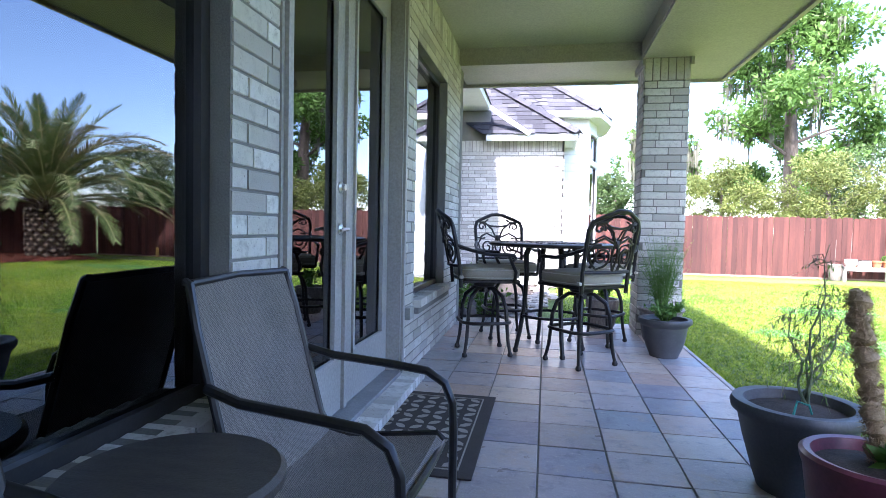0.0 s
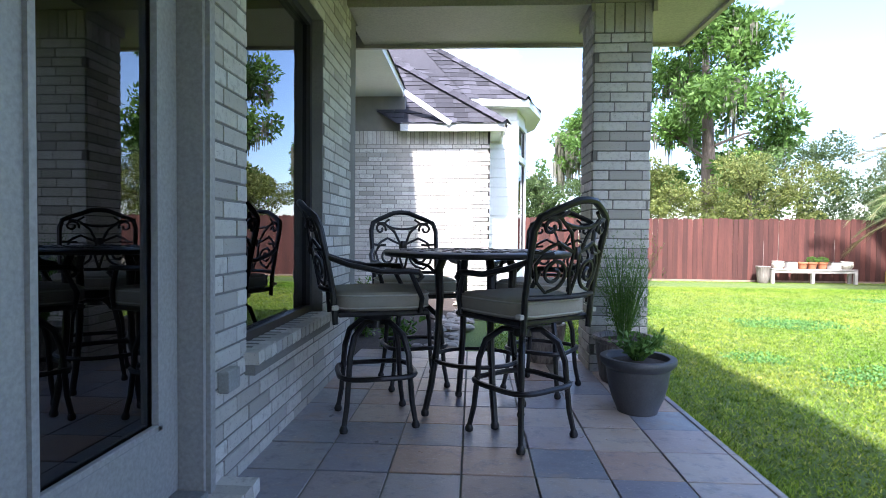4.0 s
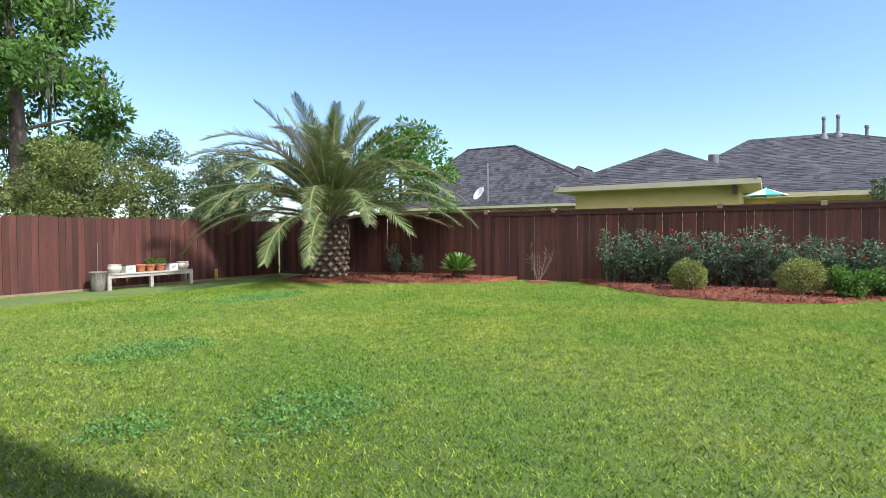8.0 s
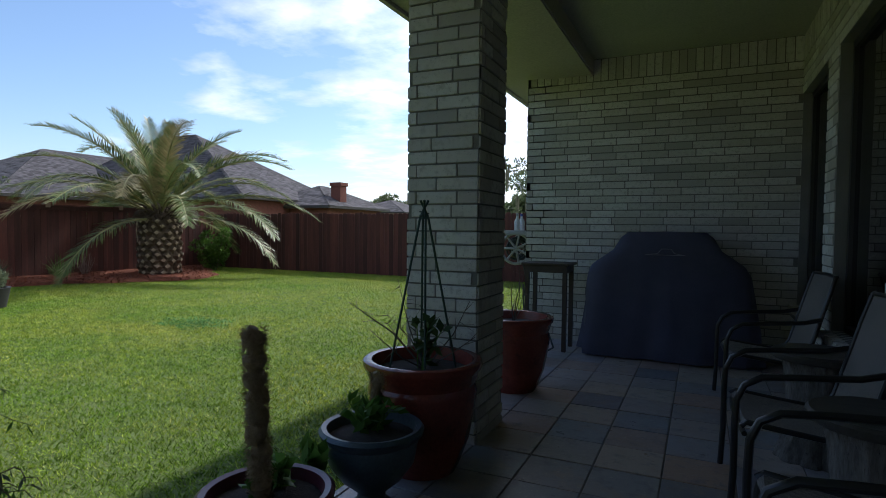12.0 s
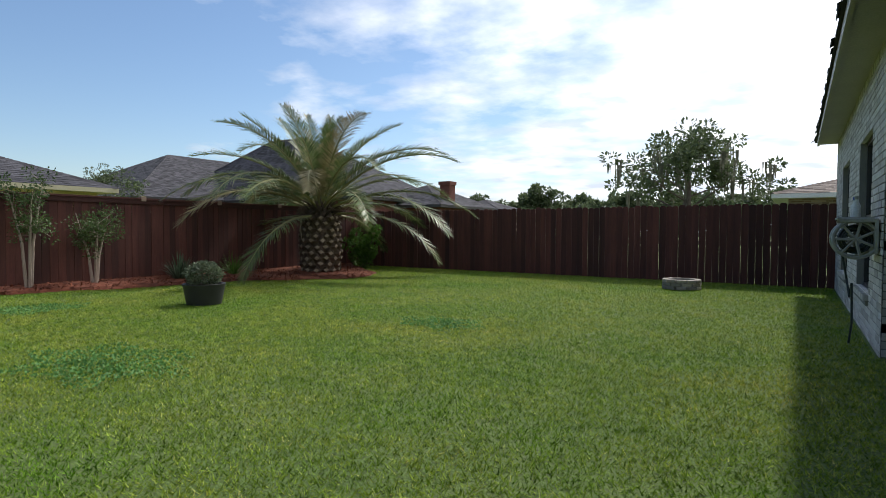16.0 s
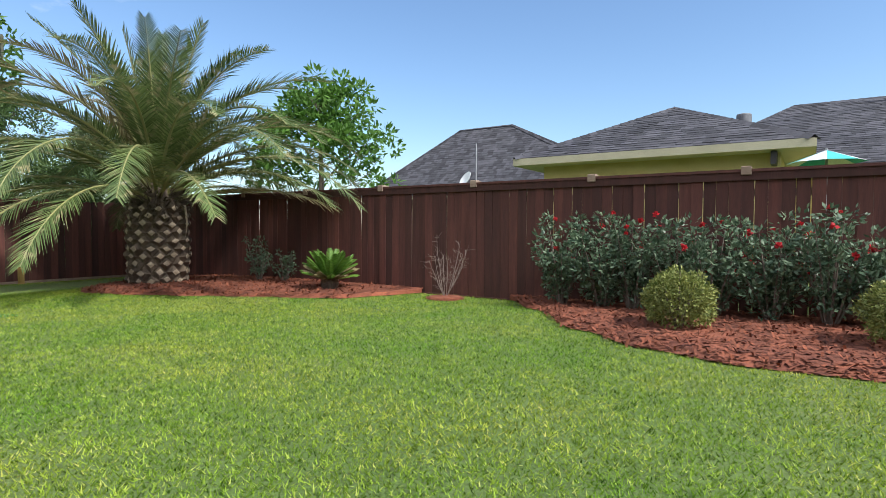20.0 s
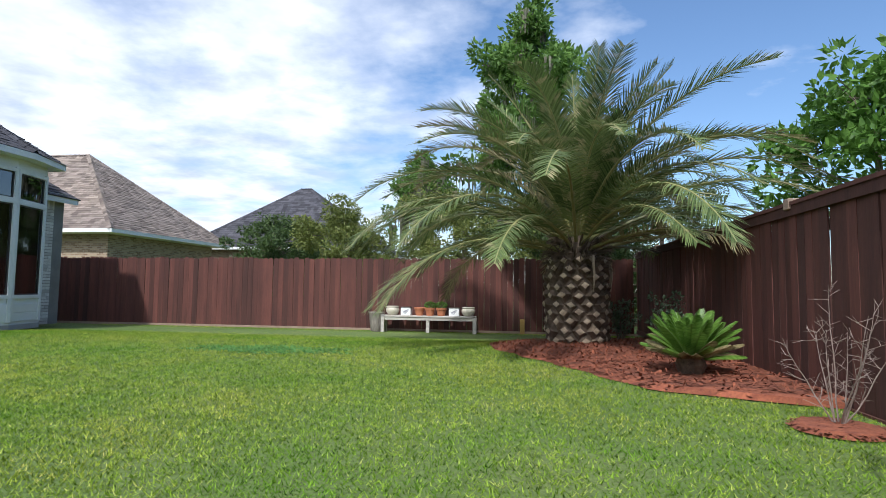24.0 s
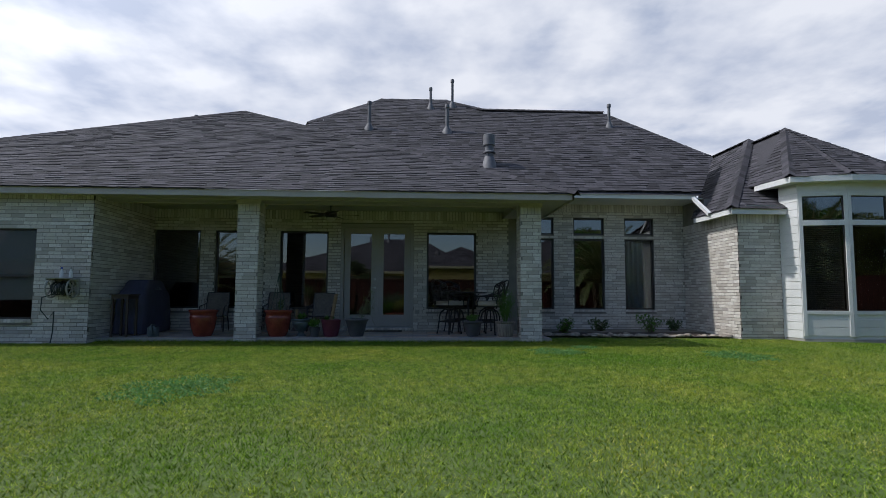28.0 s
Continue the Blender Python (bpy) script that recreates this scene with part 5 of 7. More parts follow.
def bare_bush(at, label, seed, h, n=26):
    """Stems that rise and spread from one root, with short stiff side twigs."""
    rnd = random.Random(seed)
    t = thing("bare_bush", label, "bush", at)
    for i in range(n):
        a, el = i * 2.4 + rnd.uniform(-0.4, 0.4), rnd.uniform(0.95, 1.5)
        L = h * rnd.uniform(0.6, 1.0)
        b_ = MB()
        pp, p_ = [], Vector((0.03 * math.cos(a), 0.03 * math.sin(a), 0))
        for s in range(7):
            pp.append(p_.copy())
            e = el + 0.22 * s / 6 + rnd.uniform(-0.1, 0.1)
            aa = a + rnd.uniform(-0.25, 0.25)
            p_ = p_ + Vector((math.cos(aa) * math.cos(e), math.sin(aa) * math.cos(e), math.sin(e))) * (L / 6)
        b_.tube(pp, [0.0062 - 0.0008 * s for s in range(7)], 5, False)
        for s in range(16):
            q = rnd.uniform(1.0, 6.0)
            i0 = min(int(q), 5)
            c_ = pp[i0].lerp(pp[i0 + 1], q - i0)
            d_ = ((pp[i0 + 1] - pp[i0]).normalized() * 0.6 + rand_dir(rnd)).normalized()
            l_ = h * rnd.uniform(0.04, 0.2)
            b_.tube([c_, c_ + d_ * l_], [0.0024, 0.001], 3, False)
            if l_ > h * 0.12:
                b_.tube([c_ + d_ * l_ * 0.5, c_ + d_ * l_ * 0.5 + (d_ + rand_dir(rnd)).normalized() * l_ * 0.4], [0.0024, 0.0012], 3, False)
        part("twig", b_, TWIG, t)
    return t


bare_bush((14.98, 9.2, LAWN_Z + 0.04), "leafless twiggy bush at the bed's edge", 4, 0.98, 9)
sago((14.6, 11.3, LAWN_Z + 0.06), 3)
ring, rnd = MB(), random.Random(12)
ring.lathe([(0.30, 0.0), (0.24, 0.035), (0.0, 0.05)], 20)
for _ in range(260):
    q, a = math.sqrt(rnd.random()) * 0.30, rnd.uniform(0, 6.28)
    c_, d_ = Vector((q * math.cos(a), q * math.sin(a), 0.055 - 0.12 * q)), rand_dir(rnd)
    l_, s_ = Vector((d_.x, d_.y, d_.z * 0.3)) * 0.03, Vector((-d_.y, d_.x, 0)) * 0.01
    ring.quad(c_ - l_ - s_, c_ + l_ - s_, c_ + l_ + s_, c_ - l_ + s_)
tagged(new("mulch_ring", ring.move(pose(14.98, 9.2, LAWN_Z)).mesh("mulch_ring", MULCHM)), "small ring of red mulch round a bare bush", "mulch", kind="stuff")
rr_ = random.Random(77)
for i in range(11):
    y, h = 7.35 - 0.5 * i, (1.3, 1.15, 1.4, 1.1, 1.32, 1.2, 1.42, 1.05, 1.2, 0.95, 1.0)[i]
    shrub("rose_bush", (14.98 + rr_.uniform(-0.04, 0.06), y + rr_.uniform(-0.1, 0.1), LAWN_Z + 0.05), "dense grey-green rose bush with red blooms before the fence", 30 + i, rr_.uniform(0.9, 1.02), h * 0.86, LEAF_ROSE, 0.07, 2200, "rose bush", "roses along the back fence", 17, None, False, (5, 4, 7, 5, 8, 9, 9, 6, 4, 2, 2)[i])
shrub("boxwood", (13.98, 5.64, LAWN_Z + 0.03), "small clipped round yellow-green shrub in mulch", 51, 0.70, 0.62, LEAF_VAR, 0.042, 6800, "shrub", "clipped round shrubs", 5, None, True)
shrub("boxwood", (14.02, 3.70, LAWN_Z + 0.03), "larger clipped round yellow-green shrub in mulch", 52, 0.84, 0.68, LEAF_VAR, 0.042, 7400, "shrub", "clipped round shrubs", 5, None, True)
shrub("ferny_shrub", (13.9, 2.95, LAWN_Z + 0.03), "feathery bright green low shrub", 53, 0.9, 0.5, LEAF_BRI, 0.065, 2600, "shrub", "", 12)
shrub("ferny_shrub", (14.35, 2.4, LAWN_Z + 0.03), "feathery bright green low shrub", 54, 0.75, 0.46, LEAF_BRI, 0.065, 1600, "shrub", "", 10)
shrub("small_shrub", (14.7, 16.5, LAWN_Z - 0.05), "small dark shrub behind the palm", 55, 0.7, 0.85, LEAF_ROSE, 0.07, 900, "shrub", "", 7)
shrub("small_shrub", (14.9, 13.5, LAWN_Z + 0.06), "small leafy shrub beside the palm", 56, 0.6, 0.75, LEAF_ROSE, 0.06, 800, "shrub", "", 7)
shrub("small_shrub", (15.0, 12.9, LAWN_Z + 0.06), "small leafy shrub before the fence", 57, 0.5, 0.55, LEAF_ROSE, 0.06, 500, "shrub", "", 6)
shrub("corner_shrub", (14.2, -8.4, LAWN_Z), "dense bright green shrub in the fence corner", 58, 1.35, 1.15, LEAF_BRI, 0.09, 4200, "shrub", "", 10)


def crape(at, seed, h, label):
    rnd = random.Random(seed)
    t = thing("crape_myrtle", label, "tree", at, "crape myrtles by the fence")
    w_, lv = MB(), MB()
    for i in range(3):
        a = i * 2.1 + seed
        e_ = Vector((0.32 * math.cos(a), 0.32 * math.sin(a), h * rnd.uniform(0.8, 1.0)))
        w_.tube([Vector((0.04 * math.cos(a), 0.04 * math.sin(a), 0)), Vector((0.10 * math.cos(a), 0.10 * math.sin(a), h * 0.4)), e_], [0.032, 0.024, 0.005], 7)
        for j in range(9):
            s_ = Vector((0.10 * math.cos(a), 0.10 * math.sin(a), h * 0.4)).lerp(e_, rnd.uniform(0.05, 1.0))
            q = s_ + rand_dir(rnd, 0.6) * rnd.uniform(0.15, 0.38)
            w_.tube([s_, q], [0.008, 0.002], 4, False)
            clump(lv, q, 0.15, 46, 0.06, rnd, 0.3)
            clump(lv, s_.lerp(q, 0.5), 0.12, 22, 0.055, rnd, 0.3)
    part("trunk", w_, BARK_L, t, "pale smooth stems", True)
    part("crown", lv, LEAF_DARK, t)


crape((15.05, -0.12, LAWN_Z), 3, 2.2, "young crape myrtle with pale stems beside the fence")
crape((15.0, -1.22, LAWN_Z), 5, 1.5, "smaller young crape myrtle beside the fence")


def tuft(at, label, seed, h, n, mat, w=0.008, spread=0.9, name="grass_tuft"):
    rnd = random.Random(seed)
    t = thing(name, label, "plant", at)
    b_ = MB()
    for _ in range(n):
        a, el = rnd.uniform(0, 6.28), rnd.uniform(0.5, 1.5)
        L = h * rnd.uniform(0.6, 1.1)
        d_ = Vector((math.cos(a) * math.cos(el) * spread, math.sin(a) * math.cos(el) * spread, math.sin(el)))
        s_ = Vector((-math.sin(a), math.cos(a), 0)) * w
        p0 = Vector((math.cos(a), math.sin(a), 0)) * rnd.uniform(0, 0.08)
        p1 = p0 + d_ * L * 0.6
        p2 = p0 + d_ * L - Vector((0, 0, 0.18 * L * (1.6 - el)))
        b_.quad(p0 - s_, p0 + s_, p1 + s_ * 0.8, p1 - s_ * 0.8).quad(p1 - s_ * 0.8, p1 + s_ * 0.8, p2 + s_ * 0.1, p2 - s_ * 0.1)
    part("blades", b_, mat, t)
    return t


tuft((14.6, -2.75, LAWN_Z + 0.04), "spiky dark green grass clump in mulch", 61, 0.65, 150, LEAF_ROSE, 0.011)
tuft((14.7, -4.2, LAWN_Z + 0.04), "fine green grass clump in mulch", 62, 0.6, 130, LEAF_BRI, 0.006)
bare_bush((14.9, -4.9, LAWN_Z + 0.04), "thin twiggy bush by the fence", 6, 0.6, 14)

# ---- beyond the fences ----
broad_tree((13.4, 32.0, LAWN_Z), "tall leafy tree hung with Spanish moss behind the fence", 71, 18.0, 4.1, LEAF_OAK, 0.42, 380, 85, 0.30, 0.6, 0.2)
broad_tree((7.6, 34.5, LAWN_Z), "mossy tree behind the neighbours' fence", 72, 10.0, 2.2, LEAF_OAK, 0.25, 120, 75, 0.22, 0.6, 0.55)
for i, (x, y, h, w, lf, lb) in enumerate(((7.2, 22.0, 3.95, 2.0, LEAF_YEL, "olive leafy hedge tree behind the fence"), (13.4, 24.0, 5.3, 2.4, LEAF_DARK, "rounded dark green tree behind the fence"), (17.2, 23.5, 5.2, 2.2, LEAF_FAR, "grey-green airy tree behind the fence"), (3.8, 24.5, 4.0, 1.7, LEAF_DARK, "rounded tree over the fence"), (10.8, 22.5, 4.4, 2.2, LEAF_YEL, "olive shrub tree behind the fence"), (15.0, 21.2, 3.4, 1.5, LEAF_DARK, "low leafy tree behind the fence"))):
    broad_tree((x, y, LAWN_Z), lb, 80 + i, h, w, lf, 0.13, 210, 130, 0.105, 0, 0.08)
broad_tree((19.6, 16.6, LAWN_Z), "bright green ash tree behind the corner", 91, 6.3, 2.1, LEAF_BRI, 0.12, 85, 60, 0.20, 0, 0.45)
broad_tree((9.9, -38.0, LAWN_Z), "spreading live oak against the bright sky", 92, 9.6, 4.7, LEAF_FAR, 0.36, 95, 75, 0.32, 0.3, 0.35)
for i in range(15):
    rr = random.Random(200 + i)
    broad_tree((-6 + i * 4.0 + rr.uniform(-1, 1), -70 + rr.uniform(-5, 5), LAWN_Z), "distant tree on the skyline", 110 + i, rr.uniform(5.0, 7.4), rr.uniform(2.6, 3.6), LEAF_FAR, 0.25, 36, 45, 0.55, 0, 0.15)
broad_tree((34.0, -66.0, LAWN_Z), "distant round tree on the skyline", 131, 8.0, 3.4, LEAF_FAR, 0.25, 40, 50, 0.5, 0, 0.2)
for i, (x, y, h, w) in enumerate(((19.2, 1.0, 3.6, 1.0), (23.5, -12.5, 4.4, 1.6), (18.6, -9.0, 3.2, 1.0), (32, -10, 4.8, 1.9))):
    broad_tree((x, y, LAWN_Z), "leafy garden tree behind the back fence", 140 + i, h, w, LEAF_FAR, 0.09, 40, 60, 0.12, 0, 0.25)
for i, (x, y) in enumerate(((1.9, 29.5), (3.6, 31.0))):
    broad_tree((x, y, LAWN_Z), "dense hedge tree beside the neighbour's house", 150 + i, 4.6, 1.9, LEAF_DARK, 0.12, 70, 65, 0.17, 0, 0.12)

STUCCO_Y = surface("yellow_stucco", (0.52, 0.42, 0.17), (0.58, 0.48, 0.21), 0.9, 2, 90, 0.2)


def far_brick(name, one, two, joint):
    """Brickwork for walls far off, laid along both walls by x + y."""
    m = Nodes(name)
    geo = m.add("ShaderNodeNewGeometry")
    sp, cb, sm, bt = m.add("ShaderNodeSeparateXYZ"), m.add("ShaderNodeCombineXYZ"), m.add("ShaderNodeMath"), m.add("ShaderNodeTexBrick")
    m.to(geo.outputs["Position"], sp.inputs[0]).to(sp.outputs[0], sm.inputs[0]).to(sp.outputs[1], sm.inputs[1]).to(sm.outputs[0], cb.inputs[0]).to(sp.outputs[2], cb.inputs[1]).to(cb.outputs[0], bt.inputs["Vector"])
    for key, val in (("Color1", (*one, 1)), ("Color2", (*two, 1)), ("Mortar", (*joint, 1)), ("Scale", 1.0), ("Mortar Size", 0.008), ("Brick Width", 0.21), ("Row Height", 0.076)):
        bt.inputs[key].default_value = val
    m.to(bt.outputs["Color"], m.p.inputs["Base Color"])
    m.p.inputs["Roughness"].default_value = 0.9
    return m.mat


BRICK_T = far_brick("tan_far_brick", (0.16, 0.10, 0.06), (0.36, 0.27, 0.18), (0.32, 0.28, 0.22))
BRICK_R = surface("red_far_brick", (0.12, 0.042, 0.03), (0.18, 0.066, 0.046), 0.9, 7, 40, 0.4)
TRIMY = surface("cream_trim", (0.42, 0.38, 0.25), (0.48, 0.44, 0.30), 0.6, 2, 60, 0.1)


def hip_house(name, label, x0, x1, y0, y1, eave, rz, wallmat, roofmat, trim, over=0.5, row=0.16, ridge=None, seed=1):
    """A house with walls, fascia, soffit and a hip roof; ridge: end points ((x, y), (x, y))."""
    t = thing(name, label, "house")
    part("wall", MB().box(x0, x1, y0, y1, LAWN_Z, eave), wallmat, t)
    X0, X1, Y0, Y1 = x0 - over, x1 + over, y0 - over, y1 + over
    part("soffit", MB().box(X0, X1, Y0, Y1, eave - 0.02, eave + 0.02), trim, t)
    for x_a, x_b, y_a, y_b in ((X0 - 0.03, X0, Y0, Y1), (X1, X1 + 0.03, Y0, Y1), (X0, X1, Y0 - 0.03, Y0), (X0, X1, Y1, Y1 + 0.03)):
        part("fascia", MB().box(x_a, x_b, y_a, y_b, eave - 0.02, eave + 0.14), trim, t)
    if ridge is None:
        half = min(X1 - X0, Y1 - Y0) / 2
        cx, cy = (X0 + X1) / 2, (Y0 + Y1) / 2
        ridge = ((cx, Y0 + half), (cx, Y1 - half)) if Y1 - Y0 >= X1 - X0 else ((X0 + half, cy), (X1 - half, cy))
    a, c = (*ridge[0], rz), (*ridge[1], rz)
    e = eave + 0.14
    r = new("roof")
    r.parent = t
    if abs(ridge[0][0] - ridge[1][0]) < abs(ridge[0][1] - ridge[1][1]) + 1e-6:
        pl = [[(X0, Y0, e), (X0, Y1, e), c, a], [(X1, Y0, e), (X1, Y1, e), c, a], [(X0, Y0, e), (X1, Y0, e), a], [(X0, Y1, e), (X1, Y1, e), c]]
    else:
        pl = [[(X0, Y0, e), (X1, Y0, e), c, a], [(X0, Y1, e), (X1, Y1, e), c, a], [(X0, Y0, e), (X0, Y1, e), a], [(X1, Y0, e), (X1, Y1, e), c]]
    shingles(r, [[p for i, p in enumerate(q) if i == 0 or p != q[i - 1]] for q in pl], roofmat, seed, 0.35, row)
    caps = [((X0, Y0, e + 0.03), a), ((X1, Y0, e + 0.03), a if pl[1][3] == a and abs(ridge[0][0] - ridge[1][0]) < 1e-6 else c), ((X0, Y1, e + 0.03), c if abs(ridge[0][0] - ridge[1][0]) < 1e-6 else a), ((X1, Y1, e + 0.03), c)]
    if a != c:
        caps.append((a, c))
    ridge_caps(r, caps, roofmat)
    return t


hb = hip_house("house", "yellow stucco house wing with a dark hip roof", 20.55, 27.5, 5.0, 9.95, 2.54, 4.12, STUCCO_Y, SHINGLE_B, TRIMY, 0.55, 0.16, ((23.0, 7.45), (24.6, 7.45)), 41)
part("eave_bracket", MB().box(20.15, 20.55, 5.05, 5.15, 2.26, 2.51), BRONZE, hb)
hb2 = hip_house("house", "long yellow stucco house under a dark hip roof", 24.9, 36.5, -6.0, 8.2, 2.36, 5.3, STUCCO_Y, SHINGLE_B, TRIMY, 0.5, 0.18, ((30.5, 1.7), (30.5, 5.0)), 42)
# no opening is cut: a darker sheet on the wall imitates the porch's shade
part("porch_arch", MB().box(24.86, 24.9, -1.5, 4.0, 1.0, 2.2), INTERIOR, hb2, "dark flat panel standing in for a shaded porch opening")
for x, y, z, h in ((30.0, 2.25, 5.1, 0.8), (30.1, 1.75, 5.15, 0.8), (30.0, 0.8, 4.75, 0.65)):
    vent_pipe(x, y, z, h, 0.06)
vent_pipe(23.4, 5.9, 3.3, 0.5, 0.13, True)
hip_house("house", "grey-roofed house beyond the yellow one", 36, 50, 11.5, 29, 2.9, 7.72, BRICK_T, SHINGLE_B, TRIMY, 0.5, 0.22, ((40.0, 20.4), (40.0, 24.3)), 43)
hip_house("house", "small gabled part of the grey-roofed house", 36.5, 44, 13.0, 17.5, 3.0, 5.7, BRICK_T, SHINGLE_B, TRIMY, 0.4, 0.22, None, 44)
dish = thing("satellite_dish", "white satellite dish on a mast", "antenna", (35.4, 20.4, 3.3))
part("mast", MB().tube([(0, 0, 0), (0, 0, 2.6)], 0.03, 6), STEEL, dish)
part("dish", MB().lathe([(0.02, 0), (0.3, 0.05), (0.5, 0.16), (0.49, 0.17), (0.02, 0.02)], 20).move(pose(-0.35, 0.4, 0.5, 0, -60, -30)), WHITE, dish, smooth=True)
hip_house("house", "brick house under a tall plum-grey hip roof", 25.5, 46, -30, -21, 2.9, 7.95, BRICK_R, SHINGLE, BRONZE, 0.5, 0.22, ((34.6, -25.5), (38.5, -25.5)), 45)
hip_house("house", "long lower wing of the plum-roofed brick house", 38, 52, -31, -14.5, 2.9, 6.75, BRICK_R, SHINGLE, BRONZE, 0.5, 0.22, ((44.5, -26.0), (44.5, -20.6)), 51)
hc = hip_house("house", "lower wing of the brick house with a chimney", 22.4, 28, -31.5, -25.0, 2.5, 4.15, BRICK_R, SHINGLE, BRONZE, 0.5, 0.22, None, 46)
part("chimney", MB().box(22.55, 23.3, -27.3, -26.6, 0, 4.1).box(22.48, 23.37, -27.37, -26.53, 4.02, 4.25), BRICK_R, hc, "red brick chimney")
hip_house("house", "distant house with a dark hip roof", 29.8, 37, -56, -48, 2.9, 4.5, BRICK_T, SHINGLE, BRONZE, 0.5, 0.3, None, 47)
hip_house("house", "neighbouring house with tan shingles and tan brick", -22, -4.7, 26.0, 33.8, 3.0, 7.45, BRICK_T, SHINGLE_T, WHITE, 0.7, 0.16, ((-15.5, 29.9), (-9.3, 29.9)), 48)
hip_house("house", "slate-roofed house behind the hedge", -9, 2.3, 38.5, 49, 3.2, 8.1, BRICK_T, SHINGLE_B, WHITE, 0.5, 0.25, None, 49)
hip_house("house", "low house past the far corner of the yard", -8, 3.6, -32, -20, 2.3, 4.2, BRICK_T, SHINGLE_T, WHITE, 0.5, 0.25, None, 50)

# ---- patio furniture ----
CAST = surface("dark_bronze_cast_metal", (0.022, 0.020, 0.020), (0.045, 0.040, 0.038), 0.38, 9, 110, 0.25, metal=0.55)
CUSH = surface("tan_cushion_fabric", (0.30, 0.265, 0.205), (0.36, 0.32, 0.25), 0.95, 5, 190, 0.25)
PIPING = surface("pale_cushion_piping", (0.46, 0.42, 0.34), (0.52, 0.48, 0.40), 0.9, 6, 120, 0.1)
TUBE = surface("black_brown_tube", (0.018, 0.016, 0.016), (0.03, 0.027, 0.027), 0.32, 6, 90, 0.05, metal=0.2)


def sling_mat():
    m = Nodes("woven_sling_mesh")
    v = m.coords((260, 260, 260))
    ck = m.n.new("ShaderNodeTexChecker")
    ck.inputs["Scale"].default_value = 1.0
    m.to(v, ck.inputs["Vector"])
    ck.inputs["Color1"].default_value = (0.27, 0.235, 0.205, 1)
    ck.inputs["Color2"].default_value = (0.10, 0.085, 0.075, 1)
    col = m.mix(1.0, ck.outputs["Color"], m.ramp(m.noise(m.coords(), 5, 4), (0.3, (0.85, 0.85, 0.85)), (0.7, (1.15, 1.12, 1.1))), "MULTIPLY")
    m.to(col, m.p.inputs["Base Color"])
    m.p.inputs["Roughness"].default_value = 0.8
    m.bump(ck.outputs["Fac"], 0.4, 0.003)
    return m.mat


SLING = sling_mat()


def arc(c, r, a0, a1, n, plane="xz"):
    out = []
    for i in range(n + 1):
        a = radians(a0 + (a1 - a0) * i / n)
        out.append((c[0] + r * math.cos(a), c[1] + r * math.sin(a)))
    return out


def scroll(c, r0, r1, a0, a1, n=18):
    """Spiral points in a plane."""
    return [(c[0] + (r0 + (r1 - r0) * i / n) * math.cos(radians(a0 + (a1 - a0) * i / n)), c[1] + (r0 + (r1 - r0) * i / n) * math.sin(radians(a0 + (a1 - a0) * i / n))) for i in range(n + 1)]


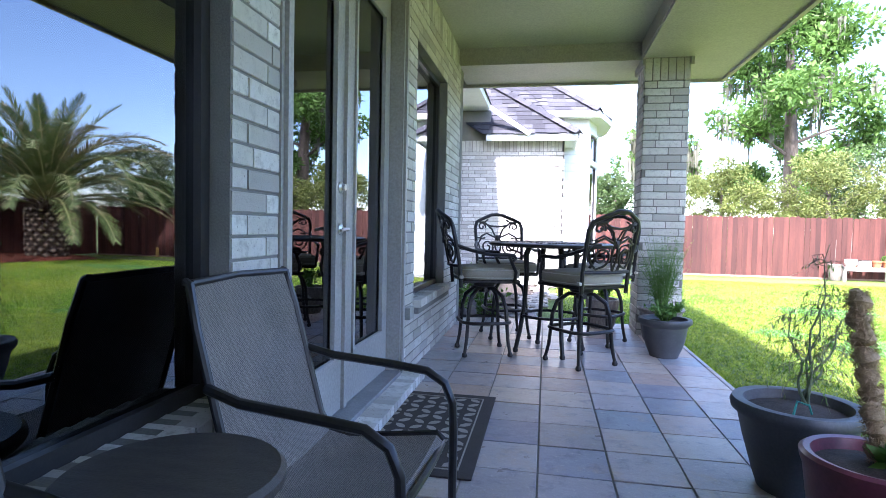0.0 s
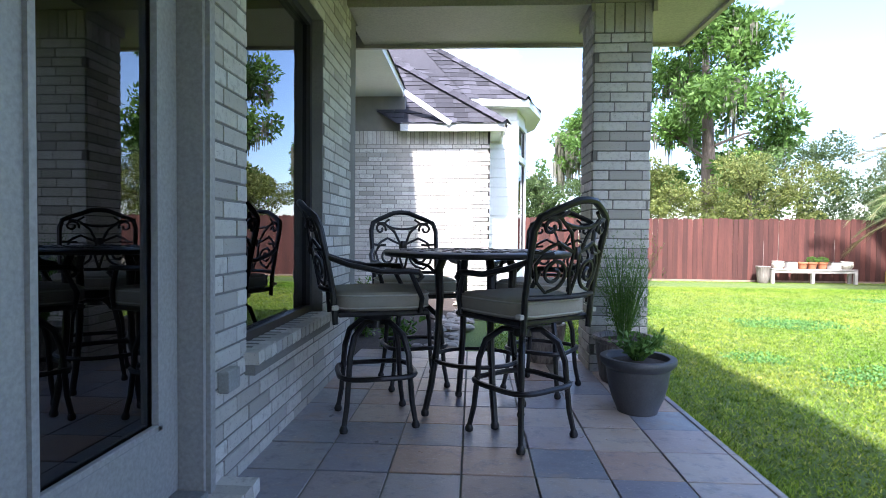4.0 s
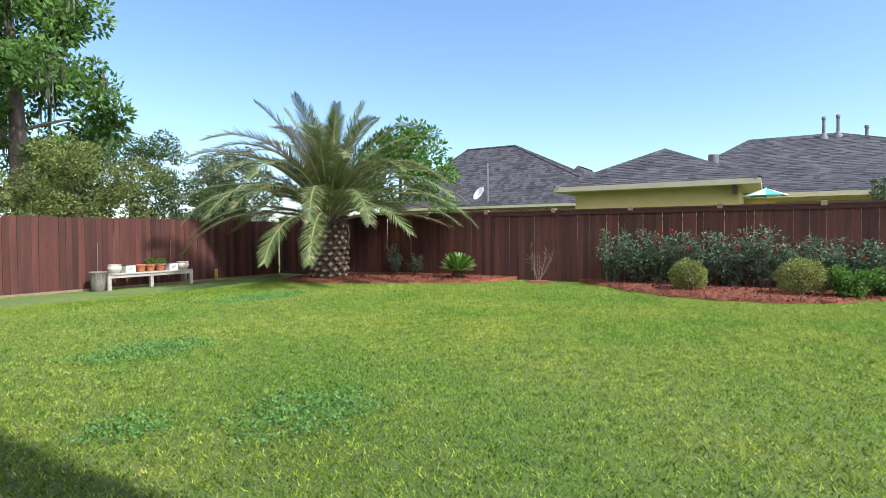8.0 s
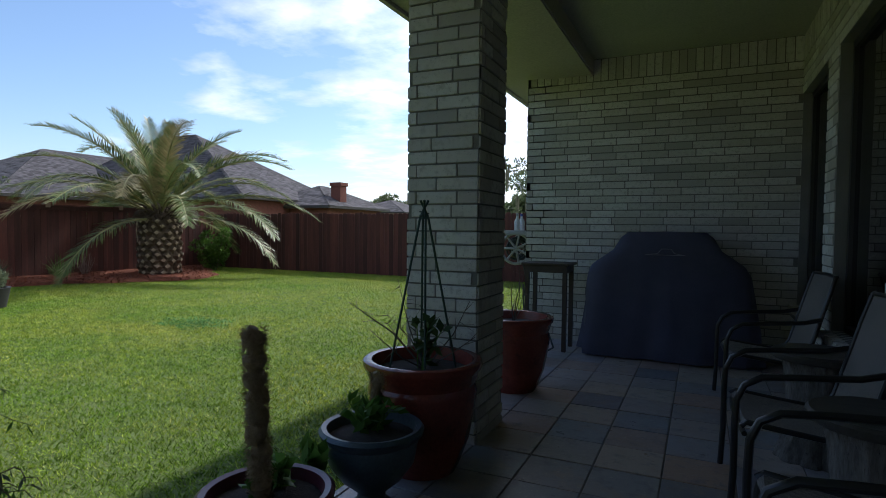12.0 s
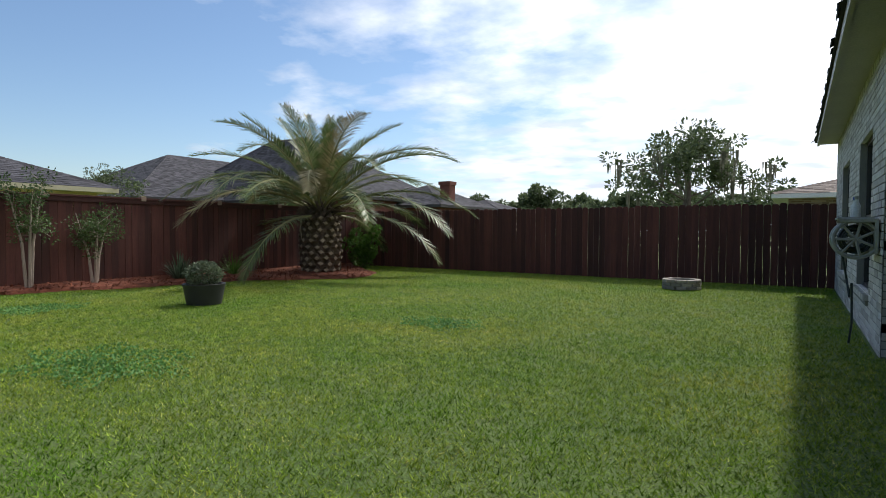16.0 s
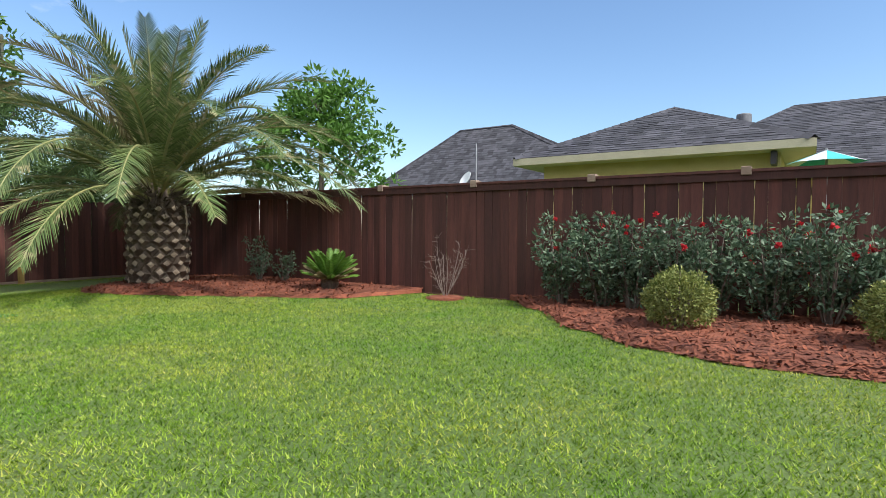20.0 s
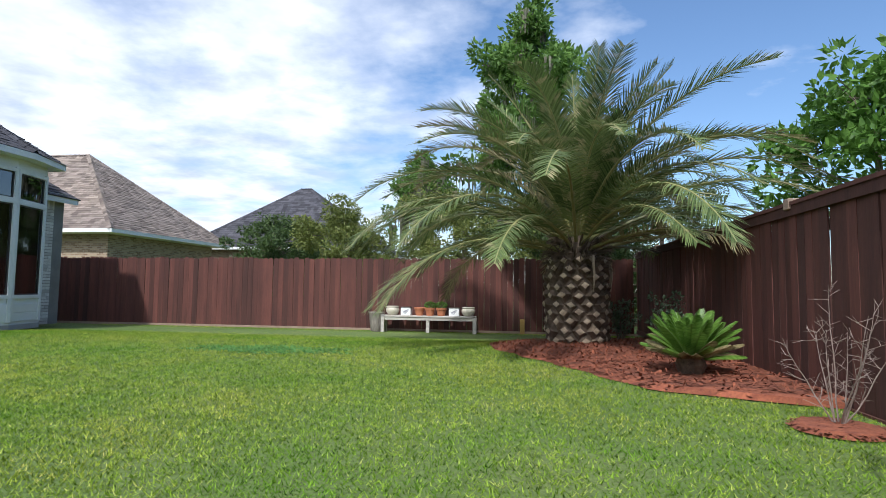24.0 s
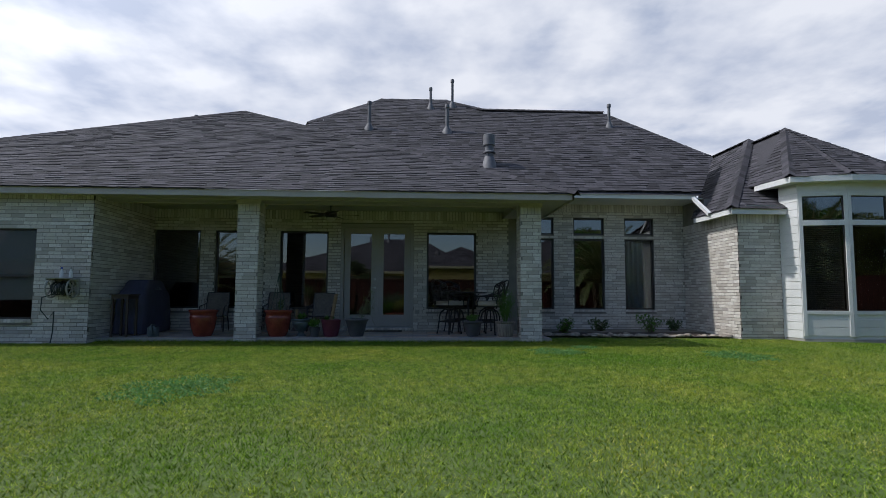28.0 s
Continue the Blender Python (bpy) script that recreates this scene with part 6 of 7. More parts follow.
def bar_stool(at, turn, first=None, extra=""):
    """Faces its local +y; the back is on the -y side."""
    if first is not None:
        return copy_thing(first, pose(*at, 0, 0, turn))
    t = thing("bar_stool", "dark cast-metal swivel bar stool with a tan cushion", "bar stool", at, "stools round the bar table", turn)
    for i in range(4):
        a = radians(45 + 90 * i)
        c_, s_ = math.cos(a), math.sin(a)
        pr = [(0.03, 0.56), (0.10, 0.565), (0.19, 0.50), (0.225, 0.40), (0.235, 0.29), (0.25, 0.14), (0.275, 0.03)]
        leg = part("leg", MB().tube([(r * c_, r * s_, z) for r, z in pr], [0.014, 0.017, 0.018, 0.017, 0.016, 0.015, 0.014], 8), CAST, t, smooth=True)
        part("foot", MB().lathe([(0.008, 0), (0.02, 0.006), (0.024, 0.02), (0.018, 0.036), (0.012, 0.045)], 10, (0.275 * c_, 0.275 * s_, 0)), CAST, leg, smooth=True)
    ring = []
    for i in range(41):
        a = 2 * math.pi * i / 40
        k = (abs(math.cos(a)) ** 4 + abs(math.sin(a)) ** 4) ** -0.25
        ring.append((0.215 * k * math.cos(a) * 0.98, 0.215 * k * math.sin(a) * 0.98, 0.285))
    part("foot_ring", MB().tube(ring, 0.015, 7, False), CAST, t, smooth=True)
    part("swivel", MB().lathe([(0.05, 0.53), (0.045, 0.57), (0.09, 0.585), (0.10, 0.61), (0.10, 0.625)], 18), CAST, t, smooth=True)
    part("seat_frame", MB().box(-0.25, 0.25, -0.23, 0.25, 0.625, 0.655, 0.008), CAST, t)
    cu = MB()
    n = 44
    rows_ = [(0.93, 0.655), (1.0, 0.672), (1.015, 0.70), (1.0, 0.735), (0.94, 0.752), (0.6, 0.762), (0.05, 0.764)]
    for r, z in rows_:
        for s in range(n):
            a = 2 * math.pi * s / n
            k = (abs(math.cos(a)) ** 5 + abs(math.sin(a)) ** 5) ** -0.2
            cu.v.append((0.262 * r * k * math.cos(a), 0.012 + 0.258 * r * k * math.sin(a), z))
    for i in range(len(rows_) - 1):
        for s in range(n):
            a, b_ = i * n + s, i * n + (s + 1) % n
            cu.f.append((a, b_, b_ + n, a + n))
    cu.f.append(tuple(range((len(rows_) - 1) * n, len(rows_) * n)))
    cush = part("cushion", cu, CUSH, t, "tan box cushion", True)
    for z in (0.672, 0.737):
        pp = []
        for s in range(n + 1):
            a = 2 * math.pi * s / n
            k = (abs(math.cos(a)) ** 5 + abs(math.sin(a)) ** 5) ** -0.2
            pp.append((0.265 * k * math.cos(a), 0.012 + 0.261 * k * math.sin(a), z))
        part("piping", MB().tube(pp, 0.0045, 5, False), PIPING, cush, smooth=True)
    for sx in (-1, 1):
        part("cushion_tie", MB().box(sx * 0.262 - 0.012, sx * 0.262 + 0.012, -0.262, -0.228, 0.665, 0.69, 0.004), PIPING, cush)

    def bk(x, h):
        """A point of the back, h metres above the seat frame, leaning back with height and bowed in plan."""
        return (x, -0.235 - 0.13 * (max(h, 0) / 0.6) ** 1.3 - 0.06 * (1 - (x / 0.25) ** 2), 0.64 + h)
    H = 0.585
    outline = [(-0.235, -0.05), (-0.24, 0.12), (-0.247, 0.30), (-0.252, 0.44), (-0.235, 0.50), (-0.19, 0.525), (-0.13, 0.55), (-0.06, 0.58), (0, H), (0.06, 0.58), (0.13, 0.55), (0.19, 0.525), (0.235, 0.50), (0.252, 0.44), (0.247, 0.30), (0.24, 0.12), (0.235, -0.05)]
    part("back_frame", MB().tube([bk(x, h) for x, h in outline], [0.016] * 3 + [0.018] * 11 + [0.016] * 3, 8), CAST, t, smooth=True)
    part("back_rail", MB().tube([bk(x / 10 * 0.24, 0.125) for x in range(-10, 11)], 0.013, 7), CAST, t, smooth=True)
    for sx in (-1, 1):
        for pts_ in (scroll((0.12 * sx, 0.24), 0.075, 0.018, 250 if sx > 0 else -70, (250 - 520) if sx > 0 else (-70 + 520), 26),
                     scroll((0.175 * sx, 0.455), 0.045, 0.012, 200 if sx > 0 else -20, (200 - 420) if sx > 0 else (-20 + 420), 20),
                     [(0.0, 0.13), (0.03 * sx, 0.24), (0.02 * sx, 0.34), (0.06 * sx, 0.43), (0.14 * sx, 0.50), (0.20 * sx, 0.50)],
                     [(0.02 * sx, 0.34), (0.07 * sx, 0.36), (0.12 * sx, 0.385), (0.17 * sx, 0.36), (0.20 * sx, 0.335), (0.245 * sx, 0.34)],
                     [(0.09 * sx, 0.17), (0.15 * sx, 0.15), (0.20 * sx, 0.20), (0.22 * sx, 0.28), (0.19 * sx, 0.33), (0.14 * sx, 0.335)],
                     [(0.0, 0.455), (0.06 * sx, 0.46), (0.11 * sx, 0.475), (0.14 * sx, 0.50), (0.10 * sx, 0.53)]):
            part("scroll", MB().tube([bk(x, h) for x, h in pts_], 0.0095, 6), CAST, t, smooth=True)
    part("clasp", MB().lathe([(0.018, -0.03), (0.022, -0.01), (0.022, 0.01), (0.018, 0.03)], 10, bk(0, 0.335)), CAST, t, smooth=True)
    for sx in (-1, 1):
        part("arm", MB().tube([bk(sx * 0.245, 0.30), (sx * 0.28, -0.18, 0.90), (sx * 0.295, -0.02, 0.865), (sx * 0.29, 0.12, 0.865), (sx * 0.28, 0.185, 0.86), (sx * 0.278, 0.205, 0.835), (sx * 0.276, 0.185, 0.815), (sx * 0.275, 0.17, 0.825)], [0.014, 0.015, 0.015, 0.016, 0.017, 0.016, 0.014, 0.01], 8), CAST, t, smooth=True)
        part("arm_post", MB().tube([(sx * 0.285, 0.14, 0.862), (sx * 0.28, 0.17, 0.80), (sx * 0.262, 0.21, 0.72), (sx * 0.255, 0.20, 0.64)], [0.012, 0.014, 0.014, 0.013], 8), CAST, t, smooth=True)
    return t


s0 = bar_stool((0.47, 5.38, 0), -72)
bar_stool((1.28, 5.20, 0), 40, s0)
bar_stool((0.60, 6.18, 0), -160, s0)
bar_stool((1.50, 6.12, 0), 150, s0)

tb = thing("bar_table", "round dark cast-metal bar-height patio table", "table", (1.04, 5.56, 0))
part("tabletop", MB().lathe([(0.50, 1.022), (0.54, 1.025), (0.552, 1.038), (0.552, 1.052), (0.535, 1.06), (0.04, 1.06), (0.03, 1.055)], 48), CAST, tb, "round lattice table top", True)
for i in range(24):
    for rr, w in ((0.18, 0.03), (0.30, 0.035), (0.42, 0.04)):
        a = 2 * math.pi * (i + (0.5 if rr == 0.30 else 0)) / 24
        part("lattice_bar", MB().box(-w, w, -0.012, 0.012, 1.0605, 1.0645, 0.001).move(pose(rr * math.cos(a), rr * math.sin(a), 0, 0, 0, math.degrees(a) + 40)), CAST, tb)
for i in range(4):
    a = radians(20 + 90 * i)
    c_, s_ = math.cos(a), math.sin(a)
    lg = part("leg", MB().tube([(r * c_, r * s_, z) for r, z in ((0.20, 1.03), (0.235, 0.94), (0.225, 0.75), (0.24, 0.45), (0.275, 0.20), (0.31, 0.035))], [0.024, 0.026, 0.022, 0.020, 0.019, 0.018], 8), CAST, tb, smooth=True)
    part("foot", MB().lathe([(0.01, 0), (0.022, 0.008), (0.024, 0.03), (0.016, 0.05)], 10, (0.31 * c_, 0.31 * s_, 0)), CAST, lg, smooth=True)
    part("bracket", MB().tube([(0.235 * c_, 0.235 * s_, 0.90), (0.30 * c_, 0.30 * s_, 0.965), (0.37 * c_, 0.37 * s_, 0.985), (0.40 * c_, 0.40 * s_, 1.02)], 0.011, 6), CAST, lg, smooth=True)
part("lower_ring", MB().tube([(0.255 * math.cos(2 * math.pi * i / 36), 0.255 * math.sin(2 * math.pi * i / 36), 0.36) for i in range(37)], 0.014, 6, False), CAST, tb, smooth=True)
tb.scale = (1, 1, 0.91)


def sling_chair(at, turn, first=None):
    """Faces local +x."""
    if first is not None:
        return copy_thing(first, pose(*at, 0, 0, turn))
    t = thing("sling_chair", "grey mesh sling patio chair with dark tube arms", "chair", at, "sling chairs along the house wall", turn)
    prof = [(0.27, 0.405), (0.25, 0.425), (0.10, 0.405), (-0.08, 0.385), (-0.16, 0.40), (-0.20, 0.46), (-0.25, 0.64), (-0.31, 0.86), (-0.345, 0.985), (-0.36, 0.99)]
    sl = MB()
    n = 13
    W = 0.262
    for x, z in prof:
        for i in range(n):
            u = -1 + 2 * i / (n - 1)
            sag = 0.018 * (1 - u * u)
            wv = W * (0.94 if z > 0.9 else 1.0)
            sl.v.append((x - (sag if z > 0.45 else 0), u * wv, z - (sag if z <= 0.45 else 0)))
    for r in range(len(prof) - 1):
        for i in range(n - 1):
            a = r * n + i
            sl.f.append((a, a + 1, a + n + 1, a + n))
    k = len(sl.v)
    sl.v += [(x, y, z - 0.006) for x, y, z in sl.v]
    sl.f += [tuple(q + k for q in reversed(f_)) for f_ in sl.f]
    part("sling", sl, SLING, t, "grey woven mesh seat and back", True)
    for s in (-1, 1):
        part("side_rail", MB().tube([(x, s * (W + 0.012) * (0.95 if z > 0.9 else 1), z) for x, z in prof], 0.0135, 8), TUBE, t, smooth=True)
        part("arm_loop", MB().tube([(-0.27, s * 0.285, 0.70), (-0.16, s * 0.295, 0.672), (0.06, s * 0.30, 0.655), (0.20, s * 0.30, 0.64), (0.265, s * 0.30, 0.60), (0.295, s * 0.30, 0.53), (0.30, s * 0.30, 0.42), (0.30, s * 0.30, 0.20), (0.31, s * 0.30, 0.0)], [0.0155] * 9, 9), TUBE, t, smooth=True)
        part("rear_leg", MB().tube([(-0.14, s * 0.275, 0.39), (-0.20, s * 0.285, 0.24), (-0.26, s * 0.29, 0.0)], 0.0145, 8), TUBE, t, smooth=True)
    part("front_bar", MB().tube([(0.26, -0.30, 0.38), (0.275, -0.15, 0.395), (0.28, 0, 0.40), (0.275, 0.15, 0.395), (0.26, 0.30, 0.38)], 0.0125, 8), TUBE, t, smooth=True)
    part("top_bar", MB().tube([(-0.345, -0.255, 0.985), (-0.37, 0, 0.99), (-0.345, 0.255, 0.985)], 0.012, 8), TUBE, t, smooth=True)
    return t


c0 = sling_chair((0.40, 2.14, 0), -3)
c1 = sling_chair((0.41, 1.06, 0), 2, c0)
c2 = sling_chair((0.40, -0.42, 0), 4, c0)
for ob in (c0, c1, c2):
    ob.scale = (0.94, 0.95, 0.935)

STUMP = surface("bark_textured_resin", (0.10, 0.085, 0.07), (0.24, 0.21, 0.18), 0.9, 16, 70, 0.9, stretch=(3, 3, 0.4), c3=(0.05, 0.042, 0.036))
STTOP = surface("dark_brown_table_top", (0.055, 0.045, 0.038), (0.09, 0.075, 0.062), 0.5, 9, 90, 0.2, stretch=(1, 4, 1))
for yy in (0.48, 1.60):
    t = thing("stump_table", "small round side table on a bark-textured stump", "side table", (0.245, yy, 0), "stump side tables")
    part("top", MB().lathe([(0.17, 0.525), (0.213, 0.53), (0.225, 0.545), (0.225, 0.562), (0.213, 0.573), (0.02, 0.575)], 40), STTOP, t, smooth=True)
    part("stump", MB().lathe([(0.19, 0.0), (0.17, 0.05), (0.145, 0.14), (0.14, 0.32), (0.15, 0.46), (0.165, 0.525)], 44, wave=lambda a, z: 1 + 0.05 * math.sin(a * 11 + 5 * z) + 0.035 * math.sin(a * 23 - 9 * z) + (0.10 * max(0, math.sin(a * 3)) if z < 0.06 else 0)), STUMP, t, smooth=True)

# door mat
MATD = surface("brown_rubber_mat", (0.045, 0.034, 0.028), (0.06, 0.046, 0.038), 0.9, 6, 160, 0.4)
MATL = surface("beige_mat_pile", (0.30, 0.26, 0.21), (0.38, 0.33, 0.27), 0.95, 8, 190, 0.5)
t = thing("door_mat", "brown door mat with a beige leaf lattice pattern", "mat", (0.37, 3.50, 0))
part("base", MB().box(-0.33, 0.33, -0.59, 0.59, 0.002, 0.011, 0.003), MATD, t)
part("inner_line", MB().box(-0.262, 0.262, -0.522, -0.514, 0.011, 0.0135).box(-0.262, 0.262, 0.514, 0.522, 0.011, 0.0135).box(-0.262, -0.254, -0.514, 0.514, 0.011, 0.0135).box(0.254, 0.262, -0.514, 0.514, 0.011, 0.0135), MATL, t)
lv = MB()
for i in range(6):
    for j in range(12):
        cx, cy = -0.213 + i * 0.0852, -0.468 + j * 0.0852
        ang = 45 if (i + j) % 2 else -45
        k = len(lv.v)
        w, l = 0.020, 0.043
        lv.v += [(-l, 0, 0.0135), (-l * 0.4, -w, 0.0135), (l * 0.4, -w, 0.0135), (l, 0, 0.0135), (l * 0.4, w, 0.0135), (-l * 0.4, w, 0.0135)]
        lv.f.append(tuple(range(k, k + 6)))
        lv.move(pose(cx, cy, 0, 0, 0, ang), k)
part("leaf_pattern", lv, MATL, t, "beige woven leaf shapes")

# covered grill
NAVY = surface("dark_navy_grill_cover", (0.048, 0.046, 0.075), (0.075, 0.072, 0.115), 0.75, 3, 120, 0.3)
t = thing("grill", "barbecue grill under a dark navy fabric cover", "grill", (1.12, -1.745, 0))
cv = MB()
lev = [(0.0, 0.76, 0.335, 0), (0.15, 0.75, 0.333, 0), (0.30, 0.74, 0.33, 0), (0.45, 0.73, 0.325, 0), (0.60, 0.72, 0.32, 0), (0.78, 0.70, 0.31, 0), (0.86, 0.66, 0.30, 0), (1.00, 0.47, 0.28, 0), (1.12, 0.40, 0.25, 0), (1.17, 0.34, 0.21, 0), (1.18, 0.02, 0.02, 0)]
n = 72
for z, w, d_, _ in lev:
    for s in range(n):
        a = 2 * math.pi * s / n
        k = (abs(math.cos(a)) ** 8 + abs(math.sin(a)) ** 8) ** -0.125
        fold = 1 + (0.06 * math.sin(a * 7 + 1.3 + z) + 0.035 * math.sin(a * 17 - 2 * z) + 0.02 * math.sin(z * 19 + a * 5)) * max(0.12, 1 - z / 0.95)
        cv.v.append((w * k * math.cos(a) * fold, d_ * k * math.sin(a) * fold, 0.02 + z))
for i in range(len(lev) - 1):
    for s in range(n):
        a, b_ = i * n + s, i * n + (s + 1) % n
        cv.f.append((a, b_, b_ + n, a + n))
part("cover", cv, NAVY, t, smooth=True)
GREYT = surface("grey_print", (0.25, 0.25, 0.28), (0.3, 0.3, 0.33), 0.7, 5, 80, 0.05)
part("printed_mark", MB().tube([(-0.17, 0.303, 0.985), (-0.08, 0.297, 1.0), (-0.05, 0.29, 1.04), (0.03, 0.29, 1.04), (0.06, 0.297, 1.0), (0.17, 0.303, 0.985), (-0.17, 0.303, 0.985)], 0.003, 4), GREYT, t, "pale line mark on the cover")
for sx in (-0.55, 0.55):
    part("caster", MB().lathe([(0.03, 0), (0.035, 0.01), (0.035, 0.02), (0.02, 0.03)], 12, (sx, 0.2, 0)), TUBE, t)

DKW = surface("dark_stained_wood", (0.035, 0.022, 0.016), (0.06, 0.038, 0.028), 0.5, 6, 80, 0.25, stretch=(1, 6, 1))
t = thing("side_table", "tall narrow dark wooden side table", "side table", (2.22, -1.62, 0))
part("tabletop", MB().box(-0.24, 0.24, -0.20, 0.20, 0.85, 0.875, 0.006), DKW, t)
part("apron", MB().box(-0.21, 0.21, -0.17, 0.17, 0.78, 0.85), DKW, t)
for x in (-0.19, 0.19):
    for y in (-0.15, 0.15):
        part("leg", MB().box(x - 0.02, x + 0.02, y - 0.02, y + 0.02, 0.0, 0.78, 0.003), DKW, t)

# ---- pots ----
REDG = surface("red_glazed_ceramic", (0.16, 0.030, 0.022), (0.26, 0.055, 0.035), 0.22, 4, 60, 0.08, c3=(0.10, 0.022, 0.018))
URNB = surface("blue_green_glaze", (0.055, 0.075, 0.085), (0.10, 0.13, 0.145), 0.35, 7, 70, 0.15, c3=(0.035, 0.045, 0.05))
GREYP = surface("dark_grey_plastic", (0.055, 0.057, 0.062), (0.085, 0.087, 0.094), 0.5, 5, 100, 0.12)
STRIPE = surface("brown_striped_ceramic", (0.09, 0.075, 0.065), (0.32, 0.28, 0.24), 0.5, 10, 80, 0.2, stretch=(4, 4, 0.3))
PURP = surface("plum_glazed_ceramic", (0.10, 0.025, 0.04), (0.16, 0.04, 0.06), 0.3, 5, 60, 0.08)
DIRT = surface("potting_soil", (0.035, 0.026, 0.02), (0.07, 0.052, 0.04), 1.0, 20, 120, 0.9)
TERRA = surface("terracotta", (0.34, 0.115, 0.05), (0.44, 0.17, 0.08), 0.85, 6, 90, 0.25)
CREAMP = surface("cream_ceramic", (0.48, 0.43, 0.34), (0.58, 0.53, 0.43), 0.5, 7, 80, 0.1)


def pot(name, label, at, prof, mat, wave=None, soil=0.88, n=40):
    """prof runs from the foot to the rim; the inner wall and soil follow."""
    t = thing(name, label, "plant pot", at)
    r, z = prof[-1]
    inner = [(r * 0.90, z - 0.004), (r * 0.86, z * soil)]
    part("body", MB().lathe([(prof[0][0] * 0.9, 0.0)] + prof + inner, n, wave=wave), mat, t, smooth=True)
    part("soil", MB().lathe([(r * 0.862, z * soil - 0.03), (r * 0.862, z * soil), (r * 0.4, z * soil + 0.015), (0.01, z * soil + 0.018)], 24), DIRT, t, smooth=True)
    return t


BIGRED = [(0.17, 0.0), (0.19, 0.04), (0.235, 0.16), (0.265, 0.32), (0.275, 0.40), (0.268, 0.425), (0.262, 0.44), (0.268, 0.455), (0.283, 0.50), (0.295, 0.515), (0.30, 0.535), (0.298, 0.55), (0.285, 0.557)]
p_red = pot("planter", "large red glazed planter with a trellis of stakes", (2.08, 1.50, 0), BIGRED, REDG)
p_red2 = pot("planter", "large red glazed planter beside the column", (2.10, -0.05, 0), BIGRED, REDG)
FLUTE = lambda a, z: 1 + (0.022 * abs(math.sin(a * 14 + z * 3)) if 0.05 < z < 0.27 else 0)
GP = [(0.13, 0.0), (0.135, 0.02), (0.16, 0.08), (0.185, 0.16), (0.20, 0.25), (0.205, 0.28), (0.225, 0.295), (0.245, 0.315), (0.25, 0.335), (0.243, 0.35), (0.225, 0.352)]
pot("planter", "dark grey fluted plastic planter with a leafy herb", (2.02, 5.66, 0), GP, GREYP, FLUTE, n=56).scale = (0.9, 0.9, 0.95)
pot("planter", "brown striped ceramic pot with feathery fern", (2.12, 6.36, 0), [(0.15, 0.0), (0.165, 0.03), (0.185, 0.15), (0.20, 0.27), (0.195, 0.285), (0.215, 0.30), (0.225, 0.32), (0.215, 0.335)], STRIPE, lambda a, z: 1 + 0.012 * math.sin(a * 40), n=80)
pot("planter", "grey striped pot behind the column", (1.62, 6.95, 0), [(0.12, 0.0), (0.14, 0.05), (0.17, 0.2), (0.18, 0.30), (0.185, 0.32), (0.17, 0.33)], STRIPE, lambda a, z: 1 + 0.012 * math.sin(a * 36), n=72)
pot("urn_planter", "blue-green glazed urn on a foot with leafy plant", (2.07, 1.99, 0), [(0.11, 0.0), (0.11, 0.02), (0.06, 0.06), (0.06, 0.09), (0.13, 0.15), (0.18, 0.22), (0.195, 0.30), (0.19, 0.315), (0.215, 0.335), (0.222, 0.355), (0.21, 0.37)], URNB)
pot("planter", "plum glazed planter with a coir moss pole", (2.07, 2.62, 0), [(0.14, 0.0), (0.16, 0.05), (0.19, 0.18), (0.205, 0.30), (0.215, 0.33), (0.218, 0.35), (0.205, 0.36)], PURP)
pot("planter", "dark grey plastic planter with straggling stems", (2.05, 3.16, 0), [(0.14, 0.0), (0.16, 0.06), (0.20, 0.20), (0.225, 0.31), (0.25, 0.33), (0.255, 0.355), (0.245, 0.375), (0.225, 0.377)], GREYP)
pot("planter", "small dark pot with broad leaves", (2.20, 2.30, 0), [(0.08, 0.0), (0.10, 0.1), (0.115, 0.19), (0.12, 0.2), (0.112, 0.205)], GREYP)


def sprig(name, at, label, seed, n, h, w, mat, lsize, cat="plant", stem_r=0.004, up=0.5, stem=None, broad=0.55):
    """Loose stems with leaves along them."""
    rnd = random.Random(seed)
    t = thing(name, label, cat, at)
    st, lv_ = MB(), MB()
    for i in range(n):
        a = rnd.uniform(0, 6.28)
        e_ = Vector((math.cos(a) * w * rnd.uniform(0.2, 1), math.sin(a) * w * rnd.uniform(0.2, 1), h * rnd.uniform(0.5, 1.05)))
        b0 = Vector((math.cos(a) * 0.03, math.sin(a) * 0.03, 0))
        mid = b0.lerp(e_, 0.5) + Vector((0, 0, h * 0.12))
        st.tube([b0, mid, e_], [stem_r, stem_r * 0.8, stem_r * 0.4], 4, False)
        for j in range(10):
            u = 0.25 + 0.75 * j / 9
            p_ = b0.lerp(mid, u * 2) if u < 0.5 else mid.lerp(e_, u * 2 - 1)
            leaf_quad(lv_, p_, rand_dir(rnd, up), lsize * broad, lsize * rnd.uniform(0.7, 1.2), rnd)
    part("stem", st, stem or LEAF_BRI, t)
    part("leaves", lv_, mat, t)
    return t


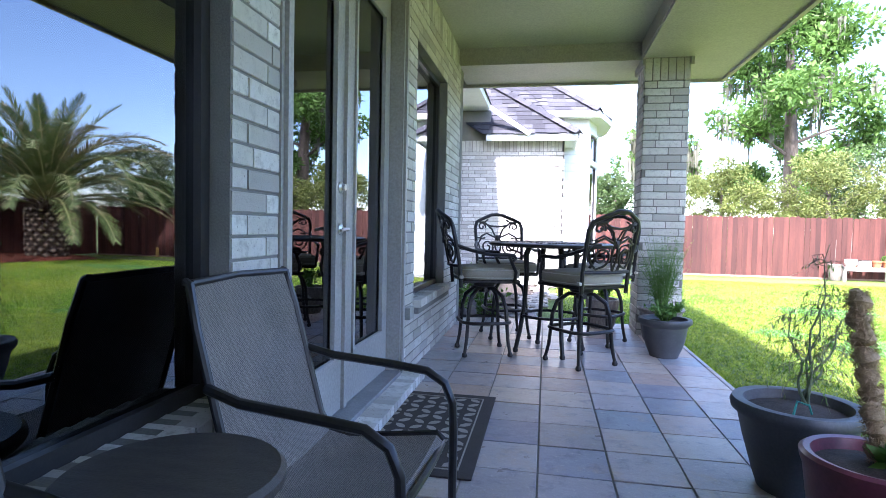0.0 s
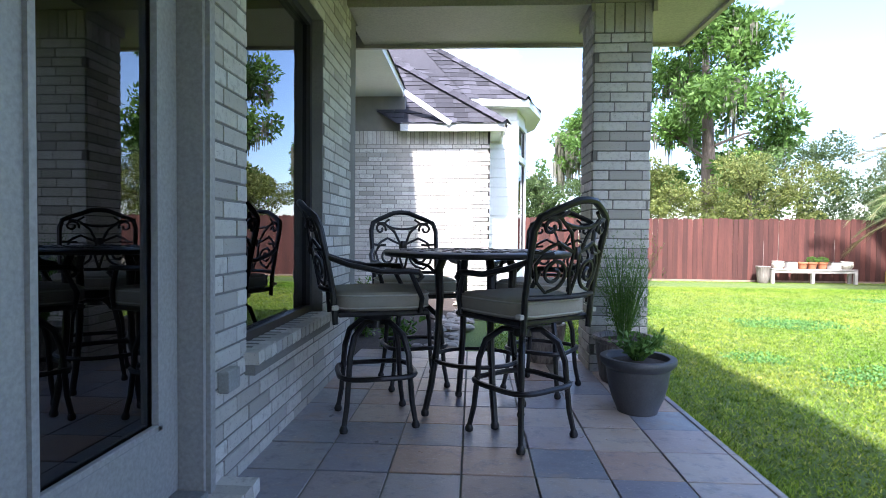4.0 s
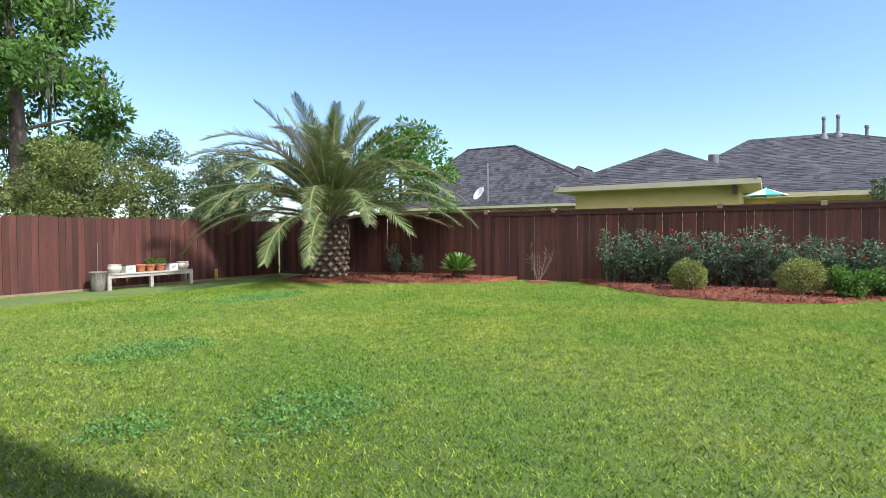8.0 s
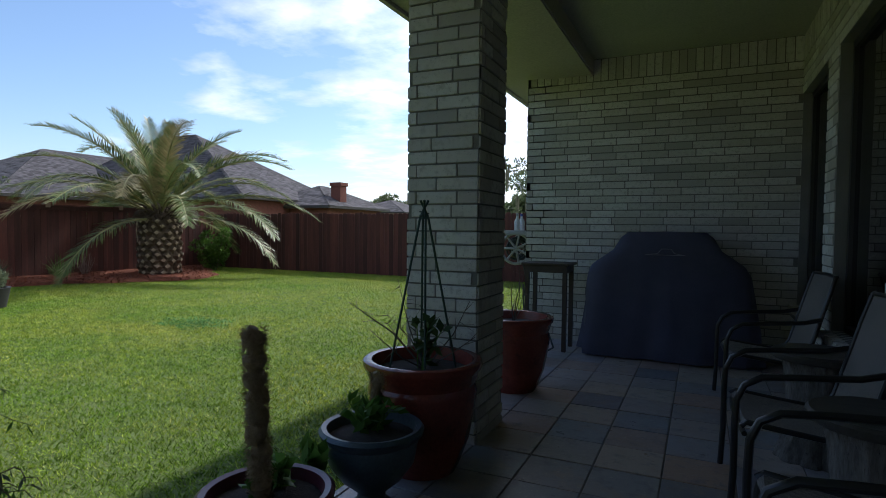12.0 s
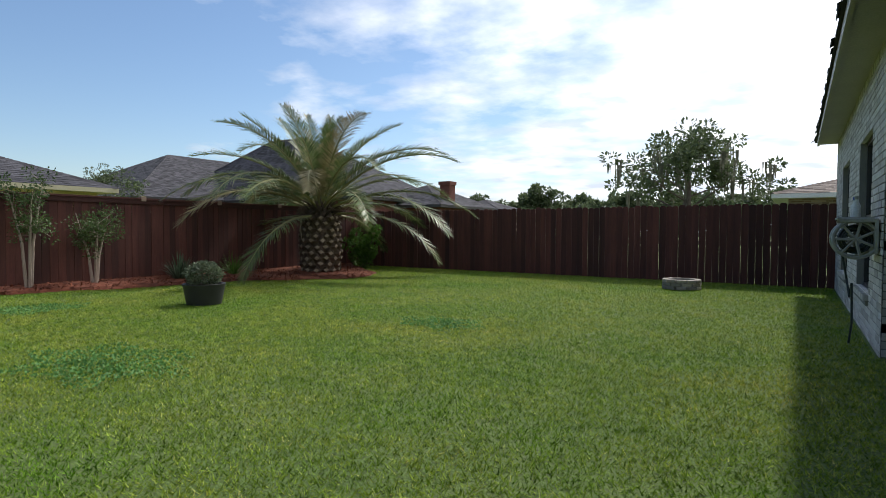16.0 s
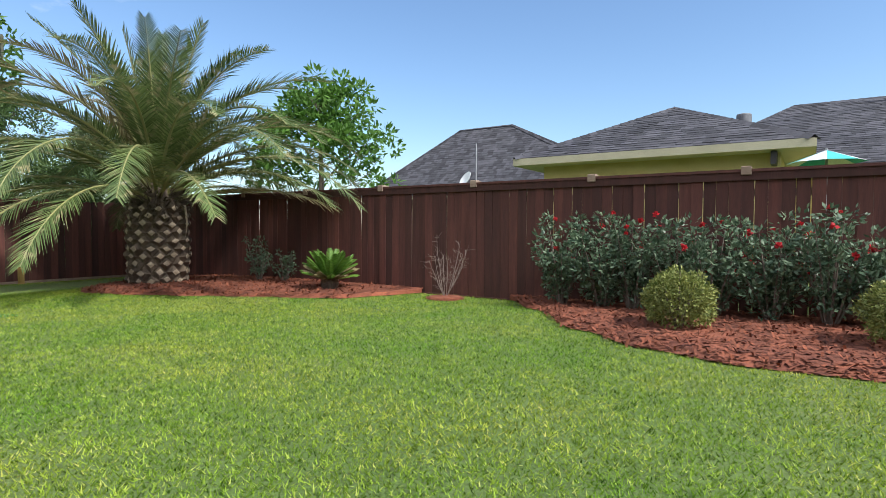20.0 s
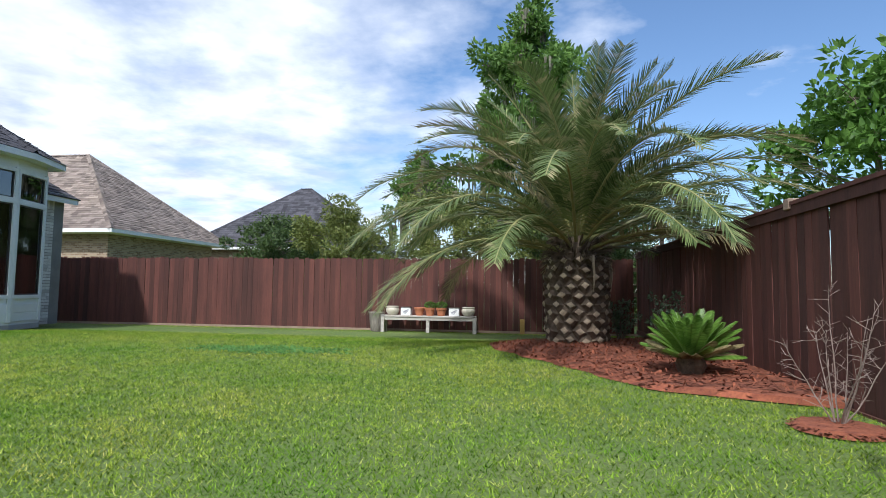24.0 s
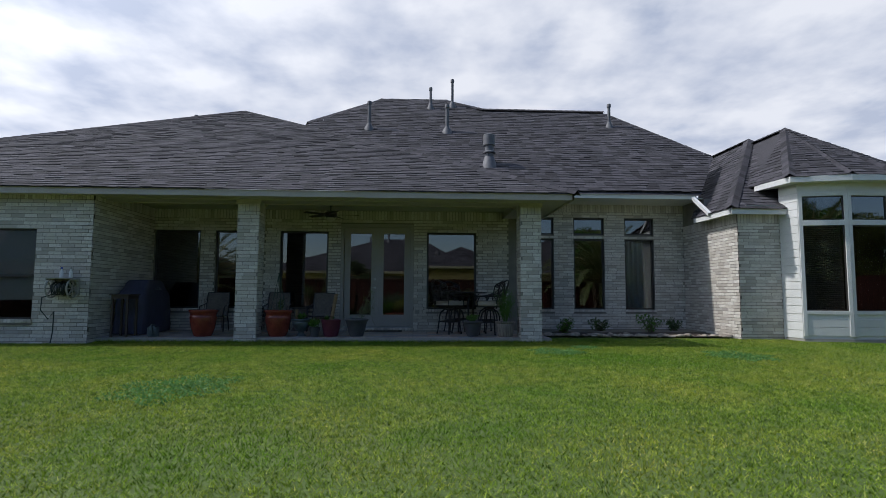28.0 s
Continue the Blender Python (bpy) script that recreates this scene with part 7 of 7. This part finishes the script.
sprig("herb_plant", (2.02, 5.66, 0.31), "leafy green herb in a grey planter", 301, 40, 0.15, 0.17, LEAF_HERB, 0.04)
fern = sprig("asparagus_fern", (2.12, 6.36, 0.30), "tall feathery asparagus fern in a striped pot", 302, 54, 0.74, 0.30, LEAF_HERB, 0.03, "plant", 0.003, 0.3, None, 0.12)
rnd = random.Random(9)
fz = MB()
for i in range(80):
    a = rnd.uniform(0, 6.28)
    e_ = Vector((math.cos(a) * 0.28 * rnd.random(), math.sin(a) * 0.28 * rnd.random(), 0.74 * rnd.uniform(0.25, 1.05)))
    for _ in range(60):
        q = e_ * rnd.uniform(0.35, 1.0) + rand_dir(rnd) * 0.06
        d_ = rand_dir(rnd, 0.2) * 0.036
        s_ = rand_dir(rnd) * 0.0026
        fz.tri(q - s_, q + s_, q + d_)
part("feathery_leaves", fz, LEAF_BRI, fern)
sprig("potted_plant", (2.07, 1.99, 0.33), "pointed green leaves in the urn", 303, 12, 0.12, 0.12, LEAF_BRI, 0.075, "plant", 0.004, 0.5, None, 0.5)
sprig("potted_plant", (2.20, 2.30, 0.18), "broad green leaves in a small pot", 304, 8, 0.13, 0.13, LEAF_BRI, 0.09, "plant", 0.004, 0.5, None, 0.55)
sprig("potted_plant", (2.07, 2.58, 0.32), "young leaves round the moss pole", 305, 5, 0.08, 0.11, LEAF_BRI, 0.07)
sprig("potted_plant", (2.08, 1.56, 0.49), "leafy vine in the red planter", 306, 5, 0.28, 0.13, LEAF_DARK, 0.075)
sprig("potted_plant", (1.62, 6.95, 0.30), "green plant in a striped pot", 307, 12, 0.22, 0.15, LEAF_BRI, 0.08)

COIR = surface("coir_moss_pole", (0.24, 0.16, 0.085), (0.42, 0.30, 0.18), 1.0, 30, 150, 1.0)
def moss_pole(at, label, h, r, lean, seed):
    """A core wound with coir rope, and loose fibres."""
    rnd_ = random.Random(seed)
    t_ = thing("moss_pole", label, "plant support", at)
    top = Vector(lean)
    n_ = int(h / 0.012)
    path = [top * (h * i / n_) for i in range(n_ + 1)]
    part("core", MB().tube([p + Vector((0.006 * math.sin(i * 0.7), 0.006 * math.cos(i * 0.9), 0)) for i, p in enumerate(path)], [r * (0.82 + 0.20 * math.sin(i * 1.25) + 0.08 * math.sin(i * 2.9)) for i in range(n_)] + [r * 0.4], 16), COIR, t_, smooth=True)
    fb = MB()
    for _ in range(int(5200 * h)):
        a = rnd_.uniform(0, 6.28)
        p_ = top * rnd_.uniform(0.0, h) + Vector((r * 0.85 * math.cos(a), r * 0.85 * math.sin(a), 0))
        d_ = (Vector((math.cos(a), math.sin(a), rnd_.uniform(-1.2, 0.6))) + rand_dir(rnd_) * 0.8).normalized() * rnd_.uniform(0.008, 0.028)
        s_ = rand_dir(rnd_) * 0.0018
        fb.tri(p_ - s_, p_ + s_, p_ + d_)
    part("fibre", fb, COIR, t_)


moss_pole((2.09, 2.62, 0.30), "shaggy brown coir pole standing in a plum planter", 0.60, 0.036, (-0.10, 0.16, 1.0), 71)
moss_pole((2.10, 1.90, 0.33), "short dark coir pole standing in the urn", 0.24, 0.026, (0.0, 0.02, 1.0), 72)

GREENST = surface("green_coated_stake", (0.02, 0.05, 0.035), (0.035, 0.075, 0.05), 0.5, 6, 80, 0.1)
t = thing("plant_trellis", "teepee of dark green stakes in a red planter", "trellis", (2.08, 1.50, 0.48))
for i in range(4):
    a = radians(30 + 90 * i)
    part("stake", MB().tube([(0.17 * math.cos(a), 0.17 * math.sin(a), 0), (0.02 * math.cos(a + 0.3), 0.02 * math.sin(a + 0.3), 0.78), (-0.02 * math.cos(a), -0.02 * math.sin(a), 0.86)], 0.006, 6), GREENST, t)
part("tie", MB().tube([(0.022 * math.cos(i), 0.022 * math.sin(i), 0.765 + 0.003 * i) for i in range(14)], 0.004, 5), GREENST, t, "green twine")


def bare_twigs(name, at, label, seed, n, h, w, mat):
    rnd_ = random.Random(seed)
    t_ = thing(name, label, "plant", at)
    b_ = MB()
    for i in range(n):
        a = rnd_.uniform(0, 6.28)
        e_ = Vector((math.cos(a) * w * rnd_.uniform(0.4, 1), math.sin(a) * w * rnd_.uniform(0.4, 1), h * rnd_.uniform(0.2, 1)))
        mid = e_ * 0.5 + rand_dir(rnd_) * 0.04
        b_.tube([Vector((0, 0, 0)), mid, e_], [0.005, 0.0035, 0.0015], 4, False)
        for _ in range(4):
            q = mid.lerp(e_, rnd_.random())
            b_.tube([q, q + rand_dir(rnd_, 0.4) * 0.09], [0.0025, 0.001], 3, False)
    part("twig", b_, mat, t_)


bare_twigs("bare_shrub", (2.08, 1.48, 0.49), "bare brown stems in a red planter", 320, 9, 0.45, 0.42, BARK)
bare_twigs("bare_shrub", (2.10, -0.05, 0.49), "bare stems in a red planter", 321, 5, 0.55, 0.14, BARK)
stg = thing("straggly_plant", "tall sparse conical weeping plant in a grey planter", "plant", (2.12, 3.26, 0.34))
rnd = random.Random(322)
for q, (lx, ly, lz) in enumerate(((0.18, 0.23, 0.70), (0.20, 0.30, 0.54), (0.28, 0.16, 0.46), (-0.04, 0.14, 0.42), (0.32, 0.34, 0.36))):
    lead = [Vector((lx * (k / 9) ** 1.25 + 0.014 * math.sin(k * 1.3 + q), ly * (k / 9) ** 1.25 + 0.012 * math.cos(k * 1.7 + q), lz * k / 9)) for k in range(10)]
    part("stem", MB().tube(lead, [0.0068 - 0.0006 * k for k in range(10)], 6, False), LEAF_GREY, stg, "thin leaning green stem", True)
    for i in range(28 if q == 0 else 15):
        u = 0.25 + 0.72 * rnd.random()
        a = i * 2.4 + rnd.uniform(-0.6, 0.6)
        k = min(int(u * 9), 8)
        p_ = lead[k].lerp(lead[k + 1], u * 9 - k)
        reach = (0.24 * (1.1 - u) ** 0.6 * rnd.uniform(0.4, 1.15) + 0.03)
        bow, drop = rnd.uniform(0.2, 1.1), rnd.uniform(0.9, 2.0)
        pp, lv_ = [], MB()
        for s in range(8):
            v = s / 7
            wob = 0.012 * math.sin(s * 2.1 + i)
            pp.append(p_ + Vector((math.cos(a + 0.6 * v) * reach * v + wob, math.sin(a + 0.6 * v) * reach * v - wob, reach * (bow * v - drop * v * v))))
            if s > 1 and rnd.random() < 0.75:
                for _ in range(rnd.randrange(1, 3)):
                    leaf_quad(lv_, pp[-1].lerp(pp[-2], rnd.random()), (Vector((0.3 * math.cos(a), 0.3 * math.sin(a), -0.9)) + rand_dir(rnd) * 0.6).normalized(), 0.007, rnd.uniform(0.02, 0.042), rnd)
        st_ = part("twig", MB().tube(pp, [0.0019 - 0.00018 * k for k in range(8)], 4, False), BARK if i % 3 else LEAF_GREY, stg)
        if lv_.v:
            part("foliage", lv_, LEAF_GREY if i % 2 else LEAF_BRI, st_)
TEAL = surface("teal_plastic", (0.03, 0.22, 0.18), (0.05, 0.28, 0.24), 0.5, 5, 80, 0.05)
t = thing("plant_clip", "teal plastic clips on the straggly stems", "clip", (1.98, 3.02, 0.36))
part("clip", MB().tube([(0, 0, 0), (0.02, 0.02, 0.05), (0.06, 0.01, 0.04), (0.08, 0.03, 0.0)], 0.005, 5), TEAL, t)

# watering can
t = thing("watering_can", "dark blue-grey watering can on the patio", "watering can", (2.22, -1.02, 0))
part("body", MB().lathe([(0.10, 0.0), (0.115, 0.02), (0.115, 0.16), (0.10, 0.20), (0.06, 0.21)], 24), URNB, t, smooth=True)
part("spout", MB().tube([(0.09, 0.03, 0.06), (0.20, 0.07, 0.17), (0.25, 0.09, 0.23)], [0.022, 0.015, 0.013], 8), URNB, t, smooth=True)
part("rose", MB().lathe([(0.012, 0), (0.032, 0.03), (0.032, 0.035)], 14).move(pose(0.25, 0.09, 0.225, 30, 40, 0)), URNB, t, smooth=True)
part("handle", MB().tube([(-0.09, -0.03, 0.06), (-0.18, -0.06, 0.12), (-0.14, -0.05, 0.24), (-0.03, 0, 0.24)], 0.011, 8), URNB, t, smooth=True)

# hose reel on the bedroom wing
REELM = surface("beige_grey_plastic", (0.30, 0.29, 0.26), (0.38, 0.37, 0.33), 0.5, 5, 90, 0.08)
HOSE = surface("black_green_hose", (0.02, 0.028, 0.024), (0.035, 0.045, 0.04), 0.45, 5, 90, 0.1)
t = thing("hose_reel", "wall-mounted grey hose reel with a coiled dark hose", "hose reel", (2.64, -2.55, 0.98))
part("bracket", MB().box(0.0, 0.03, -0.25, 0.25, -0.14, 0.20, 0.006).box(0.03, 0.30, -0.25, -0.22, 0.16, 0.20, 0.006).box(0.03, 0.30, 0.22, 0.25, 0.16, 0.20, 0.006).box(0.03, 0.32, -0.22, 0.22, 0.19, 0.215, 0.006), REELM, t)
for s in (-1, 1):
    disc = MB()
    for i in range(7):
        a = 2 * math.pi * i / 7
        disc.tube([(0.17, s * 0.2, 0), (0.17 + 0.17 * math.cos(a), s * 0.2, 0.17 * math.sin(a))], 0.014, 5)
    disc.tube([(0.17 + 0.18 * math.cos(2 * math.pi * i / 28), s * 0.2, 0.18 * math.sin(2 * math.pi * i / 28)) for i in range(29)], 0.018, 7, False)
    part("reel_disc", disc, REELM, t, smooth=True)
coil = []
for i in range(220):
    a = i * 0.42
    rr = 0.09 + 0.015 * (i // 60)
    coil.append((0.17 + rr * math.cos(a), -0.17 + 0.34 * abs(((i * 0.021) % 2) - 1), rr * math.sin(a)))
part("hose", MB().tube(coil, 0.011, 5, False), HOSE, t, smooth=True)
part("hanging_hose", MB().tube([(0.22, -0.1, -0.10), (0.24, -0.32, -0.18), (0.2, -0.36, -0.42), (0.18, -0.22, -0.60), (0.17, -0.12, -0.45), (0.16, -0.13, -0.85), (0.18, -0.15, -1.07)], 0.011, 6), HOSE, t, smooth=True)
for y, col_ in ((-0.02, WHITE), (0.16, WHITE)):
    t = thing("spray_bottle", "white plastic spray bottle on the hose reel", "bottle", (2.81, -2.55 + y, 1.195))
    part("bottle", MB().lathe([(0.033, 0), (0.035, 0.01), (0.035, 0.11), (0.015, 0.15), (0.015, 0.17)], 14), col_, t, smooth=True)
    part("cap", MB().lathe([(0.018, 0.17), (0.018, 0.20), (0.01, 0.205)], 12), surface("blue_cap", (0.04, 0.07, 0.3), (0.05, 0.09, 0.36), 0.4, 5, 60, 0.05) if y < 0 else REELM, t)

# ceiling fan
t = thing("ceiling_fan", "dark bronze porch ceiling fan with five blades", "ceiling fan", (1.15, 2.42, 2.72))
part("rod", MB().tube([(0, 0, 0.10), (0, 0, 0.30)], 0.015, 8), BRONZE, t)
part("canopy", MB().lathe([(0.03, 0.22), (0.07, 0.27), (0.08, 0.30)], 18), BRONZE, t, smooth=True)
part("motor", MB().lathe([(0.03, -0.06), (0.10, -0.04), (0.15, 0.0), (0.15, 0.06), (0.08, 0.11), (0.03, 0.12)], 24), BRONZE, t, smooth=True)
part("light_bowl", MB().lathe([(0.01, -0.14), (0.07, -0.125), (0.11, -0.08), (0.11, -0.05)], 24), CREAMP, t, "frosted light bowl", True)
for i in range(5):
    k = MB().box(0.16, 0.66, -0.065, 0.065, 0.0, 0.008, 0.002)
    k.move(pose(0, 0, 0.02, 0, 0, 20 + 72 * i) @ pose(0, 0, 0, 10, 0, 0))
    part("blade", k, DKW, t)

# outlet on the pier
t = thing("outlet_cover", "grey weatherproof outlet cover on the brick", "outlet", (0.008, 4.46, 0.46))
part("cover", MB().box(0.0, 0.045, -0.055, 0.055, -0.045, 0.045, 0.006), REELM, t)

# ---- garden bed by the tall windows ----
b = MB()
GB = [(6.9, 0.6), (8.0, 0.75), (9.5, 0.85), (11.0, 1.0), (12.05, 1.1)]
for (y0, x0), (y1, x1) in zip(GB, GB[1:]):
    b.quad((-1.4, y0, LAWN_Z + 0.05), (x0, y0, LAWN_Z + 0.02), (x1, y1, LAWN_Z + 0.02), (-1.4, y1, LAWN_Z + 0.05))
setting("garden_bed", b, DIRT, "dark soil bed below the tall windows")
STONE = surface("tan_river_stone", (0.24, 0.20, 0.165), (0.40, 0.35, 0.29), 0.85, 8, 90, 0.4, vary=0.3, per="object")
rnd = random.Random(77)
stone_me = []
for q in range(4):
    sb = MB().lathe([(0.02, 0.0), (0.8, 0.1), (1.0, 0.45), (0.75, 0.85), (0.1, 1.0)], 9, wave=lambda a, z: 1 + 0.18 * math.sin(a * 2 + q) + 0.1 * math.sin(a * 5 + 2 * q))
    stone_me.append(sb.mesh("stone", STONE, True))
st_owner = thing("stone_border", "border of loose tan stones along the garden bed", "stones", (0, 0, LAWN_Z))
for i in range(130):
    y = rnd.uniform(7.0, 12.0)
    x = 0.62 + (y - 7) * 0.085 + rnd.gauss(0, 0.11)
    r_ = rnd.uniform(0.05, 0.11)
    ob = new("stone", stone_me[rnd.randrange(4)])
    ob.parent = st_owner
    ob.matrix_basis = pose(x, y, 0.015, 0, 0, rnd.uniform(0, 360)) @ Matrix.Diagonal((r_, r_ * rnd.uniform(0.7, 1.2), r_ * rnd.uniform(0.5, 0.9), 1))
for i, (x, y, w, h, lf) in enumerate(((-0.6, 7.4, 0.5, 0.4, LEAF_BRI), (-0.2, 8.3, 0.5, 0.32, LEAF_BRI), (-0.5, 9.3, 0.6, 0.3, LEAF_DARK), (-0.3, 10.6, 0.65, 0.38, LEAF_BRI), (-0.7, 11.4, 0.5, 0.3, LEAF_DARK), (0.3, 7.35, 0.45, 0.42, LEAF_BRI))):
    shrub("bed_plant", (x, y, LAWN_Z + 0.04), "low green plant in the garden bed", 400 + i, w, h, lf, 0.06, 480, "plant", "", 8)

# ---- yard things ----
t = thing("fire_pit", "low ring of stacked flat stones on the lawn", "fire pit", (5.22, -7.6, LAWN_Z))
for r_ in range(3):
    for i in range(11):
        a = 2 * math.pi * (i + 0.5 * (r_ % 2)) / 11
        k = MB().box(-0.085, 0.085, -0.055, 0.055, 0.0, 0.062, 0.008)
        k.move(pose(0.30 * math.cos(a), 0.30 * math.sin(a), 0.066 * r_, rnd.uniform(-2, 2), rnd.uniform(-2, 2), math.degrees(a) + 90 + rnd.uniform(-6, 6)))
        part("stone", k, STONE, t)
part("ash_bed", MB().lathe([(0.25, 0.0), (0.25, 0.04), (0.01, 0.05)], 20), DIRT, t)

BLKP = surface("black_nursery_plastic", (0.018, 0.018, 0.019), (0.03, 0.03, 0.032), 0.55, 5, 80, 0.1)
pot("planter", "wide black nursery tub on the lawn", (10.94, -0.87, LAWN_Z), [(0.25, 0.0), (0.27, 0.1), (0.30, 0.26), (0.31, 0.29), (0.315, 0.31), (0.30, 0.315)], BLKP)
shrub("potted_shrub", (10.94, -0.87, LAWN_Z + 0.27), "rounded grey-green herb in a black tub", 430, 0.5, 0.36, LEAF_GREY, 0.05, 2600, "shrub", "", 6, None, True)

GREYW = surface("weathered_grey_wood", (0.33, 0.30, 0.26), (0.46, 0.43, 0.38), 0.95, 5, 60, 0.4, stretch=(0.4, 3, 3))
t = thing("bench", "long weathered grey wooden plank bench holding pots", "bench", (10.5, 18.35, LAWN_Z - 0.14))
part("seat_plank", MB().box(-1.15, 1.15, -0.17, 0.17, 0.37, 0.41, 0.006), GREYW, t)
part("apron", MB().box(-1.12, 1.12, -0.15, -0.13, 0.30, 0.37), GREYW, t)
for x in (-1.15, 1.09):
    part("leg", MB().box(x, x + 0.08, -0.17, -0.09, 0.0, 0.42, 0.004), GREYW, t)
    part("leg", MB().box(x, x + 0.08, 0.09, 0.17, 0.0, 0.37, 0.004), GREYW, t)
part("leg", MB().box(-0.04, 0.04, -0.13, -0.05, 0.0, 0.37, 0.004), GREYW, t)
ZB = LAWN_Z + 0.27
POTR = [(0.10, 0.0), (0.115, 0.02), (0.16, 0.09), (0.165, 0.14), (0.14, 0.185), (0.155, 0.20), (0.155, 0.215), (0.145, 0.22)]
pot("ceramic_pot", "cream round ceramic pot on the bench", (9.60, 18.35, ZB), POTR, CREAMP)
pot("ceramic_pot", "cream round ceramic pot at the bench's end", (11.47, 18.35, ZB), POTR, CREAMP)
TP = [(0.085, 0.0), (0.09, 0.02), (0.115, 0.14), (0.13, 0.145), (0.135, 0.19), (0.125, 0.195)]
for i, x in enumerate((10.27, 10.53, 10.81)):
    pot("terracotta_pot", "orange terracotta pot on the bench", (x, 18.35, ZB), TP, TERRA)
    if i:
        shrub("potted_herb", (x, 18.35, ZB + 0.17), "small mound of green herb", 440 + i, 0.27, 0.16, LEAF_BRI, 0.035, 800, "plant", "", 5, None, True)
for x in (9.95, 11.13):
    t = thing("box_planter", "white square planter with a grey leaf print", "plant pot", (x, 18.35, ZB), "white printed planters")
    part("body", MB().box(-0.12, 0.12, -0.11, 0.11, 0.0, 0.19, 0.006), WHITE, t)
    part("rim", MB().box(-0.13, 0.13, -0.12, 0.12, 0.19, 0.205, 0.003), DKW, t)
    pr = MB()
    for i in range(5):
        k = len(pr.v)
        pr.box(-0.05, 0.05, -0.002, 0.0, -0.006, 0.006).move(pose(-0.03 + 0.016 * i, -0.1115, 0.06 + 0.018 * i, 0, 35 - 15 * i, 0), k)
    part("printed_leaf", pr, GREYT, t)
pot("ceramic_pot", "tall dark striped pot beside the bench", (9.20, 18.35, LAWN_Z - 0.14), [(0.12, 0.0), (0.14, 0.03), (0.17, 0.25), (0.18, 0.42), (0.195, 0.44), (0.20, 0.47), (0.185, 0.48)], STRIPE, lambda a, z: 1 + 0.02 * math.sin(a * 24), n=60)
for x, h, z in ((9.20, 0.75, LAWN_Z + 0.28), (9.60, 0.8, ZB + 0.18), (11.13, 0.65, ZB + 0.18)):
    t = thing("plant_stake", "thin bare stake standing in a pot", "stake", (x, 18.37, z))
    part("rod", MB().tube([(0, 0, 0), (0.01, 0, h)], 0.006, 5), TWIG, t)
OCHRE = surface("ochre_painted_post", (0.32, 0.20, 0.05), (0.38, 0.25, 0.07), 0.8, 5, 70, 0.2)
t = thing("marker_post", "short ochre utility marker post at the fence", "post", (12.75, 18.6, LAWN_Z - 0.15))
part("post", MB().box(-0.055, 0.055, -0.02, 0.02, 0.0, 0.36, 0.006), OCHRE, t)

t = thing("patio_umbrella", "teal and white umbrella beyond the back fence", "umbrella", (18.6, 4.3, 1.85))
UMB = [surface("teal_canvas", (0.05, 0.35, 0.36), (0.07, 0.42, 0.42), 0.8, 4, 60, 0.1), WHITE]
for i in range(8):
    a0, a1 = 2 * math.pi * i / 8, 2 * math.pi * (i + 1) / 8
    k = MB().tri((0, 0, 0.42), (0.55 * math.cos(a0), 0.55 * math.sin(a0), 0.22), (0.55 * math.cos(a1), 0.55 * math.sin(a1), 0.22))
    part("canopy_panel", k, UMB[i % 2], t)
part("pole", MB().tube([(0, 0, -1.95), (0, 0, 0.45)], 0.02, 8), STEEL, t)
